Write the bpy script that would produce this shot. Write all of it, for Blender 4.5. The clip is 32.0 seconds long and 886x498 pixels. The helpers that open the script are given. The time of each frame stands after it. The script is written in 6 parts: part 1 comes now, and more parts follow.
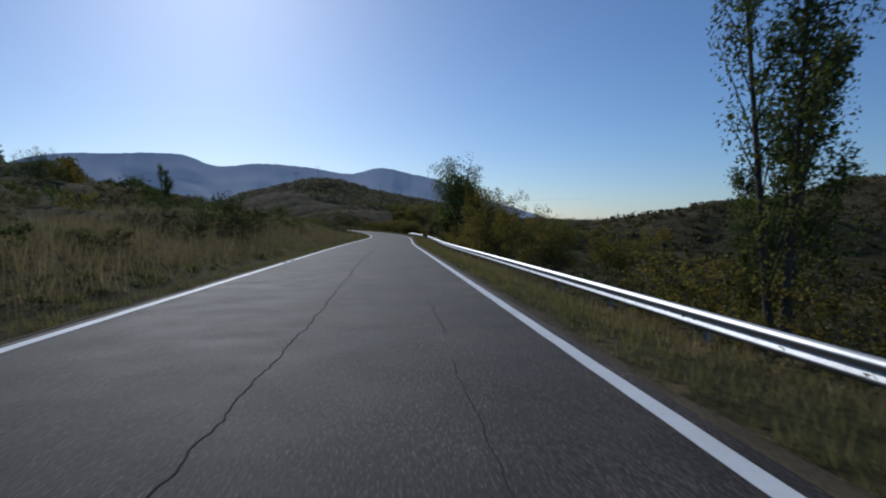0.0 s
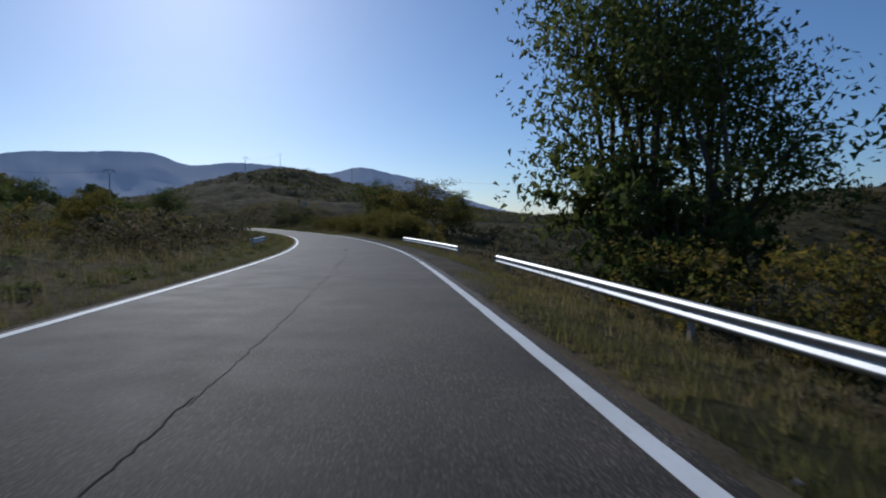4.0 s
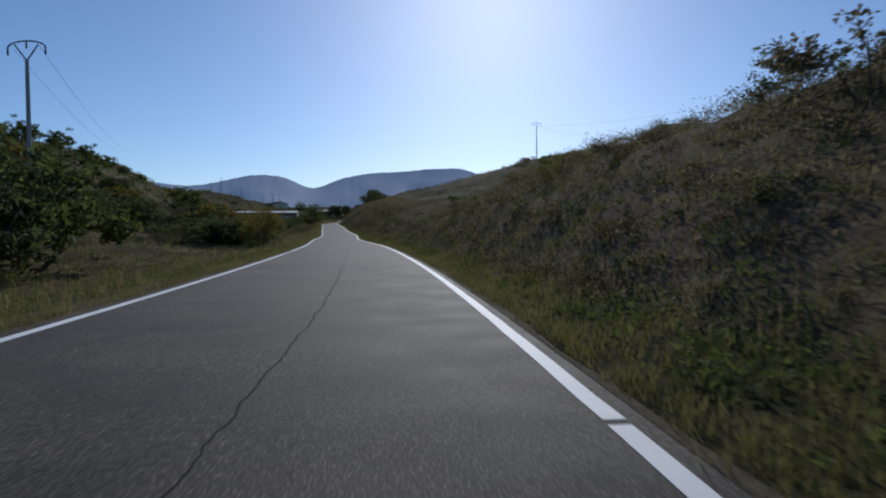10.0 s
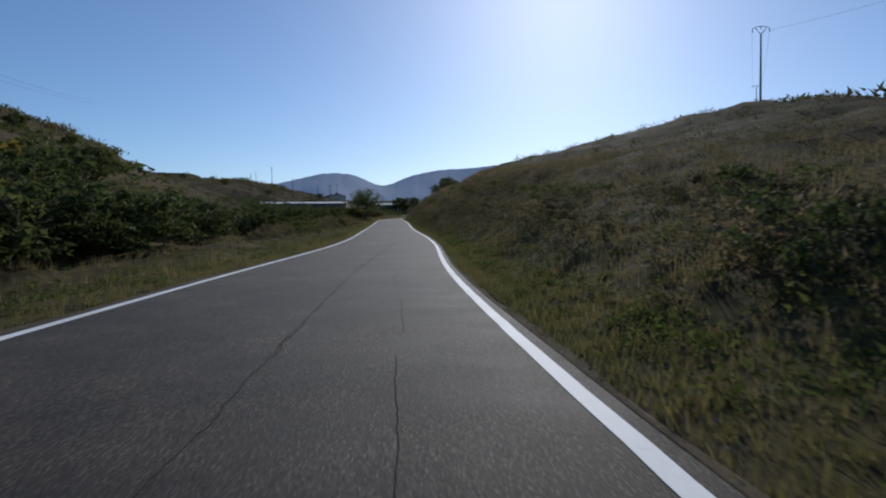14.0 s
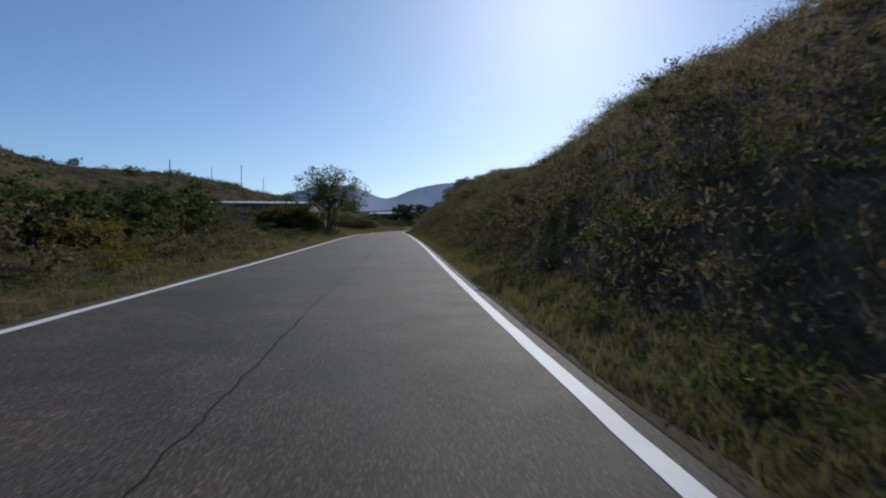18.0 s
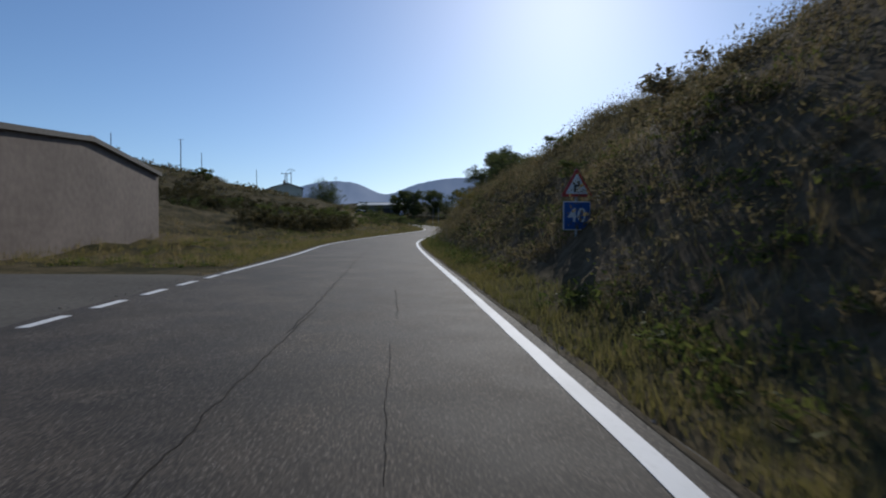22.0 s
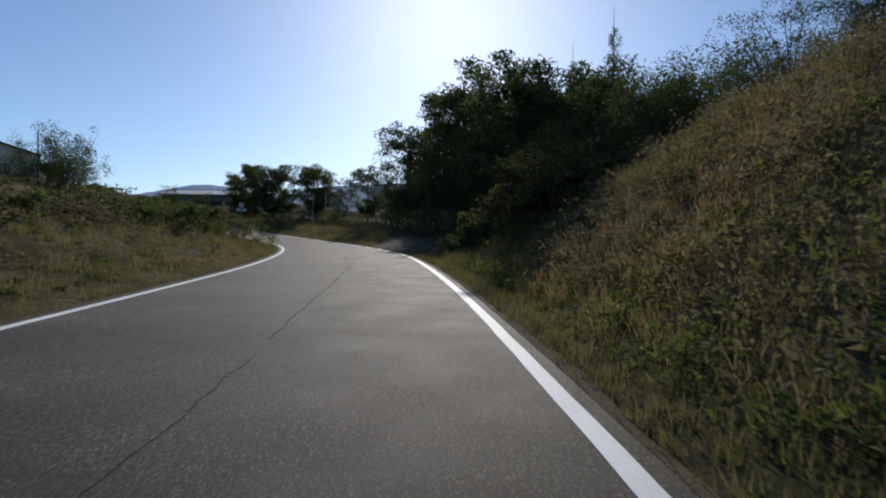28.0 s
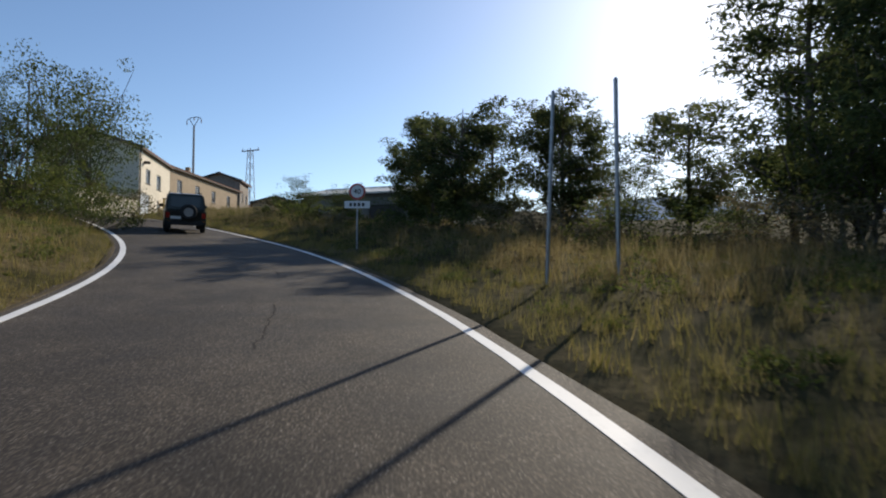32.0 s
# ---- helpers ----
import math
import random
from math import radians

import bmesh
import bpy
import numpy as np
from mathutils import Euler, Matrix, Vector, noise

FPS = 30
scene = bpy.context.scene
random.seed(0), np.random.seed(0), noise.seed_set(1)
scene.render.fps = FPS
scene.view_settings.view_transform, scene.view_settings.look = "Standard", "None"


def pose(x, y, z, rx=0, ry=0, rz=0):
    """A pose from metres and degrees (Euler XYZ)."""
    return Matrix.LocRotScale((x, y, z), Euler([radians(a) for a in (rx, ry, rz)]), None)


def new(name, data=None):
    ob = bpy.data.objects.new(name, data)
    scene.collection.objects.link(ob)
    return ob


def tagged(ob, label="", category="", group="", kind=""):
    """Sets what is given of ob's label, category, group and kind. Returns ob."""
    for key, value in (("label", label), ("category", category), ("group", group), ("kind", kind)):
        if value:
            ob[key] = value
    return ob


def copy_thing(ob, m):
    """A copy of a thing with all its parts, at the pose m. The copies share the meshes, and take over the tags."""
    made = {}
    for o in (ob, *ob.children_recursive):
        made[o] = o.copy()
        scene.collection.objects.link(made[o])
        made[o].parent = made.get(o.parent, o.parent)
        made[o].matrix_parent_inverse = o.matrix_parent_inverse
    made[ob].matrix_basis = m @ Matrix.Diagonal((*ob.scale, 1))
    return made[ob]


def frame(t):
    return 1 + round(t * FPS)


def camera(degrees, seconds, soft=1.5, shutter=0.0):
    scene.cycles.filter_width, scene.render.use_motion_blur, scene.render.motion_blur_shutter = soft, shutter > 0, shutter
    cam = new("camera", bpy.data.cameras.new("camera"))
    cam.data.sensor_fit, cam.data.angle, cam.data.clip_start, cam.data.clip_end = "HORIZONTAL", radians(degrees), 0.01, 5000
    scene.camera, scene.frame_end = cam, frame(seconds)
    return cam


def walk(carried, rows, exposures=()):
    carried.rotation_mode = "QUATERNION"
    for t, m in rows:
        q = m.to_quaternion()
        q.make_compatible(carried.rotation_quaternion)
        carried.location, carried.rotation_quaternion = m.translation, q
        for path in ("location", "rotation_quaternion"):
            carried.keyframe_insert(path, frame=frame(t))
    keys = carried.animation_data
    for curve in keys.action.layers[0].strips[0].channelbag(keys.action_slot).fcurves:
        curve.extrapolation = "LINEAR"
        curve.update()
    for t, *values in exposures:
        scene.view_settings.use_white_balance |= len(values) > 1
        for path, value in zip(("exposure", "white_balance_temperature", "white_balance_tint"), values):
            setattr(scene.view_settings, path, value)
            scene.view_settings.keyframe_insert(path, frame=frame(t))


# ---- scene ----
# A winding country road through dry hills, driven towards a village.
cam = camera(76.0, 32.0, soft=2.0, shutter=0.09)
walk(cam, [
    (0.0, pose(0.00, 0.00, 1.25, 87.37, -0.24, -4.82)), (0.5, pose(-0.01, 8.32, 1.15, 87.31, -0.08, -4.66)),
    (1.0, pose(-0.03, 16.68, 1.04, 87.43, 0.03, -4.78)), (1.5, pose(-0.05, 25.09, 0.93, 87.28, 0.05, -4.55)),
    (2.0, pose(-0.07, 33.55, 0.82, 87.31, 0.05, -4.78)), (2.5, pose(-0.08, 42.08, 0.71, 87.33, 0.04, -4.75)),
    (3.0, pose(-0.04, 50.71, 0.60, 87.32, 0.02, -5.51)), (3.5, pose(0.14, 59.44, 0.49, 87.36, -0.02, -6.53)),
    (4.0, pose(0.45, 68.32, 0.39, 87.43, -0.11, -6.89)), (4.5, pose(0.66, 77.38, 0.30, 87.23, -0.28, -5.27)),
    (5.0, pose(0.64, 86.66, 0.23, 87.73, -0.35, -4.02)), (5.5, pose(0.39, 96.18, 0.18, 87.95, -0.44, -2.40)),
    (6.0, pose(-0.38, 105.90, 0.15, 87.69, -1.27, 1.74)), (6.5, pose(-1.69, 115.72, 0.15, 87.53, -1.76, 3.73)),
    (7.0, pose(-3.38, 125.53, 0.17, 87.72, -1.35, 6.30)), (7.5, pose(-5.59, 135.18, 0.21, 87.59, -1.18, 9.92)),
    (8.0, pose(-8.30, 144.54, 0.27, 87.40, -0.86, 12.61)), (8.5, pose(-11.33, 153.57, 0.36, 87.67, -0.45, 14.90)),
    (9.0, pose(-14.63, 162.25, 0.46, 88.36, -0.07, 17.04)), (9.5, pose(-18.17, 170.58, 0.56, 88.38, 0.43, 19.48)),
    (10.0, pose(-22.00, 178.55, 0.66, 88.37, 0.52, 22.19)), (10.5, pose(-26.06, 186.20, 0.74, 88.22, -0.06, 23.95)),
    (11.0, pose(-30.25, 193.57, 0.80, 88.01, -0.32, 25.62)), (11.5, pose(-34.50, 200.71, 0.84, 88.16, -0.07, 26.15)),
    (12.0, pose(-38.71, 207.66, 0.87, 88.30, 0.38, 26.62)), (12.5, pose(-42.90, 214.45, 0.90, 87.94, 0.52, 27.19)),
    (13.0, pose(-47.12, 221.09, 0.93, 88.16, 0.06, 28.05)), (13.5, pose(-51.41, 227.63, 0.97, 88.38, 0.02, 28.74)),
    (14.0, pose(-55.77, 234.15, 1.02, 88.16, 0.60, 29.11)), (14.5, pose(-60.22, 240.72, 1.09, 88.29, 0.56, 29.25)),
    (15.0, pose(-64.61, 247.49, 1.18, 88.82, 0.32, 26.97)), (15.5, pose(-68.86, 254.55, 1.31, 89.02, 0.15, 25.83)),
    (16.0, pose(-73.21, 261.75, 1.46, 89.21, 0.11, 27.05)), (16.5, pose(-77.89, 268.93, 1.65, 89.15, 0.12, 29.46)),
    (17.0, pose(-82.82, 276.13, 1.87, 89.10, 0.07, 29.49)), (17.5, pose(-87.82, 283.45, 2.12, 90.01, -0.05, 29.43)),
    (18.0, pose(-92.86, 290.86, 2.40, 89.57, -0.03, 29.37)), (18.5, pose(-97.91, 298.35, 2.72, 89.66, 0.21, 29.03)),
    (19.0, pose(-102.95, 305.91, 3.05, 89.74, 0.43, 28.79)), (19.5, pose(-108.01, 313.48, 3.40, 90.27, 0.33, 29.17)),
    (20.0, pose(-113.12, 321.01, 3.75, 90.02, 0.24, 29.38)), (20.5, pose(-118.23, 328.50, 4.09, 89.68, 0.19, 29.62)),
    (21.0, pose(-123.31, 335.94, 4.40, 89.79, 0.43, 29.30)), (21.5, pose(-128.28, 343.29, 4.68, 89.57, 0.25, 29.29)),
    (22.0, pose(-133.13, 350.44, 4.93, 89.19, 0.15, 29.43)), (22.5, pose(-137.80, 357.27, 5.15, 89.11, 0.34, 29.68)),
    (23.0, pose(-142.20, 363.68, 5.34, 89.11, 0.56, 29.52)), (23.5, pose(-146.28, 369.63, 5.52, 89.14, 0.20, 29.65)),
    (24.0, pose(-150.03, 375.11, 5.69, 89.46, -0.11, 29.41)), (24.5, pose(-153.41, 380.19, 5.86, 89.32, -0.22, 27.96)),
    (25.0, pose(-156.34, 384.99, 6.02, 89.88, -0.05, 25.19)), (25.5, pose(-158.88, 389.59, 6.19, 89.88, -0.11, 22.99)),
    (26.0, pose(-161.10, 394.03, 6.36, 90.09, -0.10, 20.69)), (26.5, pose(-163.09, 398.36, 6.54, 90.19, -0.14, 19.00)),
    (27.0, pose(-164.93, 402.62, 6.71, 90.25, -0.27, 18.14)), (27.5, pose(-166.70, 406.84, 6.89, 90.42, -0.44, 17.93)),
    (28.0, pose(-168.46, 411.07, 7.07, 90.22, -0.41, 17.72)), (28.5, pose(-170.25, 415.34, 7.25, 90.16, -0.10, 18.11)),
    (29.0, pose(-172.11, 419.72, 7.43, 90.21, 0.05, 18.38)), (29.5, pose(-174.10, 424.26, 7.61, 90.27, -0.06, 19.32)),
    (30.0, pose(-176.29, 428.97, 7.80, 89.57, -0.18, 21.19)), (30.5, pose(-178.84, 433.83, 8.01, 90.32, 0.05, 24.76)),
    (31.0, pose(-181.95, 438.76, 8.25, 89.90, -0.05, 30.24)), (31.5, pose(-185.72, 443.60, 8.54, 90.55, -0.29, 36.06)),
    (32.0, pose(-190.21, 448.20, 8.88, 92.04, -0.19, 42.75)),
], exposures=[(0.0, -0.1, 5550, 10), (9.0, 0.08, 5680, 10), (17.0, 0.2, 5950, 10), (25.0, 0.33, 6020, 10), (28.0, 0.46, 6280, 10), (30.0, 0.7, 6800, 10), (32.0, 1.0, 6900, 10)])

# ---- sky and sun: low sun ahead, a little left of the road's first heading ----
SUN_TURN, SUN_RISE = 17.0, 26.0
world = bpy.data.worlds.new("sky")
scene.world = world
world.use_nodes = True
wn = world.node_tree
sky = wn.nodes.new("ShaderNodeTexSky")
sky.sky_type, sky.sun_disc = "NISHITA", False
sky.sun_elevation, sky.sun_rotation = radians(SUN_RISE), radians(-SUN_TURN)
sky.altitude, sky.air_density, sky.dust_density, sky.ozone_density = 700, 1.0, 0.72, 4.4
wn.links.new(sky.outputs[0], wn.nodes["Background"].inputs[0])
wn.nodes["Background"].inputs[1].default_value = 0.077
sun = new("sun", bpy.data.lights.new("sun", "SUN"))
sun.data.energy, sun.data.angle, sun.data.color = 2.6, radians(0.6), (1.0, 0.93, 0.82)
sun.matrix_world = pose(0, 0, 60, SUN_RISE - 90, 0, SUN_TURN)

rng = np.random.default_rng(7)


# ---- materials ----
def nodes_of(name):
    m = bpy.data.materials.new(name)
    m.use_nodes = True
    return m, m.node_tree, m.node_tree.nodes["Principled BSDF"]


def mapped(nt, kind, scale, space="Object", **more):
    co = nt.nodes.new("ShaderNodeTexCoord")
    tex = nt.nodes.new(kind)
    tex.inputs["Scale"].default_value = scale
    for k, v in more.items():
        tex.inputs[k].default_value = v
    nt.links.new(co.outputs[space], tex.inputs["Vector"])
    return tex


def ramp(nt, src, stops):
    r = nt.nodes.new("ShaderNodeValToRGB")
    while len(r.color_ramp.elements) < len(stops):
        r.color_ramp.elements.new(0.5)
    for e, (p, c) in zip(r.color_ramp.elements, stops):
        e.position, e.color = p, (*c, 1)
    nt.links.new(src, r.inputs[0])
    return r.outputs[0]


def mix(nt, fac, a, b, how="MIX"):
    m = nt.nodes.new("ShaderNodeMix")
    m.data_type, m.blend_type = "RGBA", how
    for sock, v in ((m.inputs[0], fac), (m.inputs[6], a), (m.inputs[7], b)):
        if isinstance(v, (int, float)):
            sock.default_value = v
        elif isinstance(v, tuple):
            sock.default_value = (*v, 1)
        else:
            nt.links.new(v, sock)
    return m.outputs[2]


def bump(nt, bsdf, src, strength, dist):
    b = nt.nodes.new("ShaderNodeBump")
    b.inputs["Strength"].default_value, b.inputs["Distance"].default_value = strength, dist
    nt.links.new(src, b.inputs["Height"])
    nt.links.new(b.outputs[0], bsdf.inputs["Normal"])


def surface(name, dark, light, rough=0.8, grain=8.0, coarse=0.6, relief=0.3, depth=0.01, metal=0.0, spread=(0.3, 0.7)):
    """A plain material whose colour wanders between two tones at two scales."""
    m, nt, b = nodes_of(name)
    n1 = mapped(nt, "ShaderNodeTexNoise", grain, Detail=6.0)
    n2 = mapped(nt, "ShaderNodeTexNoise", coarse, Detail=3.0)
    c1 = ramp(nt, n1.outputs[0], [(spread[0], dark), (spread[1], light)])
    c2 = ramp(nt, n2.outputs[0], [(0.3, dark), (0.7, light)])
    nt.links.new(mix(nt, 0.5, c1, c2), b.inputs["Base Color"])
    b.inputs["Roughness"].default_value, b.inputs["Metallic"].default_value = rough, metal
    bump(nt, b, n1.outputs[0], relief, depth)
    return m


def leafy(name, tones, thin=0.45, rough=0.8):
    """Leaves: each one its own tone, letting some light through."""
    m, nt, b = nodes_of(name)
    geo = nt.nodes.new("ShaderNodeNewGeometry")
    info = nt.nodes.new("ShaderNodeObjectInfo")
    n = len(tones)
    col = ramp(nt, geo.outputs["Random Per Island"], [(i / max(1, n - 1), t) for i, t in enumerate(tones)])
    shade = ramp(nt, info.outputs["Random"], [(0.0, (0.82, 0.84, 0.82)), (1.0, (1.15, 1.1, 1.0))])
    big = mapped(nt, "ShaderNodeTexNoise", 0.35, Detail=2.0)
    tone = ramp(nt, big.outputs[0], [(0.35, (0.85, 0.88, 0.85)), (0.65, (1.15, 1.08, 0.97))])
    col = mix(nt, 1.0, mix(nt, 1.0, col, shade, "MULTIPLY"), tone, "MULTIPLY")
    nt.links.new(col, b.inputs["Base Color"])
    b.inputs["Roughness"].default_value = rough
    b.inputs["Specular IOR Level"].default_value = 0.18
    tr = nt.nodes.new("ShaderNodeBsdfTranslucent")
    nt.links.new(col, tr.inputs[0])
    ms = nt.nodes.new("ShaderNodeMixShader")
    ms.inputs[0].default_value = thin
    nt.links.new(b.outputs[0], ms.inputs[1])
    nt.links.new(tr.outputs[0], ms.inputs[2])
    nt.links.new(ms.outputs[0], nt.nodes["Material Output"].inputs[0])
    return m


def asphalt_material():
    m, nt, b = nodes_of("asphalt")
    fine = mapped(nt, "ShaderNodeTexNoise", 55.0, Detail=4.0)
    mid = mapped(nt, "ShaderNodeTexNoise", 1.3, Detail=5.0)
    big = mapped(nt, "ShaderNodeTexNoise", 0.12, Detail=2.0)
    c = ramp(nt, fine.outputs[0], [(0.3, (0.017, 0.014, 0.0115)), (0.52, (0.048, 0.04, 0.032)), (0.68, (0.15, 0.125, 0.098))])
    chips = mapped(nt, "ShaderNodeTexVoronoi", 30.0)
    c = mix(nt, ramp(nt, chips.outputs["Distance"], [(0.14, (0.7, 0.7, 0.7)), (0.24, (0.0, 0.0, 0.0))]), c, (0.34, 0.31, 0.265))
    streak = mapped(nt, "ShaderNodeTexNoise", 0.45, Detail=8.0, Roughness=0.7)
    c = mix(nt, 1.0, c, ramp(nt, streak.outputs[0], [(0.34, (0.6, 0.6, 0.6)), (0.66, (1.3, 1.27, 1.22))]), "MULTIPLY")
    c = mix(nt, 1.0, c, ramp(nt, mid.outputs[0], [(0.3, (0.72, 0.72, 0.74)), (0.7, (1.2, 1.18, 1.15))]), "MULTIPLY")
    c = mix(nt, 1.0, c, ramp(nt, big.outputs[0], [(0.35, (0.85, 0.85, 0.86)), (0.65, (1.15, 1.13, 1.1))]), "MULTIPLY")
    nt.links.new(c, b.inputs["Base Color"])
    r = nt.nodes.new("ShaderNodeMapRange")
    nt.links.new(mid.outputs[0], r.inputs[0])
    r.inputs[3].default_value, r.inputs[4].default_value = 0.72, 0.9
    b.inputs["Specular IOR Level"].default_value = 0.2
    nt.links.new(r.outputs[0], b.inputs["Roughness"])
    bump(nt, b, fine.outputs[0], 0.5, 0.006)
    return m


def ground_material():
    """Dry grass, green grass and bare earth in patches, by the ground's own noise."""
    m, nt, b = nodes_of("hill_ground")
    n1 = mapped(nt, "ShaderNodeTexNoise", 0.09, Detail=5.0)
    n2 = mapped(nt, "ShaderNodeTexNoise", 0.7, Detail=6.0)
    n3 = mapped(nt, "ShaderNodeTexNoise", 7.0, Detail=5.0)
    a = ramp(nt, n1.outputs[0], [(0.35, (0.055, 0.047, 0.02)), (0.5, (0.1, 0.08, 0.042)), (0.65, (0.16, 0.12, 0.068))])
    c = ramp(nt, n2.outputs[0], [(0.32, (0.035, 0.033, 0.016)), (0.52, (0.095, 0.076, 0.04)), (0.7, (0.17, 0.13, 0.074))])
    col = mix(nt, 0.55, a, c)
    col = mix(nt, 1.0, col, ramp(nt, n3.outputs[0], [(0.3, (0.55, 0.55, 0.55)), (0.7, (1.3, 1.3, 1.25))]), "MULTIPLY")
    n4 = mapped(nt, "ShaderNodeTexNoise", 0.3, Detail=9.0, Roughness=0.72)
    spots = ramp(nt, n4.outputs[0], [(0.48, (0.0, 0.0, 0.0)), (0.56, (0.75, 0.75, 0.75))])
    col = mix(nt, spots, col, (0.028, 0.029, 0.013))
    # dry earth and stones where the ground is steep
    geo = nt.nodes.new("ShaderNodeNewGeometry")
    split = nt.nodes.new("ShaderNodeSeparateXYZ")
    nt.links.new(geo.outputs["Normal"], split.inputs[0])
    n5 = mapped(nt, "ShaderNodeTexNoise", 2.6, Detail=8.0, Roughness=0.7)
    earth = ramp(nt, n5.outputs[0], [(0.3, (0.055, 0.039, 0.022)), (0.5, (0.125, 0.09, 0.054)), (0.68, (0.21, 0.16, 0.105))])
    steep = ramp(nt, split.outputs[2], [(0.8, (0.8, 0.8, 0.8)), (0.95, (0.0, 0.0, 0.0))])
    col = mix(nt, steep, col, earth)
    nt.links.new(col, b.inputs["Base Color"])
    b.inputs["Roughness"].default_value = 1.0
    b.inputs["Specular IOR Level"].default_value = 0.02
    bump(nt, b, n5.outputs[0], 0.7, 0.06)
    return m


ASPHALT = asphalt_material()
GROUND = ground_material()
PAINT = surface("white_road_paint", (0.56, 0.55, 0.52), (0.82, 0.81, 0.78), 0.6, 22.0, 1.1, 0.3, 0.004, spread=(0.2, 0.45))
PAINT.node_tree.nodes["Principled BSDF"].inputs["Specular IOR Level"].default_value = 0.3
PAINT.node_tree.nodes["Principled BSDF"].inputs["Roughness"].default_value = 0.7
CRACK = surface("crack_filler", (0.02, 0.018, 0.016), (0.055, 0.05, 0.045), 1.0, 30.0)
CRACK.node_tree.nodes["Principled BSDF"].inputs["Specular IOR Level"].default_value = 0.0
GRAVEL = surface("gravel_and_earth", (0.04, 0.033, 0.02), (0.15, 0.118, 0.075), 1.0, 26.0, 0.8, 0.8, 0.02)
YARD = surface("worn_yard_concrete", (0.075, 0.068, 0.058), (0.16, 0.145, 0.12), 0.95, 12.0, 0.35, 0.4, 0.01)
OLD_ASPHALT = surface("old_brown_asphalt", (0.03, 0.025, 0.018), (0.13, 0.104, 0.072), 1.0, 16.0, 0.55, 0.9, 0.02, spread=(0.35, 0.65))
TRACK = surface("dusty_track", (0.032, 0.028, 0.022), (0.105, 0.092, 0.072), 1.0, 9.0, 0.5, 0.9, 0.03, spread=(0.25, 0.75))
for _m in (GRAVEL, CRACK, OLD_ASPHALT, TRACK, YARD):
    _m.node_tree.nodes["Principled BSDF"].inputs["Specular IOR Level"].default_value = 0.05
CONCRETE = surface("worn_concrete", (0.13, 0.12, 0.105), (0.25, 0.235, 0.205), 0.9, 9.0, 0.4)
GALVANISED = surface("galvanised_steel", (0.3, 0.305, 0.31), (0.46, 0.465, 0.47), 0.5, 14.0, 1.5, 0.1, 0.002, metal=0.85)
BARK = surface("bark", (0.045, 0.035, 0.025), (0.15, 0.12, 0.09), 0.9, 14.0, 1.2, 0.8, 0.02)
POLEWOOD = surface("weathered_pole", (0.07, 0.06, 0.05), (0.16, 0.14, 0.12), 0.85, 12.0)
CONCRETE_POLE = surface("grey_concrete_pole", (0.22, 0.21, 0.2), (0.36, 0.35, 0.33), 0.85, 10.0)
LEAF_OLIVE = leafy("olive_leaves", [(0.047, 0.068, 0.020), (0.101, 0.128, 0.034), (0.162, 0.176, 0.054)])
LEAF_DARK = leafy("dark_leaves", [(0.046, 0.064, 0.021), (0.083, 0.106, 0.036), (0.129, 0.151, 0.055)], 0.42)
LEAF_AUTUMN = leafy("turning_leaves", [(0.069, 0.081, 0.019), (0.163, 0.150, 0.031), (0.275, 0.213, 0.044), (0.138, 0.088, 0.037)])
LEAF_HEATH = leafy("heath_leaves", [(0.035, 0.037, 0.014), (0.062, 0.058, 0.024), (0.095, 0.08, 0.04), (0.05, 0.05, 0.02)], 0.35)
LEAF_SCRUB = leafy("scrub_leaves", [(0.08, 0.075, 0.038), (0.145, 0.125, 0.072), (0.215, 0.178, 0.118), (0.1, 0.1, 0.046)], 0.42)
NEEDLE = leafy("pine_needles", [(0.047, 0.064, 0.025), (0.076, 0.097, 0.040), (0.118, 0.134, 0.057)], 0.5)
GRASS_DRY = leafy("dry_grass", [(0.12, 0.095, 0.045), (0.24, 0.19, 0.10), (0.34, 0.28, 0.16), (0.16, 0.14, 0.06)], 0.45, 0.7)
GRASS_GREEN = leafy("green_grass", [(0.1, 0.102, 0.034), (0.16, 0.155, 0.052), (0.22, 0.196, 0.08), (0.25, 0.212, 0.105)], 0.45, 0.85)


# ---- mesh helpers ----
def flat_mesh(name, verts, faces, mats, slots=None, smooth=False):
    """A mesh from vertex and face arrays; all faces have the same number of corners."""
    me = bpy.data.meshes.new(name)
    verts, faces = np.asarray(verts, dtype=np.float32), np.asarray(faces, dtype=np.int32)
    n = faces.shape[1]
    me.vertices.add(len(verts))
    me.vertices.foreach_set("co", verts.ravel())
    me.loops.add(faces.size)
    me.loops.foreach_set("vertex_index", faces.ravel())
    me.polygons.add(len(faces))
    me.polygons.foreach_set("loop_start", np.arange(len(faces), dtype=np.int32) * n)
    me.polygons.foreach_set("loop_total", np.full(len(faces), n, dtype=np.int32))
    for m in (mats if isinstance(mats, (list, tuple)) else [mats]):
        me.materials.append(m)
    if slots is not None:
        me.polygons.foreach_set("material_index", np.asarray(slots, dtype=np.int32))
    me.polygons.foreach_set("use_smooth", np.full(len(faces), smooth, dtype=bool))
    me.update(calc_edges=True)
    return me


def part(name, bm, material, parent=None, label="", smooth=False):
    """One bmesh as one mesh object, under its thing."""
    me = bpy.data.meshes.new(name)
    if smooth:
        for f in bm.faces:
            f.smooth = True
    bm.to_mesh(me)
    bm.free()
    me.materials.append(material)
    ob = new(name, me)
    ob.parent = parent
    return tagged(ob, label)


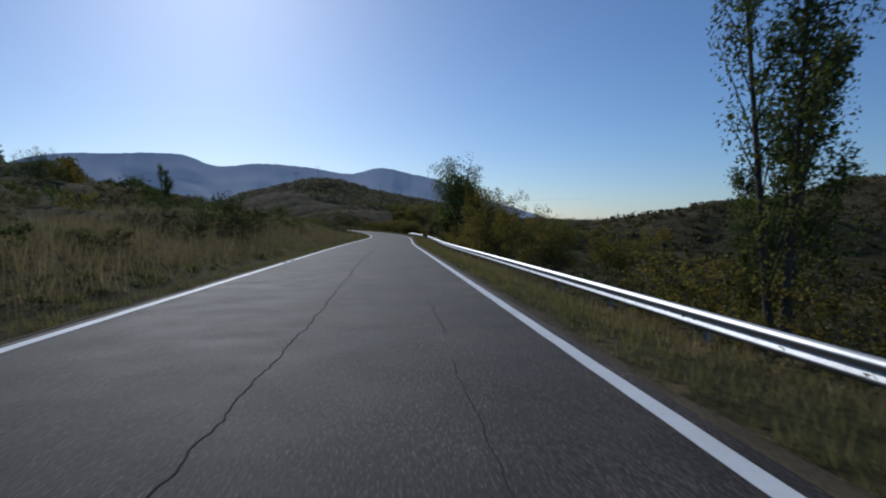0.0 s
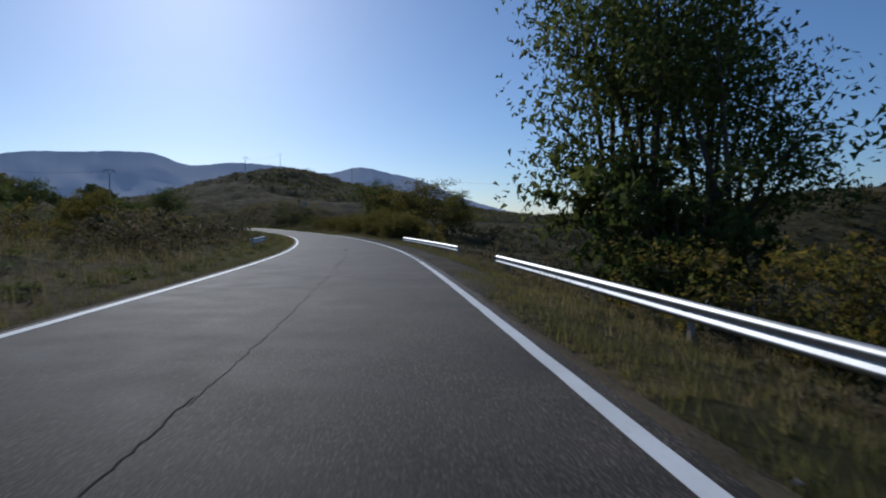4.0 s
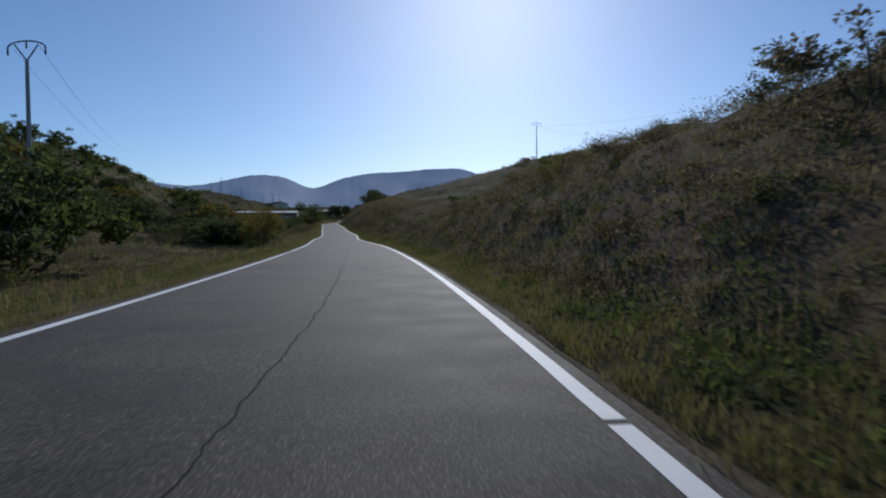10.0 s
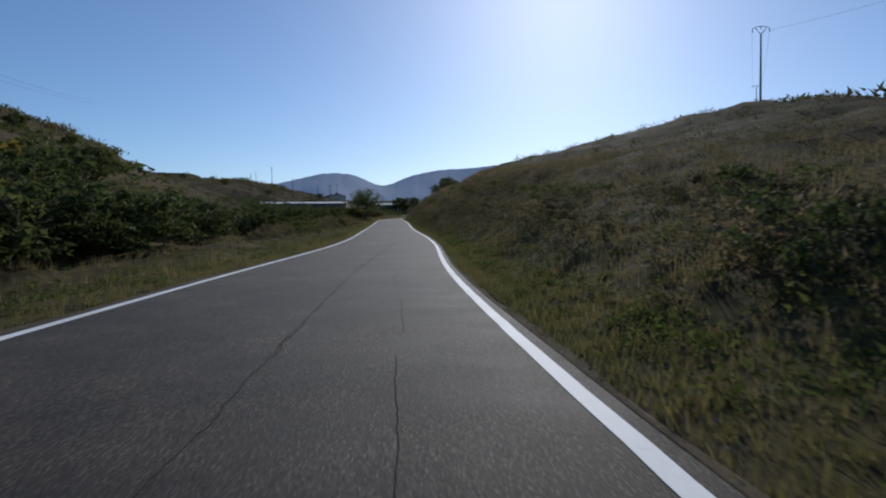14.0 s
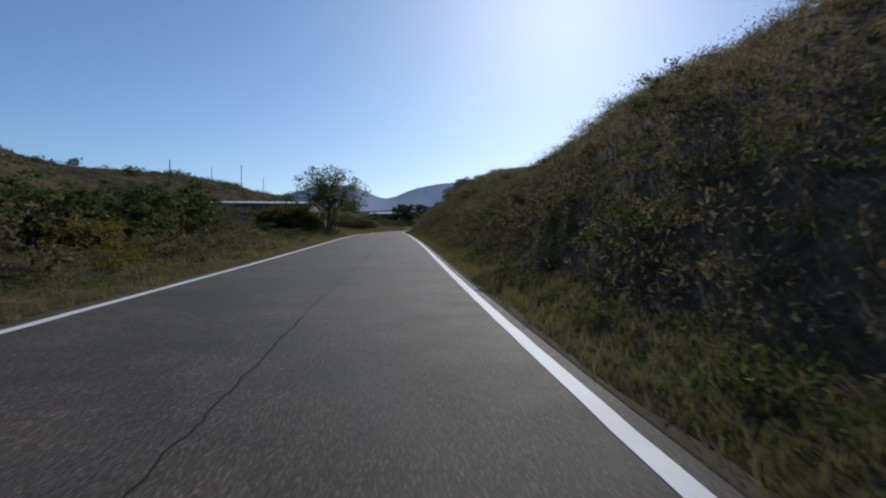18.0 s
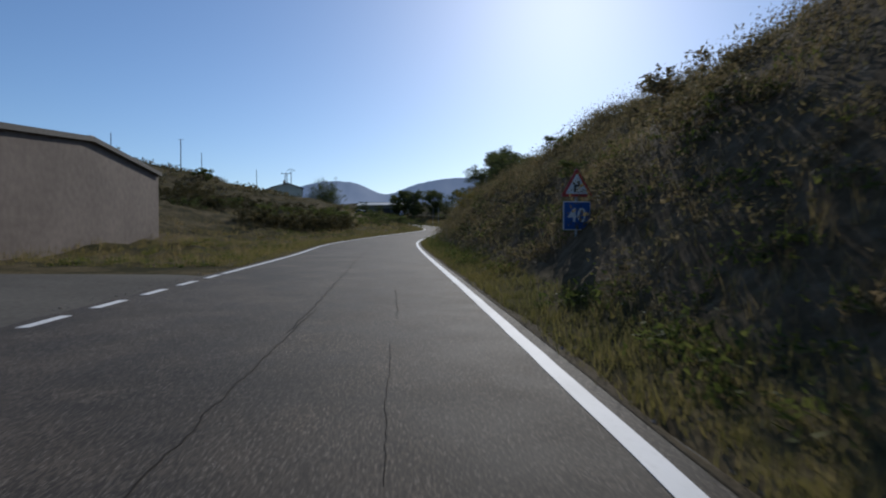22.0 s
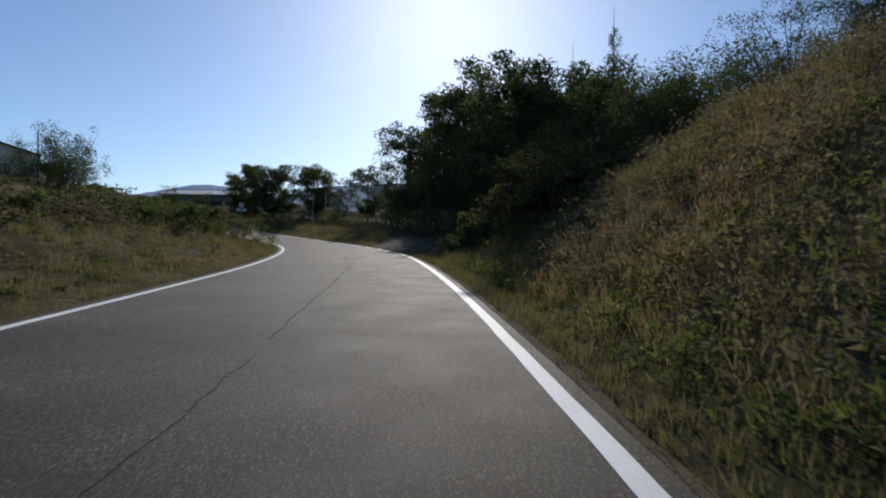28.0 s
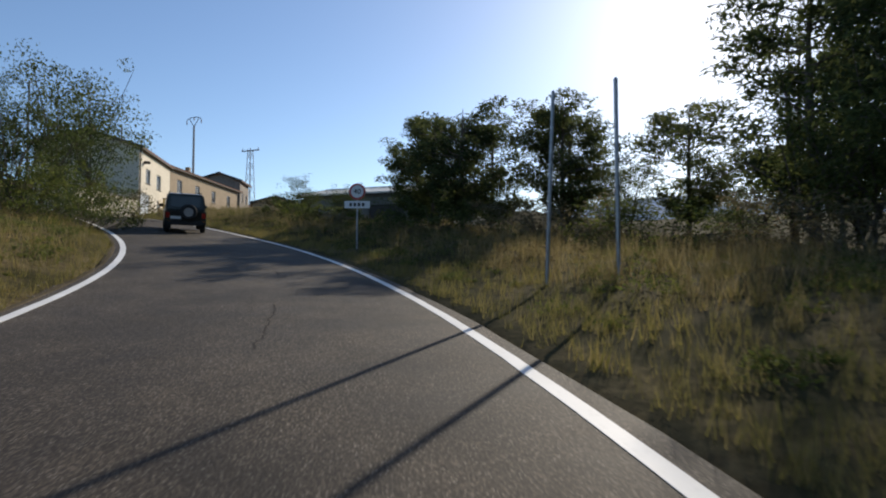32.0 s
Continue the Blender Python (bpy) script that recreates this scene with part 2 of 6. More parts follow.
def box(size, at=(0, 0, 0), bevel=0.0, turn=None, bm=None):
    own = bmesh.new()
    bmesh.ops.create_cube(own, size=1.0, matrix=Matrix.Diagonal((*size, 1)))
    if bevel:
        bmesh.ops.bevel(own, geom=own.edges[:], offset=bevel, segments=2, affect="EDGES")
    m = Matrix.Translation(at) @ (turn if turn else Matrix.Identity(4))
    bmesh.ops.transform(own, matrix=m, verts=own.verts[:])
    return join(bm, own)


def join(bm, own):
    if bm is None:
        return own
    me = bpy.data.meshes.new("tmp")
    own.to_mesh(me)
    own.free()
    bm.from_mesh(me)
    bpy.data.meshes.remove(me)
    return bm


def tube(a, b, r0, r1=None, sides=8, bm=None):
    """A tapered round bar from a to b."""
    a, b = Vector(a), Vector(b)
    own = bmesh.new()
    d = b - a
    m = Matrix.Translation((a + b) / 2) @ d.to_track_quat("Z", "Y").to_matrix().to_4x4()
    bmesh.ops.create_cone(own, cap_ends=True, segments=sides, radius1=r0, radius2=r0 if r1 is None else r1, depth=d.length, matrix=m)
    return join(bm, own)


def thing(name, m, label, category, group=""):
    ob = new(name)
    ob.matrix_world = m
    return tagged(ob, label, category, group)


# ---- the road's line: headings every 15 m, degrees left of north ----
STEP = 15.0
HEADS = [0.2, 0.2, 0.2, 0.2, 0.3, 0.4, 0.4, 0.0, -1.5, -1.1, 0.9, 5.6, 10.1, 14.7, 18.9, 22.2, 26.1, 29.7, 31.5, 32.4, 33.8, 33.4, 31.0,
         33.2, 34.6, 34.1, 33.7, 34.1, 34.4, 34.2, 34.3, 35.0, 33.8, 26.9, 22.7, 21.9, 27.3, 43.3, 59.7, 78.0, 86.0, 76.0, 54.0, 36.0, 30.0]
RISES = [0.8, 0.6, 0.4, 0.2, 0.0, -0.19, -0.38, -0.58, -0.77, -0.93, -1.04, -1.1, -1.1, -1.04, -0.94, -0.78, -0.6, -0.48, -0.4, -0.34, -0.27, -0.15,
         0.05, 0.34, 0.72, 1.18, 1.71, 2.29, 2.85, 3.36, 3.78, 4.16, 4.55, 5.0, 5.55, 6.13, 6.69, 7.35, 8.42, 10.1, 11.9, 13.2, 14.2, 15.0, 15.8]
START_S = -60.0
HALF, EDGE = 3.03, 3.32      # to the middle of the edge line, to the asphalt's edge


def glide(tn, vn, tg):
    """A smooth curve through values vn at tn."""
    tn, vn, tg = np.asarray(tn, float), np.asarray(vn, float), np.asarray(tg, float)
    m = np.gradient(vn, tn)
    i = np.clip(np.searchsorted(tn, tg, side="right") - 1, 0, len(tn) - 2)
    h = tn[i + 1] - tn[i]
    s = (tg - tn[i]) / h
    return (2*s**3 - 3*s**2 + 1)*vn[i] + (s**3 - 2*s**2 + s)*h*m[i] + (-2*s**3 + 3*s**2)*vn[i+1] + (s**3 - s**2)*h*m[i+1]


KNOTS = START_S + STEP * np.arange(len(HEADS))
LINE_S = np.arange(START_S, KNOTS[-1] + 0.01, 1.0)
LINE_A = np.radians(glide(KNOTS, HEADS, LINE_S))
_d = np.stack([-np.sin(LINE_A), np.cos(LINE_A)], 1)
LINE = np.zeros((len(LINE_S), 2))
LINE[1:] = np.cumsum((_d[1:] + _d[:-1]) / 2, 0)
LINE += np.array([-1.15, 0.0]) - LINE[int(-START_S)]
LINE_Z = glide(KNOTS, RISES, LINE_S)


RIM = {-60: 0, 0: -0.03, 40: 0.02, 92: -0.14, 115: -0.18, 134: -0.03, 153: -0.14, 172: -0.13, 188: -0.22, 205: -0.08, 222: 0.08, 255: -0.2, 301: -0.05,
       320: -0.15, 358: -0.1, 392: -0.09, 408: 0.04, 423: 0.18, 436: -0.02, 465: -0.05, 478: -0.15, 492: 0.1, 506: -0.2, 515: -0.4, 540: -0.3}
RIM_S = np.arange(-60.0, 600.0, 2.0)
RIM_Q = glide(list(RIM), list(RIM.values()), np.minimum(RIM_S, 540.0))


def on_road(s, q):
    """The place at s metres along the road and q metres to the right of its middle: x, y, the road's height, heading."""
    x, y, a, z = (np.interp(s, LINE_S, v) for v in (LINE[:, 0], LINE[:, 1], LINE_A, LINE_Z))
    # the inner edge swings in where the road narrows at the last bend
    q = q + 0.75 * np.exp(-((s - 497.0) / 9.0) ** 2) * np.clip(-np.asarray(q) / 3.0, 0, 1) * np.clip((12 + np.asarray(q)) / 6.0, 0, 1)
    q = q + (0.6 * np.exp(-((s - 138.0) / 22.0) ** 2) + 0.35 * np.exp(-((s - 412.0) / 10.0) ** 2) + 0.2 * np.clip((70 - s) / 20.0, 0, 1)) * np.clip(-np.asarray(q) / 3.0, 0, 1) * np.clip((12 + np.asarray(q)) / 6.0, 0, 1)
    # the outer edge wanders a little from the middle line
    q = q + np.interp(s, RIM_S, RIM_Q) * np.clip(np.asarray(q) / 3.0, 0, 1) * np.clip((12 - np.asarray(q)) / 6.0, 0, 1)
    return x + np.cos(a) * q, y + np.sin(a) * q, z, a


def road_of(x, y):
    """The nearest s along the road, and q, for arrays of places."""
    x, y = np.ravel(x), np.ravel(y)
    s, q = np.zeros(len(x)), np.zeros(len(x))
    for k in range(0, len(x), 20000):
        dx = x[k:k+20000, None] - LINE[None, ::2, 0]
        dy = y[k:k+20000, None] - LINE[None, ::2, 1]
        j = np.argmin(dx * dx + dy * dy, 1) * 2
        a = LINE_A[j]
        ex, ey = x[k:k+20000] - LINE[j, 0], y[k:k+20000] - LINE[j, 1]
        s[k:k+20000] = LINE_S[j] + np.clip(-np.sin(a) * ex + np.cos(a) * ey, -1.5, 1.5)
        q[k:k+20000] = np.where(np.cos(a) * ex + np.sin(a) * ey > 0, 1, -1) * np.hypot(ex, ey)
    return s, q


# ---- the lie of the land: heights above the road at 1.5, 4, 9, 18 and 40 m from its edge ----
AWAY = np.array([0.0, 0.4, 1.5, 4.0, 9.0, 18.0, 40.0, 80.0])
RIGHT, LEFT = [], []


def land(side, s, a, b, c, d, e):
    side.append((s, 0.0, 0.0, a, b, c, d, e, e))


land(RIGHT, -60, -0.25, -1.1, -2.8, -5.5, -9.0)
land(RIGHT, 70, -0.2, -0.8, -2.4, -5.0, -8.0)
land(RIGHT, 105, -0.1, -0.6, -1.6, -3.5, -7.0)
land(RIGHT, 130, 0.0, 0.0, -0.3, -1.0, -3.0)
land(RIGHT, 148, 0.1, 0.4, 0.8, 0.9, 1.0)
land(RIGHT, 170, 0.2, 0.75, 1.2, 1.2, 0.6)
land(RIGHT, 177, 0.25, 1.2, 2.2, 2.0, 1.4)
land(RIGHT, 184, 0.25, 2.1, 4.0, 3.5, 3.0)
land(RIGHT, 198, 0.25, 2.5, 5.2, 6.0, 5.5)
land(RIGHT, 209, 0.25, 2.5, 5.1, 6.2, 6.0)
land(RIGHT, 218, 0.25, 2.4, 5.0, 6.1, 6.4)
land(RIGHT, 226, 0.25, 2.1, 4.2, 5.2, 6.2)
land(RIGHT, 234, 0.25, 1.3, 2.5, 3.6, 5.2)
land(RIGHT, 248, 0.25, 1.2, 2.3, 3.3, 5.0)
land(RIGHT, 260, 0.25, 1.3, 2.6, 3.5, 5.5)
land(RIGHT, 272, 0.25, 1.7, 3.8, 5.6, 9.0)
land(RIGHT, 296, 0.3, 2.6, 5.8, 7.4, 12.0)
land(RIGHT, 308, 0.3, 2.7, 6.1, 8.2, 13.0)
land(RIGHT, 322, 0.3, 3.0, 6.9, 9.8, 14.5)
land(RIGHT, 342, 0.3, 3.1, 7.2, 10.6, 15.0)
land(RIGHT, 356, 0.3, 2.3, 4.9, 6.4, 10.0)
land(RIGHT, 366, 0.3, 2.5, 5.3, 6.9, 9.5)
land(RIGHT, 380, 0.3, 3.1, 6.8, 8.2, 11.0)
land(RIGHT, 392, 0.3, 3.4, 7.8, 9.6, 12.0)
land(RIGHT, 402, 0.3, 2.9, 6.6, 9.0, 11.0)
land(RIGHT, 414, 0.3, 3.2, 6.6, 7.8, 9.2)
land(RIGHT, 420, 0.3, 3.3, 6.2, 7.0, 8.5)
land(RIGHT, 427, 0.3, 2.3, 3.7, 4.4, 6.2)
land(RIGHT, 437, 0.4, 4.2, 5.8, 6.2, 8.0)
land(RIGHT, 446, 0.3, 2.9, 5.8, 7.0, 8.0)
land(RIGHT, 454, 0.3, 2.4, 5.2, 7.0, 8.0)
land(RIGHT, 463, 0.3, 2.5, 5.6, 7.4, 8.5)
land(RIGHT, 471, 0.3, 2.3, 5.6, 7.2, 7.8)
land(RIGHT, 478, 0.2, 1.6, 4.6, 6.2, 7.0)
land(RIGHT, 484, 0.0, 0.1, 0.5, 2.0, 3.5)
land(RIGHT, 492, 0.1, 0.5, 0.7, 0.8, 1.0)
land(RIGHT, 600, 0.3, 0.8, 1.0, 1.5, 2.0)
land(LEFT, -60, 0.25, 0.7, 1.2, 2.2, 5.5)
land(LEFT, 24, 0.25, 0.6, 1.0, 2.0, 5.0)
land(LEFT, 44, 0.3, 1.1, 2.0, 3.0, 5.5)
land(LEFT, 64, 0.3, 1.3, 2.3, 3.4, 5.5)
land(LEFT, 84, 0.1, 0.4, 0.6, 0.8, 1.5)
land(LEFT, 110, 0.0, 0.1, 0.2, 0.2, 1.0)
land(LEFT, 146, -0.1, -0.3, -0.6, -0.6, 2.0)
land(LEFT, 180, -0.1, -0.5, -0.9, -0.6, 5.0)
land(LEFT, 215, -0.1, -0.5, -0.8, 0.2, 11.0)
land(LEFT, 260, -0.1, -0.3, -0.4, 1.2, 11.0)
land(LEFT, 310, 0.0, 0.2, 0.8, 2.4, 10.0)
land(LEFT, 350, 0.0, 0.2, 0.5, 1.0, 4.0)
land(LEFT, 366, 0.0, 0.1, 0.2, 0.3, 1.5)
land(LEFT, 384, 0.0, 0.1, 0.2, 0.2, 1.0)
land(LEFT, 412, 0.0, 0.0, 0.1, 0.3, 2.5)
land(LEFT, 426, 0.0, 0.2, 0.9, 3.4, 9.0)
land(LEFT, 446, 0.1, 0.6, 1.8, 3.6, 8.0)
land(LEFT, 472, 0.2, 0.9, 1.8, 4.8, 9.0)
land(LEFT, 490, 0.3, 0.9, 1.7, 4.8, 9.0)
land(LEFT, 512, 0.3, 0.9, 1.5, 4.2, 8.0)
land(LEFT, 530, 0.2, 0.6, 1.0, 3.2, 6.0)
land(LEFT, 600, 0.2, 0.5, 0.7, 0.9, 2.0)
RIGHT, LEFT = np.array(RIGHT), np.array(LEFT)
# heights of the open land, and the reach of each
KNOLLS = []


def knoll(x, y, z):
    KNOLLS.append((x, y, z))


for k in ((-57, 427, 34), (-56, 327, 18.5), (-20, 383, 20), (-42, 386, 29), (-95, 410, 24), (-120, 450, 20), (-60, 500, 26), (-20, 300, 10), (-40, 250, 5), (10, 350, 11), (35, 345, 4), (21, 255, 2), (40, 300, 4), (30, 228, 0), (-3, 365, 17)):
    knoll(*k)
for k in ((-297, 468, 31), (-265, 427, 25), (-255, 436, 22.5), (-235, 412, 19.5), (-230, 440, 20), (-215, 425, 16.5), (-245, 448, 23), (-266, 452, 22.5), (-266, 472, 18.5), (-203, 345, 18), (-185, 350, 13.5), (-240, 400, 22), (-320, 420, 31), (-370, 480, 30), (-330, 360, 36), (-270, 330, 31), (-230, 280, 32)):
    knoll(*k)
for k in ((-60, 200, 4), (-95, 215, 12), (-130, 240, 20), (-175, 290, 23), (-115, 180, 18), (-190, 330, 16), (-60, 100, 6), (-100, 50, 19), (-55, 30, 8), (-75, 140, 10), (-110, -20, 20)):
    knoll(*k)
for k in ((40, 60, -9), (45, 140, -9), (45, 215, -3), (25, 195, 1), (100, 100, -10), (130, 200, 7), (180, 270, 13), (110, 330, -4), (105, 290, 2), (150, 420, -9), (180, 500, -13), (215, 235, 22), (200, 120, 6), (300, 0, 20), (150, -20, -6), (60, -60, -8)):
    knoll(*k)
for k in ((-200, 560, 17), (-300, 560, 22), (-100, 560, 18), (-228, 492, 13), (-195, 490, 9.5), (-250, 480, 14), (-170, 480, 9)):
    knoll(*k)
for k in range(16):
    knoll(-90 + 900 * math.cos(k * 0.3927), 240 + 900 * math.sin(k * 0.3927), 2.0)
KNOLLS = np.array(KNOLLS, float)


def bumps(x, y, size, seed):
    """Cheap rolling unevenness: a few crossed waves."""
    g = np.random.default_rng(seed)
    out = np.zeros_like(x)
    for k in range(7):
        a, w, p = g.uniform(0, 6.28), 6.28 / (size * g.uniform(0.5, 1.6)), g.uniform(0, 6.28)
        out += np.sin((x * np.cos(a) + y * np.sin(a)) * w + p + 1.3 * np.sin((x * np.sin(a) - y * np.cos(a)) * w * 0.7 + p * 2))
    return out / 7


def lie(x, y):
    """The ground's height at arrays of places, and s, q there."""
    x, y = np.asarray(x, float), np.asarray(y, float)
    s, q = road_of(x, y)
    s, q = s.reshape(x.shape), q.reshape(x.shape)
    zr = np.interp(s, LINE_S, LINE_Z)
    d = np.maximum(np.abs(q) - EDGE, 0)
    local = np.zeros_like(x)
    for side, sel in ((RIGHT, q >= 0), (LEFT, q < 0)):
        cols = [np.interp(s[sel], side[:, 0], side[:, 1 + k]) for k in range(8)]
        dd, acc = d[sel], np.zeros(sel.sum())
        for k in range(7):
            f = np.clip((dd - AWAY[k]) / (AWAY[k+1] - AWAY[k]), 0, 1)
            acc += f * (cols[k+1] - cols[k])
        local[sel] = acc
    top, low = np.zeros_like(x), np.zeros_like(x)
    for hx, hy, hz in KNOLLS:
        g = 1.0 / (((x - hx) ** 2 + (y - hy) ** 2) / 900.0 + 0.15) ** 1.9
        top, low = top + g * hz, low + g
    wide = top / low
    far = np.hypot(x + 90, y - 240)
    wide = wide * (1 - 0.9 * np.clip((far - 500) / 500, 0, 1)) - np.clip((far - 700) / 700, 0, 1) * 25
    w = np.clip((d - 26) / 40, 0, 1)
    w = w * w * (3 - 2 * w)
    z = (zr + local) * (1 - w) + wide * w
    rough = np.clip((d - 0.3) / 4, 0, 1)
    # the yard and the track are level
    rough = rough * (1 - np.clip((s - 377) / 3, 0, 1) * np.clip((406 - s) / 3, 0, 1) * np.clip((q + 22) / 3, 0, 1) * (q < 0))
    along = s - (q - 3.3) * 1.45
    rough = rough * (1 - np.clip((along - 477) / 3, 0, 1) * np.clip((500 - along) / 3, 0, 1) * np.clip((18 - q) / 3, 0, 1) * (q > 0))
    z = z + rough * (0.34 * bumps(x, y, 3.5, 3) + 0.7 * np.clip(d / 14, 0, 1) * bumps(x, y, 13, 5) + 1.6 * np.clip((d - 15) / 40, 0, 1) * bumps(x, y, 55, 9))
    return z, s, q


def height(x, y):
    return float(lie(np.array([x]), np.array([y]))[0][0])


def place(s, q, sink=0.0):
    """A place beside the road, on the ground."""
    x, y, z, a = on_road(s, q)
    return float(x), float(y), height(float(x), float(y)) - sink, float(a)


# ---- ground: one sheet, fine along the road, coarse out to the horizon ----
def grid_faces(nu, nv, base=0):
    i = np.arange((nu - 1) * (nv - 1))
    u, v = i // (nv - 1), i % (nv - 1)
    a = base + u * nv + v
    return np.stack([a, a + nv, a + nv + 1, a + 1], 1)


def build_ground():
    vs, fs, base = [], [], 0
    # strips close to the road
    ss = np.arange(-58, 598, 1.0)
    for side in (-1, 1):
        qs = side * np.array([2.4, 3.25, 3.45, 3.9, 4.4, 5.0, 5.6, 6.3, 7.1, 8.0, 9.0, 10.0, 11.2])
        S, Q = np.meshgrid(ss, qs, indexing="ij")
        x, y, _, _ = on_road(S, Q)
        z, _, _ = lie(x, y)
        z = z + np.where(np.abs(Q) < 3.3, -0.2, np.where(np.abs(Q) < 3.5, -0.015, 0.0)) + np.where(np.abs(Q) > 11, -0.25, 0.0)
        vs.append(np.stack([x, y, z], -1).reshape(-1, 3))
        f = grid_faces(len(ss), len(qs), base)
        fs.append(f if side < 0 else f)
        base += S.size
    # open land, cells widening outwards
    def axis(lo, hi, fine, reach):
        mid = np.arange(lo, hi + 0.01, fine)
        out, stepw, p = [], fine, 0.0
        while p < reach:
            stepw *= 1.22
            p += stepw
            out.append(p)
        out = np.array(out)
        return np.concatenate([lo - out[::-1], mid, hi + out])
    X, Y = np.meshgrid(axis(-330, 90, 2.5, 4300), axis(-60, 600, 2.5, 4300), indexing="ij")
    z, s, q = lie(X, Y)
    close = np.clip((10.6 - np.abs(q)) / 2.2, 0, 1) * (s > -59) * (s < 599)
    z = z - 1.4 * close
    vs.append(np.stack([X, Y, z], -1).reshape(-1, 3))
    fs.append(grid_faces(X.shape[0], X.shape[1], base))
    ob = new("ground", flat_mesh("ground", np.concatenate(vs), np.concatenate(fs), GROUND, smooth=True))
    return tagged(ob, "dry grassy hillsides with patches of bare earth", "ground", kind="structure")


ground = build_ground()


# ---- road, edge lines, cracks ----
def ribbon(name, s0, s1, q0, q1, lift, material, step=1.0, cols=2, wander=0.0, depth=0.0, wavy=0.0):
    ss = np.linspace(s0, s1, max(2, int(abs(s1 - s0) / step) + 1))
    qs = np.linspace(q0, q1, cols)
    S, Q = np.meshgrid(ss, qs, indexing="ij")
    if wavy:
        ph = s0 * 1.7
        edge = np.abs(np.linspace(-1, 1, cols))[None, :]
        Q = Q + wavy * edge * (np.sin(S * 3.1 + ph) + np.sin(S * 7.7 + ph + Q))
    if wander:
        Q = Q + wander * (0.8 * np.sin(S * 0.21) + 0.3 * np.sin(S * 0.83 + 1) + 0.22 * np.sin(S * 3.7) + 0.16 * np.sin(S * 9.1) + 0.16 * np.sin(S * 17.3 + 2 * np.sin(S * 5.1)) + 0.1 * np.sin(S * 31.0))
    x, y, z, _ = on_road(S, Q)
    crown = 0.02 * (1 - (Q / HALF) ** 2)
    v = np.stack([x, y, z + crown + lift], -1).reshape(-1, 3)
    f = grid_faces(len(ss), cols)[:, ::-1]
    if depth:
        n = len(v)
        v = np.concatenate([v, v - np.array([0, 0, depth])])
        edges = [(i * cols, (i + 1) * cols) for i in range(len(ss) - 1)]
        sides = [(a, b, b + n, a + n) for a, b in edges] + [(b + cols - 1, a + cols - 1, a + cols - 1 + n, b + cols - 1 + n) for a, b in edges]
        e = (len(ss) - 1) * cols
        caps = [(c + 1, c, c + n, c + 1 + n) for c in range(cols - 1)] + [(e + c, e + c + 1, e + c + 1 + n, e + c + n) for c in range(cols - 1)]
        f = np.concatenate([f, np.array(sides), np.array(caps)])
    return flat_mesh(name, v, f, material, smooth=False)


road = tagged(new("road", ribbon("road", -58, 596, -EDGE, EDGE, 0.0, ASPHALT, 1.0, 13, depth=0.25, wavy=0.02)),
              "worn grey asphalt country road with white edge lines", "road", kind="structure")


def edge_line(s0, s1, q):
    ob = new("edge_line", ribbon("edge_line", s0, s1, q - 0.08, q + 0.08, 0.006, PAINT, 0.5, 2, depth=0.004, wavy=0.003))
    ob.parent = road
    return ob


def dashes(s0, s1, q, dash=1.0, gap=0.5):
    s = s0
    while s + dash < s1:
        edge_line(s, s + dash, q)
        s += dash + gap


for a, b in ((-58, 89.6), (94.2, 175.6), (178.6, 182.0), (185.0, 483.1), (495.0, 596)):
    edge_line(a, b, HALF)
dashes(90.1, 94.2, HALF)
dashes(176.0, 178.7, HALF)
dashes(182.4, 185.0, HALF)
dashes(483.8, 495.0, HALF, 1.25, 0.95)
for a, b in ((-58, 21.5), (24.6, 177.9), (181.2, 212.1), (216.4, 384.3), (401.6, 596)):
    edge_line(a, b, -HALF)
for a, b in ((22.0, 24.6), (178.4, 181.2), (212.6, 216.4)):
    dashes(a, b, -HALF)
dashes(385.0, 401.6, -HALF, 0.95, 0.75)


def crack(s0, s1, q, w, wander):
    ob = new("crack", ribbon("crack", s0, s1, q - w / 2, q + w / 2, 0.003, CRACK, 0.07, 2, wander=wander, wavy=w * 0.5))
    ob.parent = road
    return tagged(ob, "dark sealed crack along the middle of the road")


for k in range(38):
    crack(-55 + k * 14.0 + 1.5 * math.sin(k * 5.1), -55 + k * 14.0 + 14.2 + 1.5 * math.sin(k * 3.3), (0.02 if k < 12 else 0.32) + 0.03 * math.sin(k * 2.3), 0.009 + 0.004 * (k % 3), 0.05)
for k in range(12):
    a = 470 + k * 4.3 + 1.2 * math.sin(k * 4.1)
    crack(a, a + 1.4 + (k * 0.77) % 2.2, 0.3 + 0.34 * math.sin(k * 2.7), 0.01 + 0.004 * (k % 3), 0.08)
for k in range(9):
    crack(2 + k * 4.6, 5.4 + k * 4.6, 1.72 + 0.06 * math.sin(k * 1.9), 0.006 + 0.003 * (k % 2), 0.03)
for k in range(12):
    crack(205 + k * 4.8, 208.6 + k * 4.8, 1.62 + 0.07 * math.sin(k * 2.7), 0.006 + 0.003 * (k % 2), 0.03)
for k in range(14):
    crack(330 + k * 4.9, 333.4 + k * 4.9, 1.55 + 0.07 * math.sin(k * 2.1), 0.006 + 0.003 * (k % 2), 0.03)
for k in range(7):
    crack(417 + k * 3.1, 419.3 + k * 3.1, 1.35 + 0.05 * math.sin(k * 2.9), 0.011, 0.03)


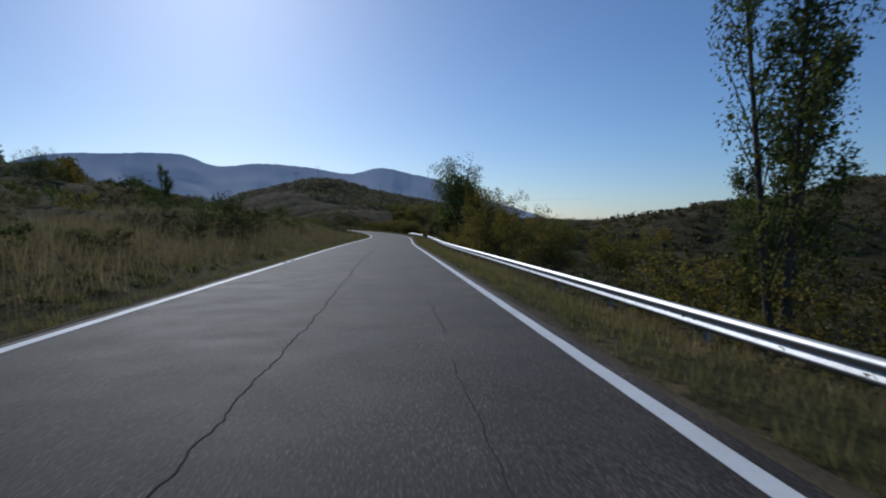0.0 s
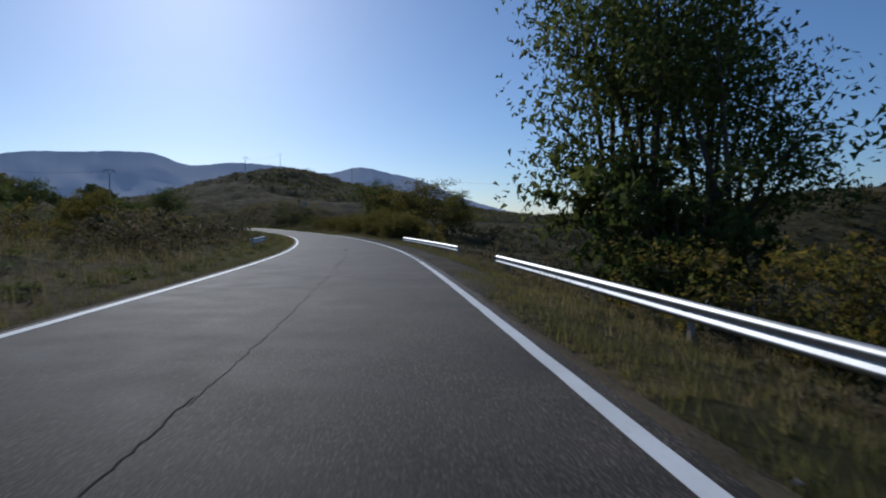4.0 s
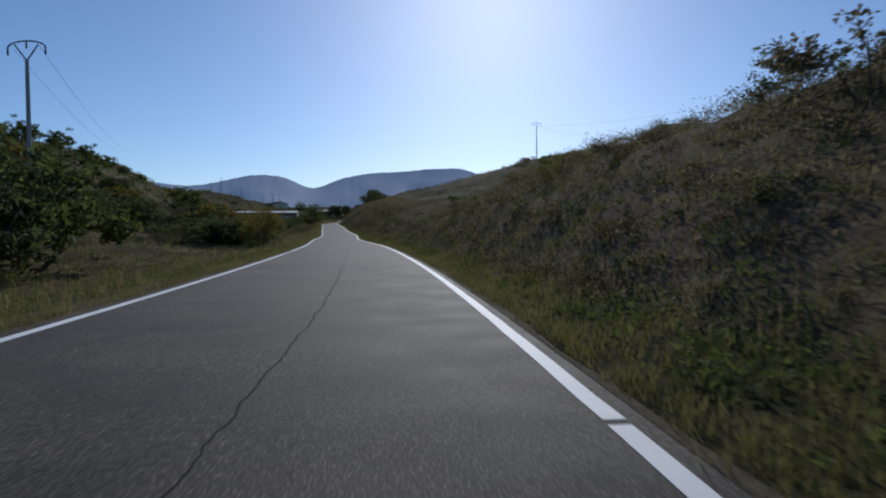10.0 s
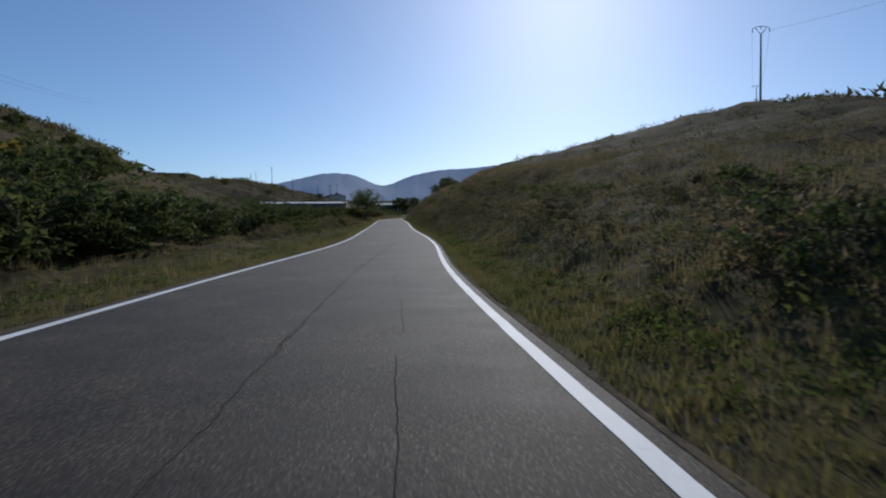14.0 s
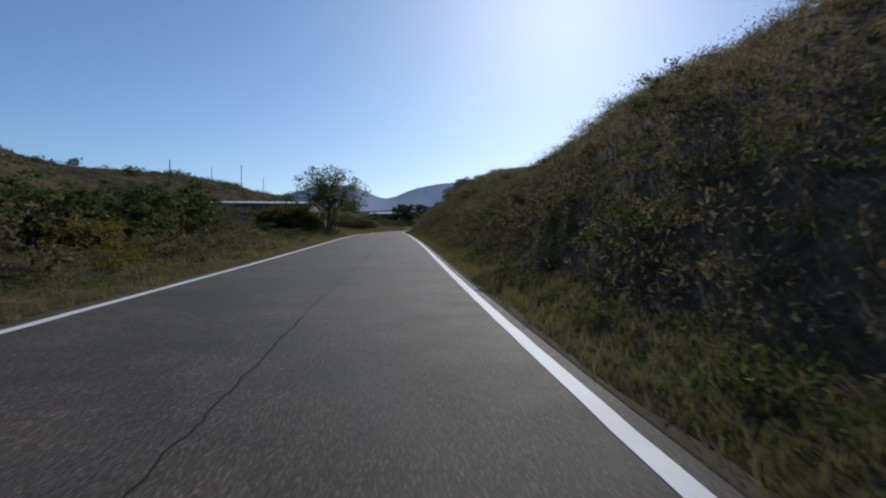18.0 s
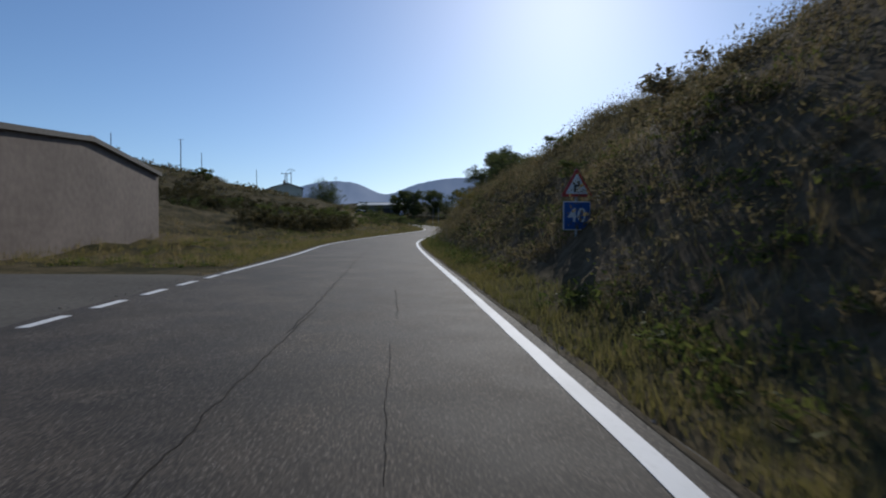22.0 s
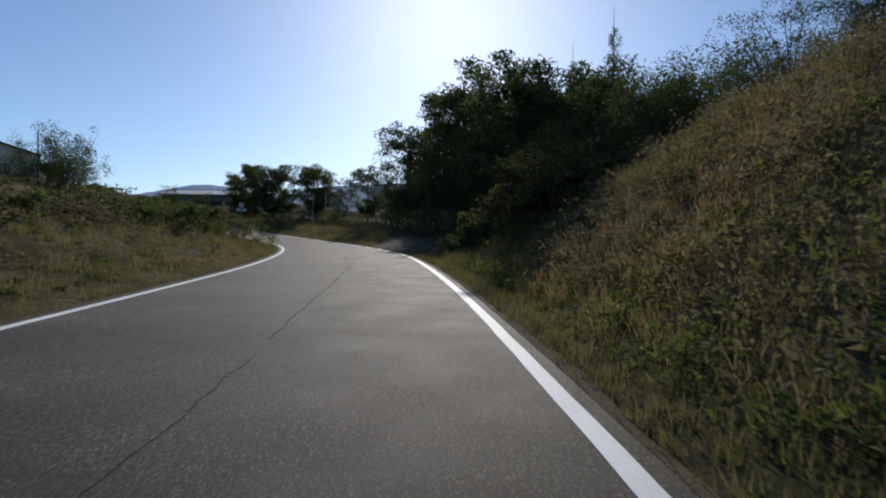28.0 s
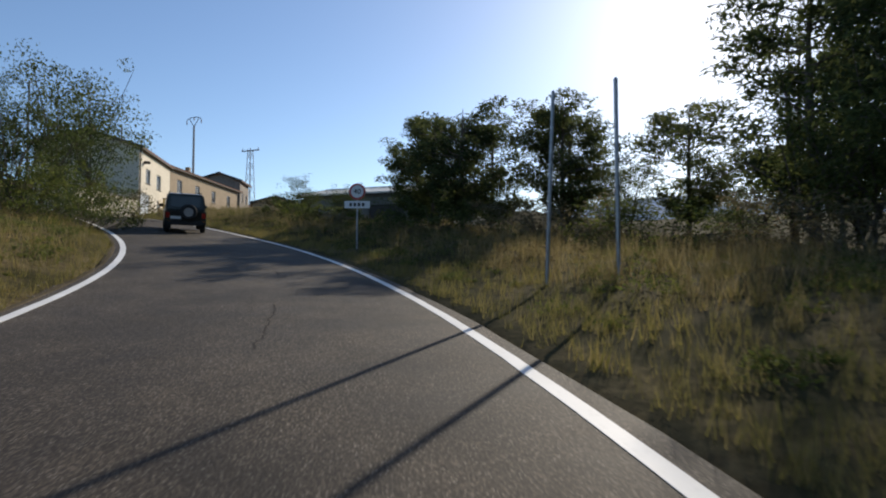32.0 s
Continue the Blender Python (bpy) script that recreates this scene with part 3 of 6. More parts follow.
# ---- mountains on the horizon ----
# distance haze is put into the slopes' colour as blue tones
HAZE = nodes_of("haze_tinted_slopes")
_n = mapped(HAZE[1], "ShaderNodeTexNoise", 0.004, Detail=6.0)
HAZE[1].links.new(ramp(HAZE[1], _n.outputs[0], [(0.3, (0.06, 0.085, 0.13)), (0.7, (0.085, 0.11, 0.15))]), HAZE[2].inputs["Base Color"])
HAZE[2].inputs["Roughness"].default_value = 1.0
# bluish emission stands in for haze lightening the far slopes
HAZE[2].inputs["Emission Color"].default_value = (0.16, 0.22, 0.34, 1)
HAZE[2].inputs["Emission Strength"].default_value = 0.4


def mountain_range():
    bear = [75, 66, 57, 51, 45, 42.8, 40, 37.5, 34.8, 31.5, 29.4, 26, 22, 19.5, 17.2, 12.7, 7.5, 3.4, 0.5, -2.5, -6, -9.5, -16, -20, -30]
    rise = [4.0, 4.4, 5.4, 5.1, 4.7, 5.2, 5.75, 5.6, 4.6, 5.6, 6.0, 6.2, 6.5, 6.4, 5.6, 5.9, 5.6, 5.1, 5.75, 5.2, 4.4, 2.9, 0.9, -0.6, -1.0]
    b = np.arange(-30, 75.01, 0.25)
    top = glide(bear[::-1], rise[::-1], b) + 0.05 * bumps(b * 10, b * 3, 9, 4)
    foot = np.linspace(0, 1, 14)
    B, F = np.meshgrid(b, foot, indexing="ij")
    dist = 2500 + 1400 * F + 120 * bumps(B * 60, F * 900, 400, 8) * (1 - F)
    peak = np.tan(np.radians(top))[:, None] * 3900
    z = -60 + (peak + 60) * F ** 1.25 + 35 * bumps(B * 45, F * 700, 260, 12) * F * (1 - F) * 2
    a = np.radians(B)
    x, y = -70 - np.sin(a) * dist, 200 + np.cos(a) * dist
    v = np.stack([x, y, z], -1).reshape(-1, 3)
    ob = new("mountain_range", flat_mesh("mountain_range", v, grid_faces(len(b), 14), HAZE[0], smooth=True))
    return tagged(ob, "mountain range on the horizon, blue haze put into its colour and glow", "mountains", kind="backdrop")


mountain_range()
# ---- lay-by, yard and track beside the road ----
def apron(name, s0, s1, q0, q1, material, label, lift=0.03, fray=0.4, lean=0.0, taper=5.0):
    ss = np.arange(s0, s1 + 0.01, 0.8)
    cols = 12
    side = 1 if q1 > 0 else -1
    S = np.repeat(ss[:, None], cols, 1)
    f = np.linspace(0, 1, cols)[None, :]
    ends = np.clip(np.minimum(ss - s0, s1 - ss) / taper, 0.0, 1)[:, None] ** 0.6
    outer = q0 + (q1 - q0) * (0.12 + 0.88 * ends) + side * fray * (np.sin(S * 0.9) * 0.5 + np.sin(S * 2.3 + 1) * 0.3)
    Q = q0 + (outer - q0) * f
    S = S + lean * f
    x, y, zr, _ = on_road(S, Q)
    z, _, _ = lie(x, y)
    ease = np.clip(np.minimum(ss - s0, s1 - ss) / 1.6, 0, 1)[:, None]
    z = z + ease * lift * np.clip(f * 6, 0, 1) * (1 - f ** 4) - 0.02 * (f == 0) - 0.05 * f ** 6 - 0.07 * (1 - ease) * (f > 0)
    ob = new(name, flat_mesh(name, np.stack([x, y, z], -1).reshape(-1, 3), grid_faces(len(ss), cols)[:, ::-1] if side > 0 else grid_faces(len(ss), cols), material, smooth=True))
    return tagged(ob, label, "verge", kind="structure")


apron("layby", 78, 141, 3.24, 4.9, OLD_ASPHALT, "stony lay-by of earth and old asphalt beside the road", 0.03, 0.55)
apron("yard", 381, 402.5, -3.24, -19.0, YARD, "bare concrete yard in front of the warehouse", 0.05, 0.2)
apron("farm_track", 484.0, 494.5, 3.24, 15.0, TRACK, "dusty earth track leaving the road", 0.03, 0.3, 17.0, 0.8)
apron("verge_edge", -55, 80, 3.24, 3.46, GRAVEL, "strip of grit along the asphalt's edge", 0.006, 0.1)
apron("verge_edge", 138, 484, 3.24, 3.42, GRAVEL, "strip of grit along the asphalt's edge", 0.006, 0.12)
apron("verge_edge", -55, 381, -3.24, -3.44, GRAVEL, "strip of grit along the asphalt's edge", 0.006, 0.12)
apron("verge_edge", 402.5, 560, -3.24, -3.44, GRAVEL, "strip of grit along the asphalt's edge", 0.006, 0.12)


# ---- crash barriers ----
def barrier(s0, s1, q, mid0, mid1, label):
    x0, y0, z0, a0 = place(s0, q)
    root = thing("crash_barrier", Matrix.Translation((x0, y0, z0)), label, "crash barrier", "crash barriers beside the road")
    inv = Vector((x0, y0, z0))
    profile = [(-0.155, 0.0), (-0.15, 0.02), (-0.10, 0.075), (-0.065, 0.075), (-0.02, 0.012), (0.02, 0.012), (0.065, 0.075), (0.10, 0.075), (0.15, 0.02), (0.155, 0.0)]
    ss = np.linspace(s0, s1, int((s1 - s0) / 2) + 2)
    side = -1 if q > 0 else 1
    vs = []
    for sv in ss:
        for dz, dq in profile:
            x, y, z, a = on_road(sv, q + side * dq)
            vs.append((x - inv.x, y - inv.y, z + np.interp(sv, [s0, s1], [mid0, mid1]) + dz - inv.z))
    n = len(profile)
    outer = np.array(vs)
    back = outer.copy().reshape(len(ss), n, 3)
    for i, sv in enumerate(ss):
        a = float(np.interp(sv, LINE_S, LINE_A))
        back[i, :, 0] -= side * math.cos(a) * 0.006
        back[i, :, 1] -= side * math.sin(a) * 0.006
    f1 = grid_faces(len(ss), n)
    allv = np.concatenate([outer, back.reshape(-1, 3)])
    beam = new("beam", flat_mesh("beam", allv, np.concatenate([f1, f1[:, ::-1] + len(outer)]), GALVANISED, smooth=True))
    beam.parent = root
    for sv in np.arange(s0 + 0.6, s1, 4.0):
        x, y, z, a = on_road(float(sv), q - side * 0.10)
        g, z = height(float(x), float(y)), z + np.interp(sv, [s0, s1], [mid0, mid1])
        bm = box((0.07, 0.12, z + 0.11 - g + 0.3), (x - inv.x, y - inv.y, (z + 0.11 + g - 0.3) / 2 - inv.z), 0.008, Matrix.Rotation(a, 4, "Z"))
        part("post", bm, GALVANISED, root)
        x, y, z, a = on_road(float(sv), q - side * 0.03)
        z = z + np.interp(sv, [s0, s1], [mid0, mid1])
        part("spacer", box((0.10, 0.10, 0.28), (x - inv.x, y - inv.y, z - inv.z), 0.006, Matrix.Rotation(a, 4, "Z")), GALVANISED, root)
    for end in (s0, s1):
        x, y, z, a = on_road(float(end), q + side * 0.035)
        part("end_cap", box((0.12, 0.03, 0.33), (x - inv.x, y - inv.y, z + (mid0 if end == s0 else mid1) - inv.z), 0.012, Matrix.Rotation(a, 4, "Z")), GALVANISED, root, "rounded steel end piece")
    return root


barrier(-40, 90, 6.1, -0.3, 0.05, "long galvanised steel crash barrier on posts beside the road")
barrier(97.5, 115.5, 6.05, 0.12, 0.18, "short galvanised steel crash barrier at the lay-by")
barrier(100.6, 107, -5.0, 0.5, 0.5, "short galvanised steel crash barrier on the grass verge")


# ---- poles and wires ----
WIRE = surface("dark_wire", (0.03, 0.03, 0.03), (0.06, 0.06, 0.06), 0.6, 20.0)
GLASS_BROWN = surface("brown_insulator", (0.08, 0.04, 0.02), (0.14, 0.07, 0.04), 0.3, 20.0)


def arc_pole(x, y, top, label, width=2.3):
    g = height(x, y)
    root = thing("power_pole", pose(x, y, g - 0.3, 0, 0, math.degrees(LINE_A[300]) * 0 + 20), label, "power pole", "power poles on the hills")
    h = top - g + 0.3
    part("shaft", tube((0, 0, 0), (0, 0, h - 1.1), 0.17, 0.10, 10), CONCRETE_POLE, root)
    w = width / 2
    bm = None
    pts = [(w * math.sin(t), 0, h - 0.55 + 0.5 * math.cos(t * 0.9)) for t in np.linspace(-1.45, 1.45, 11)]
    for p, q in zip(pts, pts[1:]):
        bm = tube(p, q, 0.045, None, 6, bm)
    part("crossarm", bm, WIRE, root, "curved steel crossarm")
    for sx in (-1, 1):
        part("brace", tube((0, 0, h - 1.2), (sx * w * 0.62, 0, h - 0.25), 0.045, 0.04, 6), WIRE, root)
    for sx in (-0.98, 0.0, 0.98):
        zt = h - 0.55 + (0.5 if sx == 0 else 0.12)
        part("insulator", tube((sx * w, 0, zt - 0.42), (sx * w, 0, zt), 0.06, 0.05, 8), GLASS_BROWN, root)
    return root


def plain_pole(x, y, top, label, r=0.13, arm=0.0, lattice=False):
    g = height(x, y)
    root = thing("telephone_pole", pose(x, y, g - 0.3, 0, 0, 30), label, "pole", "poles on the hillside")
    h = top - g + 0.3
    part("shaft", tube((0, 0, 0), (0, 0, h), r, r * 0.65, 8), POLEWOOD, root)
    if arm:
        part("crossarm", box((arm, 0.09, 0.1), (0, 0, h - 0.3), 0.01), POLEWOOD, root)
        for sx in (-0.45, 0.45):
            part("insulator", tube((sx * arm, 0, h - 0.25), (sx * arm, 0, h - 0.05), 0.045, 0.03, 6), GLASS_BROWN, root)
    return root


def wire(a, b, sag, r=0.012):
    a, b = Vector(a), Vector(b)
    pts = [a.lerp(b, t) - Vector((0, 0, sag * 4 * t * (1 - t))) for t in np.linspace(0, 1, 13)]
    bm = None
    for p, q in zip(pts, pts[1:]):
        bm = tube(p - a, q - a, r, None, 4, bm)
    ob = part("overhead_wire", bm, WIRE)
    ob.matrix_world = Matrix.Translation(a)
    return tagged(ob, "thin dark overhead wire hung between poles", "wire", "overhead wires")


POLE_A, POLE_B, POLE_C = (-56.8, 200.2, 12.05), (-55.7, 327.1, 29.5), (-56.7, 426.9, 43.0)
arc_pole(*POLE_A, "grey concrete power pole with a curved crossarm on the slope")
arc_pole(*POLE_B, "grey concrete power pole with a curved crossarm on the hill")
arc_pole(*POLE_C, "grey concrete power pole on the hilltop")
arc_pole(-257.0, 477.0, 26.8, "grey concrete power pole rising behind the village houses")
plain_pole(-296.7, 468.5, 38.0, "tall pole with a short crossarm on the hillside", 0.2, 1.6)
plain_pole(-201.9, 367.0, 20.3, "weathered wooden pole on the slope above the warehouse", 0.15)
plain_pole(-265.0, 427.5, 30.2, "weathered wooden pole on the hillside")
plain_pole(-265.8, 452.5, 29.0, "weathered wooden pole on the hillside")
plain_pole(-266.4, 472.2, 26.6, "weathered wooden pole near the village")
plain_pole(-236.0, 345.0, 24.5, "weathered wooden pole on the far hillside")
plain_pole(14.0, 214.0, 11.5, "slim wooden pole carrying a wire behind the bank", 0.09, 0.5)
plain_pole(-7.0, 262.0, 18.5, "slim wooden pole carrying a wire across the hill", 0.09, 0.5)
wire((14.0, 214.0, 11.3), (-7.0, 262.0, 18.3), 1.0)
wire((-7.0, 262.0, 18.3), (-55.7, 327.1, 28.6), 1.2)
wire((14.0, 214.0, 11.3), (60.0, 168.0, 9.0), 1.0)
for off in (-1.1, 1.1):
    wire((-56.8 + off, 200.2, 11.6), (-170.0 + off, 300.0, 27.0), 3.0)
    wire((-55.7 + off, 327.1, 29.0), (-56.7 + off, 426.9, 42.5), 1.5)


# ---- vegetation ----
def limbs_arrays(segs, sides=4):
    vs, fs = [], []
    for a, b, r0, r1 in segs:
        a, b = np.array(a, float), np.array(b, float)
        d = b - a
        d = d / (np.linalg.norm(d) + 1e-9)
        u = np.cross(d, [0.3, 0.9, 0.1])
        u /= np.linalg.norm(u)
        v = np.cross(d, u)
        t = np.linspace(0, 2 * math.pi, sides, endpoint=False)
        ring = np.cos(t)[:, None] * u + np.sin(t)[:, None] * v
        base = len(vs) * sides
        vs += [a + ring * r0, b + ring * r1]
        for k in range(sides):
            j = (k + 1) % sides
            fs.append((base + k, base + j, base + sides + j, base + sides + k))
    return np.concatenate(vs), np.array(fs)


def leaves_arrays(centres, radii, per, size, g, flat=0.75, stretch=1.6, inner=4):
    """Small pointed leaves scattered in clumps round the centres."""
    n = len(centres) * per
    c = np.repeat(np.asarray(centres), per, 0)
    r = np.repeat(np.asarray(radii), per)
    off = g.normal(size=(n, 3))
    off *= (r * g.uniform(0.25, 1.0, n) ** 0.6 / (np.linalg.norm(off, axis=1) + 1e-9))[:, None]
    off[:, 2] *= flat
    p = c + off
    u = g.normal(size=(n, 3))
    u /= np.linalg.norm(u, axis=1)[:, None]
    w = g.normal(size=(n, 3))
    w = np.cross(u, w)
    w /= np.linalg.norm(w, axis=1)[:, None]
    sz = size * g.uniform(0.6, 1.4, n)[:, None]
    v = np.stack([p - u * sz * stretch * 0.45 - w * sz * 0.42, p - u * sz * stretch * 0.3 + w * sz * 0.42, p + u * sz * stretch * 0.62], 1).reshape(-1, 3)
    if inner:
        # larger leaves crowd the middle of each clump and close it to the light
        m = len(centres) * inner
        r = np.repeat(np.asarray(radii), inner)[:, None]
        p = np.repeat(np.asarray(centres), inner, 0) + g.normal(size=(m, 3)) * r * np.array([0.28, 0.28, 0.28 * flat])
        u = g.normal(size=(m, 3))
        u /= np.linalg.norm(u, axis=1)[:, None]
        w = np.cross(u, g.normal(size=(m, 3)))
        w /= np.linalg.norm(w, axis=1)[:, None]
        k = np.minimum(r * g.uniform(0.2, 0.34, (m, 1)), size * 0.95)
        v = np.concatenate([v, np.stack([p - u * k * 0.8 - w * k * 0.9, p - u * k * 0.8 + w * k * 0.9, p + u * k * 1.2], 1).reshape(-1, 3)])
        n += m
    return v, np.arange(n * 3).reshape(-1, 3)


def broad_tree(seed, h, spread, leaf, clumps=90, per=34, size=0.16, stems=1, bare=0.25, narrow=1.0):
    g = np.random.default_rng(seed)
    segs, tips = [], []
    for k in range(stems):
        a = g.uniform(0, 6.28)
        lean = 0.12 * h * (k > 0) + 0.05 * h
        foot = np.array([0.25 * math.cos(a) * (stems > 1), 0.25 * math.sin(a) * (stems > 1), -0.2])
        fork = np.array([lean * math.cos(a), lean * math.sin(a), h * g.uniform(bare, bare + 0.12)])
        r = 0.022 * h / math.sqrt(stems)
        mid = (foot + fork) / 2 + g.normal(size=3) * 0.04 * h * 0.5
        segs += [(foot, mid, r * 1.3, r), (mid, fork, r, r * 0.8)]
        for j in range(6):
            b = a + j * 1.047 + g.uniform(-0.5, 0.5)
            end = fork + np.array([math.cos(b) * spread * g.uniform(0.3, 0.75), math.sin(b) * spread * g.uniform(0.3, 0.75), h * g.uniform(0.12, 0.5) * narrow])
            m2 = (fork + end) / 2 + np.array([0, 0, 0.05 * h])
            segs += [(fork, m2, r * 0.55, r * 0.35), (m2, end, r * 0.35, r * 0.16)]
            for i in range(3):
                t2 = m2 + (end - m2) * g.uniform(0.2, 1) + g.normal(size=3) * np.array([1, 1, 0.6]) * spread * 0.22
                segs.append((m2 + (end - m2) * 0.5, t2, r * 0.16, r * 0.05))
                tips.append(t2)
            tips.append(end)
    tips = np.array(tips)
    c = tips[g.integers(0, len(tips), clumps)] + np.clip(g.normal(size=(clumps, 3)), -1.1, 1.1) * np.array([0.16 * spread, 0.16 * spread, 0.07 * h])
    c[:, 2] = np.clip(c[:, 2], h * bare, h * 0.95)
    c[:, 2] *= 0.93 * h / c[:, 2].max()
    lift = 0.9 * h / tips[:, 2].max()
    segs = [(np.array(a) * [1, 1, lift], np.array(b) * [1, 1, lift], r0, r1) for a, b, r0, r1 in segs]
    lv, lf = leaves_arrays(c, g.uniform(0.06, 0.12, clumps) * h, per, size, g)
    return limbs_arrays(segs), (lv, lf), leaf


def poplar_tree(seed, h, width, leaf, per=26, size=0.075):
    """A slim upswept tree: steep branches from low on two or three stems, with gaps between their sprays of small leaves."""
    g = np.random.default_rng(seed)
    segs, c = [], []
    for k in range(3):
        top = np.array([width * 0.5 * math.cos(k * 2.1 + seed), width * 0.5 * math.sin(k * 2.1 + seed), h * (1.0, 0.86, 0.74)[k]])
        foot = np.array([top[0] * 0.12, top[1] * 0.12, -0.2])
        segs += [(foot, (foot + top) * 0.5, 0.011 * h, 0.006 * h), ((foot + top) * 0.5, top, 0.006 * h, 0.008)]
        for j in range(22):
            f = g.uniform(0.08, 0.9)
            a = g.uniform(0, 6.28)
            ln = width * (1.0 - f) * g.uniform(0.35, 0.85) + 0.2
            base = foot + (top - foot) * f
            end = base + np.array([math.cos(a) * ln, math.sin(a) * ln, ln * g.uniform(1.6, 2.8)])
            end[2] = min(end[2], h * 1.02)
            segs.append((base, end, 0.022, 0.006))
            for t in (0.3, 0.5, 0.7, 0.85, 1.0):
                c.append(base * (1 - t) + end * t + g.normal(size=3) * 0.08)
    lv, lf = leaves_arrays(np.array(c), g.uniform(0.16, 0.34, len(c)), per, size, g, 1.4, inner=2)
    return limbs_arrays(segs), (lv, lf), leaf


def pine_tree(seed, h, spread, leaf, low=0.3):
    g = np.random.default_rng(seed)
    segs = [((0, 0, -0.2), (0.1, 0.05, h * 0.55), 0.02 * h, 0.014 * h), ((0.1, 0.05, h * 0.55), (0.0, 0.1, h * 0.93), 0.014 * h, 0.02)]
    c = []
    for k in range(46):
        f = g.uniform(low, 0.93)
        a = g.uniform(0, 6.28)
        reach = spread * math.sqrt(max(0.05, 1 - ((f - 0.58) / 0.42) ** 2)) * g.uniform(0.55, 1.0)
        start = np.array([0.05, 0.05, h * (f - 0.06)])
        end = np.array([math.cos(a) * reach, math.sin(a) * reach, h * f + 0.05 * h])
        segs.append((start, end, 0.05, 0.015))
        for t in (0.55, 0.8, 1.0):
            c.append(start * (1 - t) + end * t + g.normal(size=3) * 0.25)
    lv, lf = leaves_arrays(np.array(c), g.uniform(0.55, 0.95, len(c)) * h / 10, 72, 0.11, g, 0.65, 2.4, inner=7)
    return limbs_arrays(segs), (lv, lf), leaf


def bush_form(seed, h, r, leaf, clumps=60, per=30, size=0.11, arching=False):
    g = np.random.default_rng(seed)
    segs = []
    c = []
    for k in range(clumps):
        a, rr = g.uniform(0, 6.28), r * math.sqrt(g.uniform(0, 1))
        z = h * math.sqrt(max(0.03, 1 - (rr / r) ** 2)) * g.uniform(0.0, 1.0) ** 0.6 * 0.88
        end = np.array([math.cos(a) * rr, math.sin(a) * rr, z])
        c.append(end)
        if k % 3 == 0:
            segs.append((np.array([math.cos(a) * rr * 0.2, math.sin(a) * rr * 0.2, -0.2]), end * np.array([1, 1, 1.05]), 0.03, 0.008))
    if arching:
        for k in range(7):
            a = g.uniform(0, 6.28)
            p0 = np.array([math.cos(a) * r * 0.5, math.sin(a) * r * 0.5, h * 0.7])
            p1 = p0 + np.array([math.cos(a) * r * 0.3, math.sin(a) * r * 0.3, h * g.uniform(0.05, 0.25)])
            segs.append((p0, p1, 0.015, 0.005))
            for t in np.linspace(0.2, 1, 3):
                c.append(p0 * (1 - t) + p1 * t)
    rad = np.full(len(c), 0.17 * (h + r) * 0.5) * g.uniform(0.6, 1.2, len(c))
    lv, lf = leaves_arrays(np.array(c), rad, per, size, g, 0.8, inner=3)
    lv[:, 2] = np.maximum(lv[:, 2], -0.1)
    return limbs_arrays(segs), (lv, lf), leaf


FORMS = {
    "walnut": ("tree", lambda k: broad_tree(11 + k, 8.6, 4.6, LEAF_OLIVE, 280, 30, 0.115, 3, 0.27)),
    "ash": ("tree", lambda k: broad_tree(21 + k, 9.0, 3.0, LEAF_OLIVE, 220, 44, 0.095, 2, 0.08, 1.15)),
    "turning": ("tree", lambda k: broad_tree(31 + k, 6.0, 3.0, LEAF_AUTUMN, 210, 44, 0.085, 5, 0.05)),
    "dark": ("tree", lambda k: broad_tree(41 + k, 8.0, 3.6, LEAF_DARK, 220, 40, 0.085, 4, 0.06)),
    "poplar": ("tree", lambda k: poplar_tree(51 + k, 9.0, 1.8, LEAF_OLIVE, 38, 0.062)),
    "slim": ("tree", lambda k: poplar_tree(61 + k, 13.0, 0.9, LEAF_DARK, 16)),
    "pine": ("tree", lambda k: pine_tree(71 + k, 10.0, 3.6, NEEDLE, 0.14)),
    "thicket": ("tree", lambda k: broad_tree(111 + k, 4.0, 2.4, (LEAF_DARK, LEAF_OLIVE, LEAF_AUTUMN)[k], 84, 30, 0.15, 3, 0.06)),
    "bush": ("bush", lambda k: bush_form(81 + k, 2.2, 1.7, LEAF_SCRUB, 60, 22, 0.08)),
    "bramble": ("bush", lambda k: bush_form(91 + k, 1.6, 1.9, (LEAF_DARK, LEAF_SCRUB, LEAF_OLIVE, LEAF_HEATH)[k], 46, 22, 0.085, True)),
    "mound": ("bush", lambda k: bush_form(121 + k, 3.2, 3.8, (LEAF_DARK, LEAF_SCRUB, LEAF_OLIVE, LEAF_HEATH)[k], 90, 34, 0.085, True)),
    "yellowing": ("bush", lambda k: bush_form(101 + k, 2.6, 1.7, LEAF_AUTUMN, 56, 24, 0.075, True)),
}
SEEDED = {}


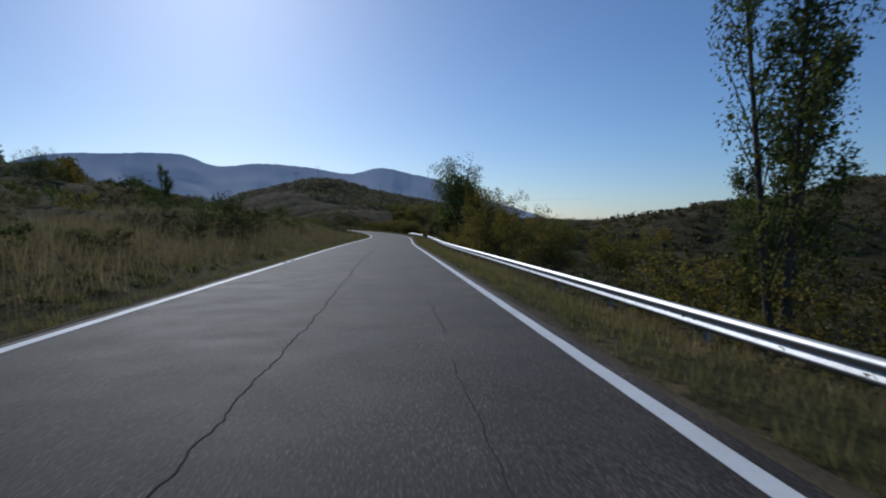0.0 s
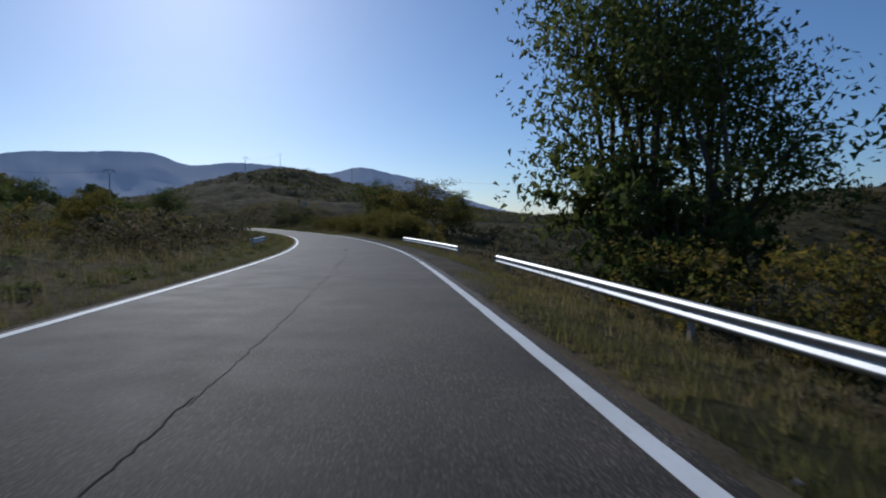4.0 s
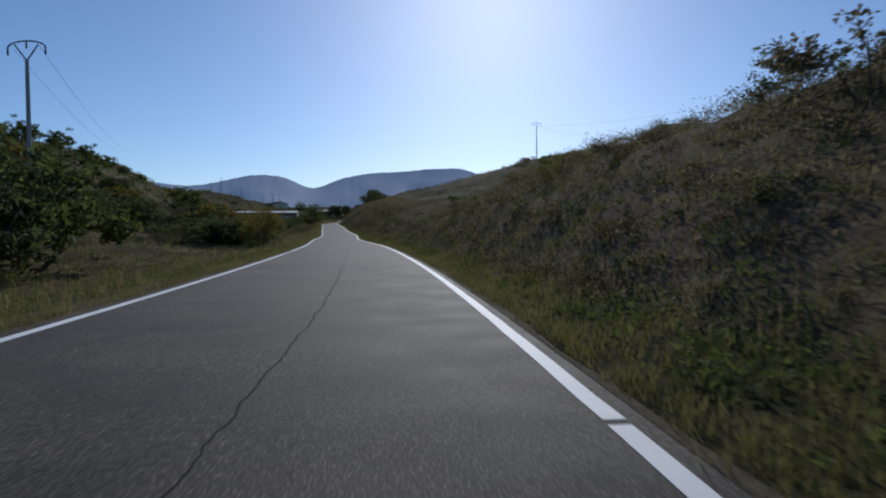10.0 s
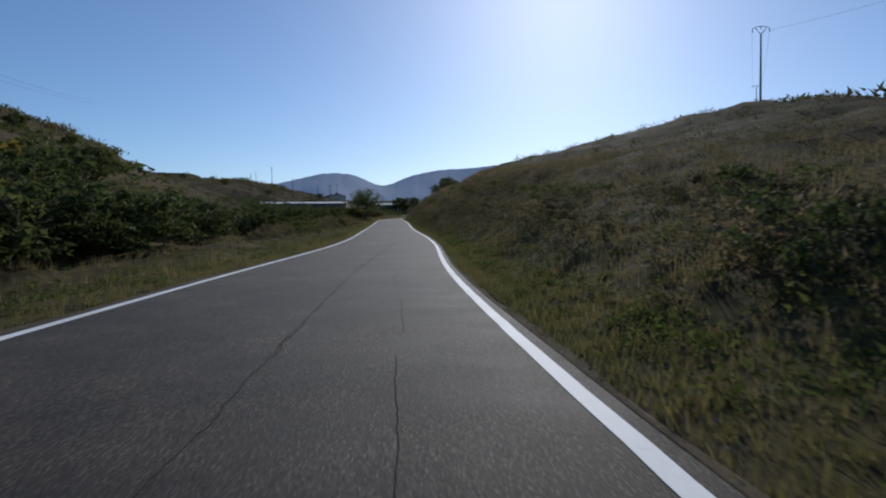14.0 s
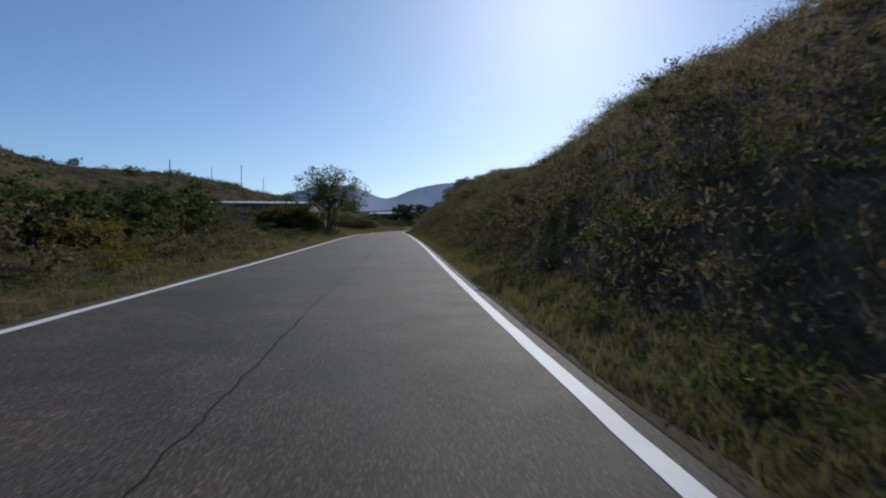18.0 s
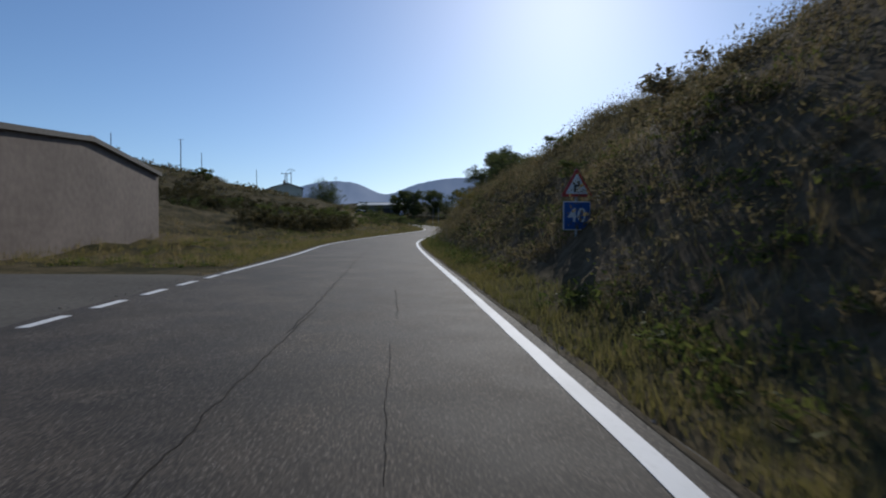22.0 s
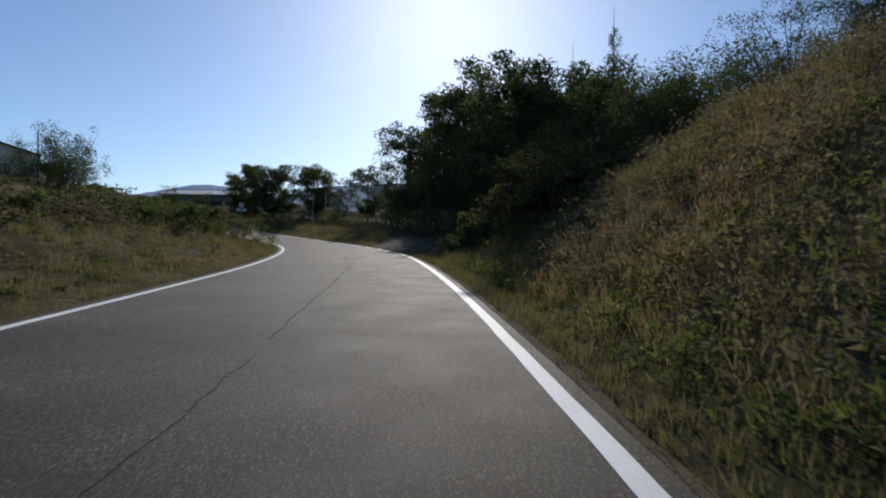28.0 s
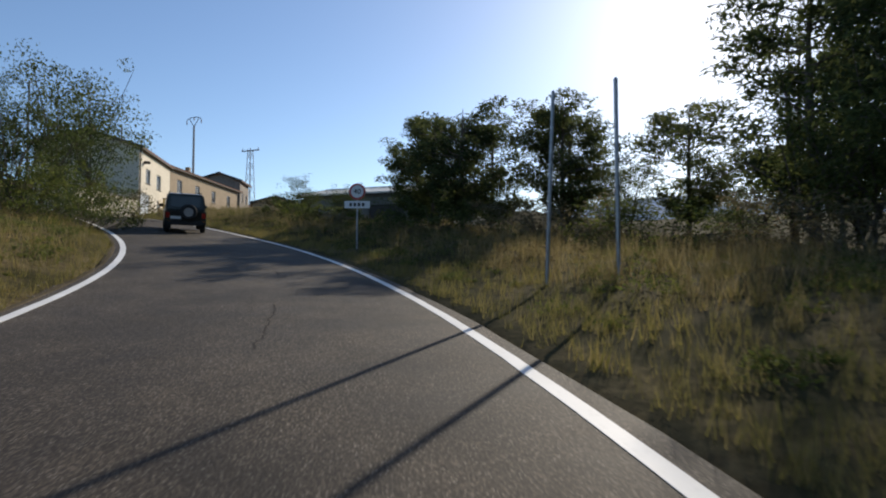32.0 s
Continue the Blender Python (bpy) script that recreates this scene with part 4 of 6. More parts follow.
def grow(kind, k, x, y, z, turn, h, label, group="", widen=1.0):
    """A tree or bush of that kind, h metres high; alike ones share their meshes."""
    kind = "mound" if kind == "bramble" and h >= 1.8 else kind
    name, make = FORMS[kind]
    tall = {"walnut": 8.6, "ash": 9.0, "turning": 6.0, "dark": 8.0, "poplar": 9.0, "slim": 13.0, "pine": 10.0, "thicket": 4.0, "bush": 2.2, "bramble": 1.6, "mound": 3.2, "yellowing": 2.6}[kind]
    f = h / tall
    m = pose(x, y, z, 0, 0, turn) @ Matrix.Diagonal((f * widen, f * widen, f, 1))
    if (kind, k) in SEEDED:
        ob = copy_thing(SEEDED[(kind, k)], Matrix.Identity(4))
        ob.matrix_basis = m
    else:
        (wv, wf), (lv, lf), leaf = make(k)
        ob = new(name)
        ob.matrix_basis = m
        wood = new("trunk" if name == "tree" else "woody_base", flat_mesh("wood", wv, wf, BARK, smooth=True))
        crown = new("crown" if name == "tree" else "foliage", flat_mesh("leaves", lv, lf, leaf))
        wood.parent = crown.parent = ob
        if name == "bush":
            tagged(wood, kind="stuff")
        SEEDED[(kind, k)] = ob
    return tagged(ob, label, "tree" if name == "tree" else "bush", group or ("trees beside the road" if name == "tree" else "bushes beside the road"))


def grow_at(kind, k, s, q, h, label, widen=1.0, sink=0.1):
    x, y, z, _ = place(s, q, sink)
    return grow(kind, k, x, y, z, (s * 37 + q * 11) % 360, h, label, "", widen)


def drift(name, label, items):
    """Many low bushes grown into one another, joined: items of kind, k, s, q, height, widening."""
    by_leaf = {}
    for kind, k, s, q, h, widen in items:
        if (kind, k, "arrays") not in SEEDED:
            SEEDED[kind, k, "arrays"] = FORMS[kind][1](k)
        _, (lv, lf), leaf = SEEDED[kind, k, "arrays"]
        f = h / {"bush": 2.2, "bramble": 1.6, "yellowing": 2.6}[kind]
        x, y, z, _ = place(s, q, 0.1)
        a = math.radians((s * 37 + q * 11) % 360)
        c, d = math.cos(a), math.sin(a)
        v = lv * np.array([f * widen, f * widen, f])
        v = np.stack([x + c * v[:, 0] - d * v[:, 1], y + d * v[:, 0] + c * v[:, 1], z + v[:, 2]], 1)
        by_leaf.setdefault(leaf.name, (leaf, []))[1].append(v)
    for leaf, vs in by_leaf.values():
        v = np.concatenate(vs)
        tagged(new(name, flat_mesh(name, v, np.arange(len(v)).reshape(-1, 3), leaf)), label, "scrub", kind="stuff")


POPLAR_L, ASH_L = "young poplar with thin olive leaves", "tall leafy ash tree with olive-green leaves"
TURN_L, DARK_L = "shrubby tree with leaves turning yellow", "dense dark green tree"
BUSH_L, BRAM_L, YEL_L = "low dry scrub bush", "sprawling dark bramble thicket", "bush with yellowing leaves"
PINE_L = "dark dense pine tree"
# beyond the barrier of the first straight
grow_at("poplar", 0, 9.8, 8.3, 8.8, POPLAR_L + " behind the barrier", 1.0)
grow_at("poplar", 1, 13.5, 10.4, 6.0, POPLAR_L + " behind the barrier", 0.9)
for s, q, h in ((9.0, 8.8, 2.0), (11.5, 9.0, 2.2), (14.5, 9.4, 2.4), (17.5, 10.0, 2.0)):
    grow_at("yellowing", int(s) % 3, s, q, h, YEL_L + " below the poplars", 1.2)
for s, q, h, k in ((43.5, 9.0, 6.0, 0), (48, 9.6, 7.0, 1), (38, 9.8, 4.8, 2), (33, 10.2, 4.0, 1), (54, 10.4, 3.8, 2), (30, 14, 4.6, 2), (60, 9.6, 4.0, 0), (66, 10.5, 4.2, 1), (73, 9.5, 3.4, 2)):
    grow_at("turning", k, s, q, h, TURN_L + " behind the barrier", 0.78 if h > 4.7 else 1.0)
grow_at("ash", 0, 89, 10.6, 15.0, ASH_L + " beside the lay-by", 0.95)
grow_at("ash", 2, 86, 11.5, 11.0, ASH_L + " beside the lay-by", 1.1)
grow_at("thicket", 1, 86, 8.8, 5.6, "dense round olive shrub below the ash tree", 1.0)
grow_at("thicket", 1, 83, 9.6, 4.6, "dense round olive shrub below the ash tree", 1.0)
grow_at("ash", 1, 66, 20.0, 8.0, "leafy ash tree on the slope below the road")
for s, q, h in ((25, 12, 2.6), (57, 9.0, 2.4), (78, 11, 2.6), (84, 13, 3.0), (20, 17, 3.0), (48, 18, 3.4), (100, 13, 2.6), (108, 12, 2.4), (35, 10, 2.2)):
    grow_at("bush", int(s) % 3, s, q, h, BUSH_L)
for s, q, h in ((78, 8.6, 2.4), (82, 8.8, 2.2), (76, 9.8, 2.6), (70, 8.6, 2.0), (58, 7.8, 1.6), (63, 7.8, 1.7), (67, 8.0, 1.8), (53, 7.6, 1.5), (48, 7.8, 1.6)):
    grow_at("yellowing", int(s) % 3, s, q, h, YEL_L + " behind the barrier", 1.25)
# outside of the left-hand bend
for kind, k, x, y, top, wide, label in (("ash", 2, 0.7, 155.1, 7.3, 1.25, ASH_L + " at the bend"), ("turning", 1, 6.6, 144.5, 6.8, 1.35, TURN_L + " at the bend"), ("turning", 2, 4.0, 150.5, 4.6, 1.25, TURN_L + " at the bend"),
                                        ("turning", 0, 10.5, 139.0, 4.2, 1.2, TURN_L + " at the end of the lay-by"), ("ash", 1, 13.0, 150.0, 5.6, 1.2, ASH_L + " behind the bend"), ("turning", 2, 1.2, 163.0, 7.0, 0.95, TURN_L + " behind the bend"), ("turning", 0, 1.5, 147.0, 3.4, 1.2, TURN_L + " at the bend")):
    z = height(x, y) - 0.15
    grow(kind, k, x, y, z, x * 53 % 360, top - z, label, "", wide)
for s, q, h in ((139, 7.4, 1.8), (141.5, 6.4, 1.6), (144, 7.0, 2.0), (148, 7.4, 1.5), (153, 7.6, 1.3), (126, 9.0, 2.0), (121, 10, 2.2), (132, 8.4, 2.0)):
    grow_at("yellowing", int(s) % 3, s, q, h, YEL_L + " at the bend")
for k in range(34):
    s, q = 123 + (k * 13.7) % 40, 6.4 + (k * 1.73) % 4.2
    low = 0.62 if s > 145 else 1.0
    grow_at(("turning", "yellowing", "yellowing")[k % 3], k % 3, s, q, ((2.8, 1.9, 2.3)[k % 3] + (k * 0.29) % 0.8) * low, (TURN_L, YEL_L, YEL_L)[k % 3] + " crowding the lay-by", 1.15)
# the cut bank
for s, q, h in ((164, 9.0, 1.2), (170, 8.4, 1.2), (176, 9.0, 1.7), (183, 7.8, 1.9), (186, 9.0, 1.2), (181, 6.6, 1.7), (190, 9.5, 1.2), (199, 9.4, 0.8), (206, 9.8, 0.7), (172, 10.5, 1.4), (178, 8.2, 2.4), (152, 7.6, 1.3), (155, 8.9, 1.6), (158, 7.2, 1.2), (160, 9.6, 1.6), (167, 7.4, 1.3), (149, 9.8, 1.5), (174, 7.4, 1.3), (184, 9.6, 1.1), (180, 11.0, 1.4), (194, 11.5, 0.9)):
    grow_at("bramble", int(s) % 3, s, q, h, BRAM_L + " on the bank", 1.25)
for s, q, h in ((161, 8.6, 1.7), (173, 9.4, 1.4), (187, 9.6, 1.3), (203, 8.4, 0.8), (212, 9.4, 0.8)):
    grow_at("yellowing", int(s) % 3, s, q, h, YEL_L + " on the bank")
for x, y, h, k in ((-142.0, 347.2, 0.9, 0), (-144.5, 346.0, 0.95, 2), (-147.5, 344.6, 0.95, 0), (-139.0, 346.2, 0.8, 1), (-141.0, 344.5, 0.9, 2)):
    grow("bramble", k, x, y, height(x, y) - 0.1, x * 31 % 360, h, "creeper hanging over the low wall", "", 1.0)
grow_at("yellowing", 1, 430, 6.8, 1.6, YEL_L + " on the bank")
for s, q, h in ((243, 7.6, 0.8), (249, 9.0, 0.8), (256, 8.2, 0.8), (262, 9.4, 0.8), (268, 7.8, 0.8), (252, 6.4, 0.9), (275, 8.6, 0.8), (236, 8.4, 0.8), (411, 9.4, 0.8), (352, 8.2, 1.1), (372, 9.6, 1.0), (306, 9.0, 1.0), (330, 10, 1.1)):
    grow_at("bramble", int(s) % 3, s, q, h, BRAM_L + " on the bank", 1.2)
drift("bank_shrubs", "low dry shrubs and bramble clumps clinging to the cut bank", [("bramble", (1, 0, 1, 1)[k % 4], 214 + k * 3.3, 5.6 + (k * 2.37) % 4.6, 0.55 + (k * 0.37) % 0.5, 1.3) for k in range(58)])
# left of the first straight
for s, q, h in ((9.0, -6.2, 0.7), (11.0, -7.4, 0.9), (13.5, -8.2, 0.9), (16.5, -7.0, 0.7), (7.5, -8.0, 1.0), (19, -8.6, 0.8), (28, -6.6, 0.8), (26, -8.2, 1.0)):
    grow_at("bramble", (3, 0)[int(s) % 2], s, q, h, "low dark bramble among the dry grass", 1.1)
drift("field_shrubs", "brushy hedge of brambles and scrub across the field", [("bramble", (3, 2, 1)[k % 3], 24 + k * 2.2, -20 - (k * 3.3) % 7, 1.4 + 0.4 * math.sin(k * 1.9), 1.1) for k in range(18)])
grow_at("bramble", 3, 34.2, -7.7, 2.3, "round dark bush standing in the dry grass", 0.55)
grow_at("poplar", 0, 47.5, -17.0, 4.6, POPLAR_L + " in the dry grass")
grow_at("bramble", 0, 34.0, -9.8, 2.5, BRAM_L + " in the dry grass", 1.1)
for s, q, h, k in ((70, -30, 5, 0), (76, -24, 4.5, 1), (84, -28, 5.5, 2), (62, -36, 5.0, 1), (52, -40, 5.5, 0), (96, -27, 5, 2)):
    grow_at("dark", k, s, q, h, DARK_L + " on the grassy slope")
drift("field_shrubs", "dry scrub bushes and brambles among the dry grass", [(("bush", "bramble", "bush", "yellowing")[k % 4], k % 3, 4 + (k * 23.7) % 84, -6.2 - (k * 3.71) % 15, 0.7 + (k * 0.47) % 0.9, 1.25) for k in range(44)])
for s, q, h, k in ((100, -13, 2.6, 1), (106, -11, 2.2, 0), (98, -18, 3.2, 2), (110, -17, 3.0, 1), (92, -16, 2.4, 0)):
    grow_at("turning", k, s, q, h, TURN_L + " at the inside of the bend", 1.1)
drift("bend_shrubs", "dry scrub and brambles behind the short barrier", [(("bush", "bramble", "yellowing")[k % 3], k % 3, 90 + (k * 9.3) % 34, -7.2 - (k * 2.9) % 9, 1.2 + (k * 0.61) % 1.2, 1.2) for k in range(26)])
# left of the bend
for s, q, h, k in ((158, -31, 6.5, 1), (128, -30, 5.5, 2), (120, -38, 6, 0), (138, -38, 6, 1), (112, -26, 4.2, 2)):
    grow_at("walnut", k, s, q, h, "spreading tree with sparse olive leaves on the grassy slope")
for s, q, h in ((126, -17, 2.4), (134, -20, 2.8), (146, -16, 2.0), (108, -16, 2.2), (165, -18, 2.4), (118, -22, 3.0), (104, -24, 2.6)):
    grow_at("bramble", int(s) % 3, s, q, h, BRAM_L + " in the grass", 1.3)
grow("walnut", 0, -32.7, 164.6, height(-32.7, 164.6) - 0.1, 70, 6.7 - height(-32.7, 164.6), "spreading tree with sparse olive leaves in the field")
# hedge in the field and thickets on the far hillside
for k in range(26):
    s, q = 176 + k * 4.6, -20 - 4 * math.sin(k * 0.7) - 3 * (k % 3)
    grow_at("bramble", k % 3, s, q, 1.7 + 0.5 * math.sin(k * 2.1), "dark overgrown hedge thicket along the field", 1.5)
for k in range(60):
    s, q = 150 + (k * 29.7) % 190, -30 - (k * 17.3) % 52
    grow_at("thicket", k % 3, s, q, 2.8 + (k * 1.37) % 2.6, ("small dark tree", "small spreading tree", "small yellowing tree")[k % 3] + " on the far hillside")
for k in range(12):
    grow_at("thicket", 0, 248 + k * 2.7, -12.6 - 0.8 * math.sin(k * 1.9), 3.7 + 0.4 * math.sin(k * 2.3), "dense dark overgrown hedge shrub beside the field", 1.5)
for k in range(11):
    grow_at("thicket", 0, 226 + k * 3.6, -25.0 - 1.2 * math.sin(k * 1.3), 3.3 + 0.4 * math.sin(k * 2.9), "dense dark hedge shrub at the foot of the slope", 1.5)
for k in range(22):
    grow_at("thicket", (0, 0, 1)[k % 3], 286 + k * 3.1, -12.6 - 1.2 * math.sin(k * 1.1), 2.3 + 0.4 * math.sin(k * 2.1), "dark unkempt hedge between the field and the slope", 1.5)
for s, q, h, k in ((206, -13.5, 5.2, 0), (209, -16.0, 6.2, 1), (212, -15.0, 6.0, 2), (215, -17.5, 6.6, 0), (204, -17.0, 6.2, 1), (219, -21.0, 7.0, 2), (211, -20.0, 7.0, 0)):
    grow_at("thicket", (0, 1, 1)[k], s, q, h, "small leafy tree on the slope below the power pole", 1.2)
grow_at("turning", 1, 242.5, -7.6, 4.3, TURN_L + " close to the verge")
grow_at("turning", 2, 246.5, -9.0, 4.0, TURN_L + " close to the verge")
grow_at("bramble", 2, 239.5, -7.4, 1.6, BRAM_L + " close to the verge", 1.2)
for k in range(22):
    grow_at("thicket", k % 3, 196 + (k * 23.7) % 130, -17 - (k * 7.9) % 22, 3.0 + (k * 0.83) % 2.0, "small leafy tree at the foot of the slope", 1.2)
for k in range(9):
    grow_at("thicket", (0, 1, 0)[k % 3], 249.5 + k * 1.8, -14.0 - (k * 2.9) % 6, 2.3 + (k * 0.41) % 1.0, ("dark shrub", "olive shrub", "dark shrub")[k % 3] + " at the foot of the hillside", 1.35)
for k in range(10):
    grow_at("thicket", (1, 2, 0)[k % 3], 267 + (k * 7.3) % 25, -27 - (k * 3.7) % 11, 1.8 + (k * 0.37) % 1.0, ("olive shrub", "yellowing shrub", "dark shrub")[k % 3] + " on the hillside", 1.2)
# by the warehouse
drift("verge_shrubs", "low brambles and weeds along the verge", [("bramble", (3, 2, 0)[k % 3], 352 + (k * 5.3) % 22, -4.9 - (k * 1.37) % 3.6, 0.4 + (k * 0.19) % 0.4, 1.1) for k in range(26)])
x, y = -134.2, 338.4
grow("walnut", 0, x, y, height(x, y) - 0.1, 40, 7.8, "spreading walnut tree with sparse turning leaves", "", 1.12)
for s, q, h in ((340, -12, 2.2), (347, -9.5, 1.8), (352, -11, 2.2), (357, -13, 1.6), (330, -14, 2.4), (318, -13, 2.0), (362, -10, 1.2), (366, -13, 1.0), (371, -8.5, 0.9), (375, -10, 0.9), (378, -8, 0.8), (381, -10.5, 0.8), (336, -18, 3.4), (324, -20, 3.4), (344, -15.5, 2.6), (350, -16.5, 2.4), (356, -16, 1.8)):
    grow_at("bramble", int(s) % 3, s, q, h, BRAM_L + " beside the warehouse yard", 1.3)
for x, y, h, k in ((-219.0, 453.0, 2.4, 2), (-222.0, 450.8, 2.6, 0), (-217.6, 455.4, 1.8, 0), (-221.0, 455.8, 2.4, 2), (-224.5, 455.5, 2.6, 0), (-226.5, 459.5, 2.2, 1)):
    grow("bramble", k, x, y, height(x, y) - 0.1, x * 31 % 360, h, BRAM_L + " below the village trees", "", 1.1)
for x, y, h, k in ((-216.0, 467.2, 1.0, 1), (-219.0, 468.4, 1.3, 0), (-222.5, 469.0, 1.2, 2), (-226.5, 470.8, 1.5, 0), (-230.0, 472.0, 1.3, 1), (-213.0, 467.4, 1.0, 2), (-210.0, 467.6, 1.2, 0)):
    grow("bramble", k, x, y, height(x, y) - 0.1, x * 31 % 360, h, "scrubby bush on the slope before the barn", "", 1.3)
for x, y, h, k in ((-136.5, 336.0, 1.8, 2), (-138.5, 340.5, 1.3, 0), (-137.5, 342.5, 0.9, 1)):
    grow("bramble", k, x, y, height(x, y) - 0.1, x * 31 % 360, h, BRAM_L + " below the walnut tree", "", 1.3)
for x, y, h, k in ((-137.7, 333.4, 2.9, 0), (-136.6, 334.4, 3.3, 1), (-135.5, 335.2, 3.0, 0), (-138.8, 335.4, 3.2, 1), (-137.2, 336.6, 3.4, 0), (-140.0, 334.2, 2.6, 1), (-135.6, 336.6, 3.2, 1), (-139.4, 337.4, 3.0, 0), (-141.5, 336.2, 2.6, 0)):
    grow("thicket", k + 1, x, y, height(x, y) - 0.1, x * 29 % 360, h, ("dense olive shrub", "dense yellowing shrub")[k] + " below the walnut tree", "", 1.1)
for x, y, h, k in ((-135.5, 337.0, 3.2, 0), (-133.8, 335.8, 2.2, 1), (-137.0, 338.5, 2.4, 2)):
    grow("turning", k, x, y, height(x, y) - 0.1, x * 17 % 360, h, "yellowing shrubs below the walnut tree", "", 1.1)
for k in range(8):
    grow_at("thicket", k % 2, 338 + k * 1.7, -9.4 - (k * 1.9) % 3.4, 2.3 + (k * 0.37) % 0.8, "dark shrub on the verge before the warehouse", 1.2)
drift("verge_shrubs", "dry scrub, brambles and yellowing bushes on the grassy verge", [(("bush", "bramble", "yellowing", "bush")[k % 4], (k + 1) % 3, 284 + (k * 17.9) % 60, -5.6 - (k * 2.63) % 7.5, 0.7 + (k * 0.53) % 1.0, 1.2) for k in range(44)])
for k in range(16):
    grow_at("thicket", (1, 2, 0)[k % 3], 128 + (k * 11.3) % 38, -12.5 - (k * 4.7) % 16, 2.3 + (k * 0.43) % 1.2, ("olive shrub", "yellowing shrub", "dark shrub")[k % 3] + " on the inside of the bend", 1.3)
for k in range(7):
    x, y = -173.5 + 3.0 * k, 341.6 + 2.05 * k
    grow("thicket", k % 3, x, y, height(x, y) - 0.1, k * 50, (3.6 if k < 3 else 1.6) + 0.25 * (k % 3), ("small dark tree", "small spreading tree", "small yellowing tree")[k % 3] + " before the warehouse wall", "", 1.3)
# left terraces before the village
for k in range(20):
    s, q = 428 + (k * 13.9) % 52, -24 - (k * 19.1) % 60
    grow_at(("thicket", "bush", "bramble", "thicket")[k % 4], k % 3, s, q, (2.0, 1.2, 1.2, 1.8)[k % 4] + (k * 0.77) % 0.9, ("small dark tree", "low dry scrub bush", "dark bramble thicket", "small yellowing tree")[k % 4] + " on the terraced slope", 1.2)
drift("terrace_hedge", "dark low hedge along the edge of a terrace", [("bramble", (3, 0, 3)[k % 3], 438 + k * 1.7, -21.5 + k * 0.5 + 0.8 * math.sin(k * 2.1), 1.15 + 0.2 * math.sin(k * 1.7), 1.25) for k in range(18)])
drift("terrace_hedge", "dark low hedge along the edge of the field", [("bramble", 3, 435.5 + k * 0.62, -11.6 + 3.0 * min(1.0, k / 9) + 0.9 * (k % 2) - 1.6 * (k % 2), 1.2 + 0.3 * math.sin(k * 1.9), 1.15) for k in range(30)])
# dark leaves added here stand in for shade on the slope face
drift("terrace_hedge", "dark brambles added to darken a shaded terrace face", [("bramble", 3, 443 + (k * 1.31) % 12, -19.5 - (k * 2.77) % 9, 0.9 + 0.3 * math.sin(k * 1.3), 1.3) for k in range(22)])
for s, q, h in ((452, -12, 2.0), (458, -10, 1.6), (462, -13, 1.4), (467, -9.5, 1.2), (471, -8.4, 1.2), (474, -10.5, 1.4), (478, -8.6, 1.2), (481, -10.4, 1.3), (486, -7.8, 1.3), (489, -8.4, 1.5), (492, -8.6, 1.5), (494.5, -9.6, 1.6), (497, -10.6, 1.4), (490, -11, 1.6), (495, -12, 1.6), (485, -10.5, 1.6), (466, -15, 1.5), (446, -14, 1.5)):
    grow_at("bramble", int(s) % 3, s, q, h, "dark bramble mound on the inside of the bend", 1.35)
for x, y, top, k in ((-190.3, 438.6, 9.3, 2), (-192.8, 440.3, 9.7, 1), (-195.3, 441.6, 9.9, 2), (-192.2, 437.2, 9.6, 0), (-197.5, 443.6, 9.9, 1), (-195.5, 439.0, 10.0, 2)):
    z = height(x, y) - 0.15
    grow("bramble", k, x, y, z, x * 41 % 360, max(0.8, top - z), "bramble mound on the inside of the bend", "", 1.2)
for kind, x, y, top, k, wide in (("dark", -227.0, 457.0, 21.0, 2, 0.9), ("dark", -221.5, 454.0, 17.4, 1, 0.9), ("dark", -224.0, 452.5, 18.8, 0, 0.9), ("dark", -222.0, 449.0, 15.5, 0, 1.0)):
    z = height(x, y) - 0.1
    grow(kind, k, x, y, z, k * 70, top - z, DARK_L + " at the village edge", "", wide)
for x, y, h, k in ((-225.0, 470.5, 3.4, 0), (-221.0, 471.5, 3.0, 2), (-162.5, 427, 3.0, 0), (-161, 423.5, 2.2, 1), (-189, 469, 8.0, 2), (-186, 465, 7.5, 1), (-193, 472, 8.5, 0), (-200, 486, 6.5, 0), (-194, 485, 6.5, 1), (-188, 490, 7.0, 2), (-184, 485, 6.5, 0), (-178, 480, 9.0, 1), (-206, 481, 6.0, 2), (-174, 468, 9.0, 1), (-171, 460, 8.5, 0), (-182, 469, 9.0, 2), (-179, 458, 7.5, 1)):
    grow("dark", k, x, y, height(x, y) - 0.1, k * 40 + x, h, DARK_L + " among the pines", "", 1.1)
for s, q, h, k in ((478.5, 12.5, 4.6, 1), (482.5, 12.0, 6.4, 2), (484, 15.0, 7.5, 0), (490, 17.5, 7.0, 1), (496, 19.5, 6.5, 2)):
    grow_at("dark", k, s, q, h, DARK_L + " shading the track", 1.05)
for s, q, h in ((475, 7.4, 1.1), (477.5, 6.8, 1.3), (479.5, 6.6, 1.4), (481, 7.0, 1.5), (482, 8.8, 1.9), (478, 9.0, 1.9)):
    grow_at("bramble", 0, s, q, h, "dark undergrowth below the roadside trees", 1.3)
for s, q, h, k in ((475, 14.5, 3.9, 0), (481, 13.4, 5.6, 1), (487, 13.6, 8.0, 2), (489, 14.5, 8.5, 0), (479, 16.5, 5.3, 1), (470, 16.0, 2.8, 2), (484, 18.0, 10.0, 0)):
    grow_at("dark", k, s, q, h, DARK_L + " overhanging the track", 1.15)
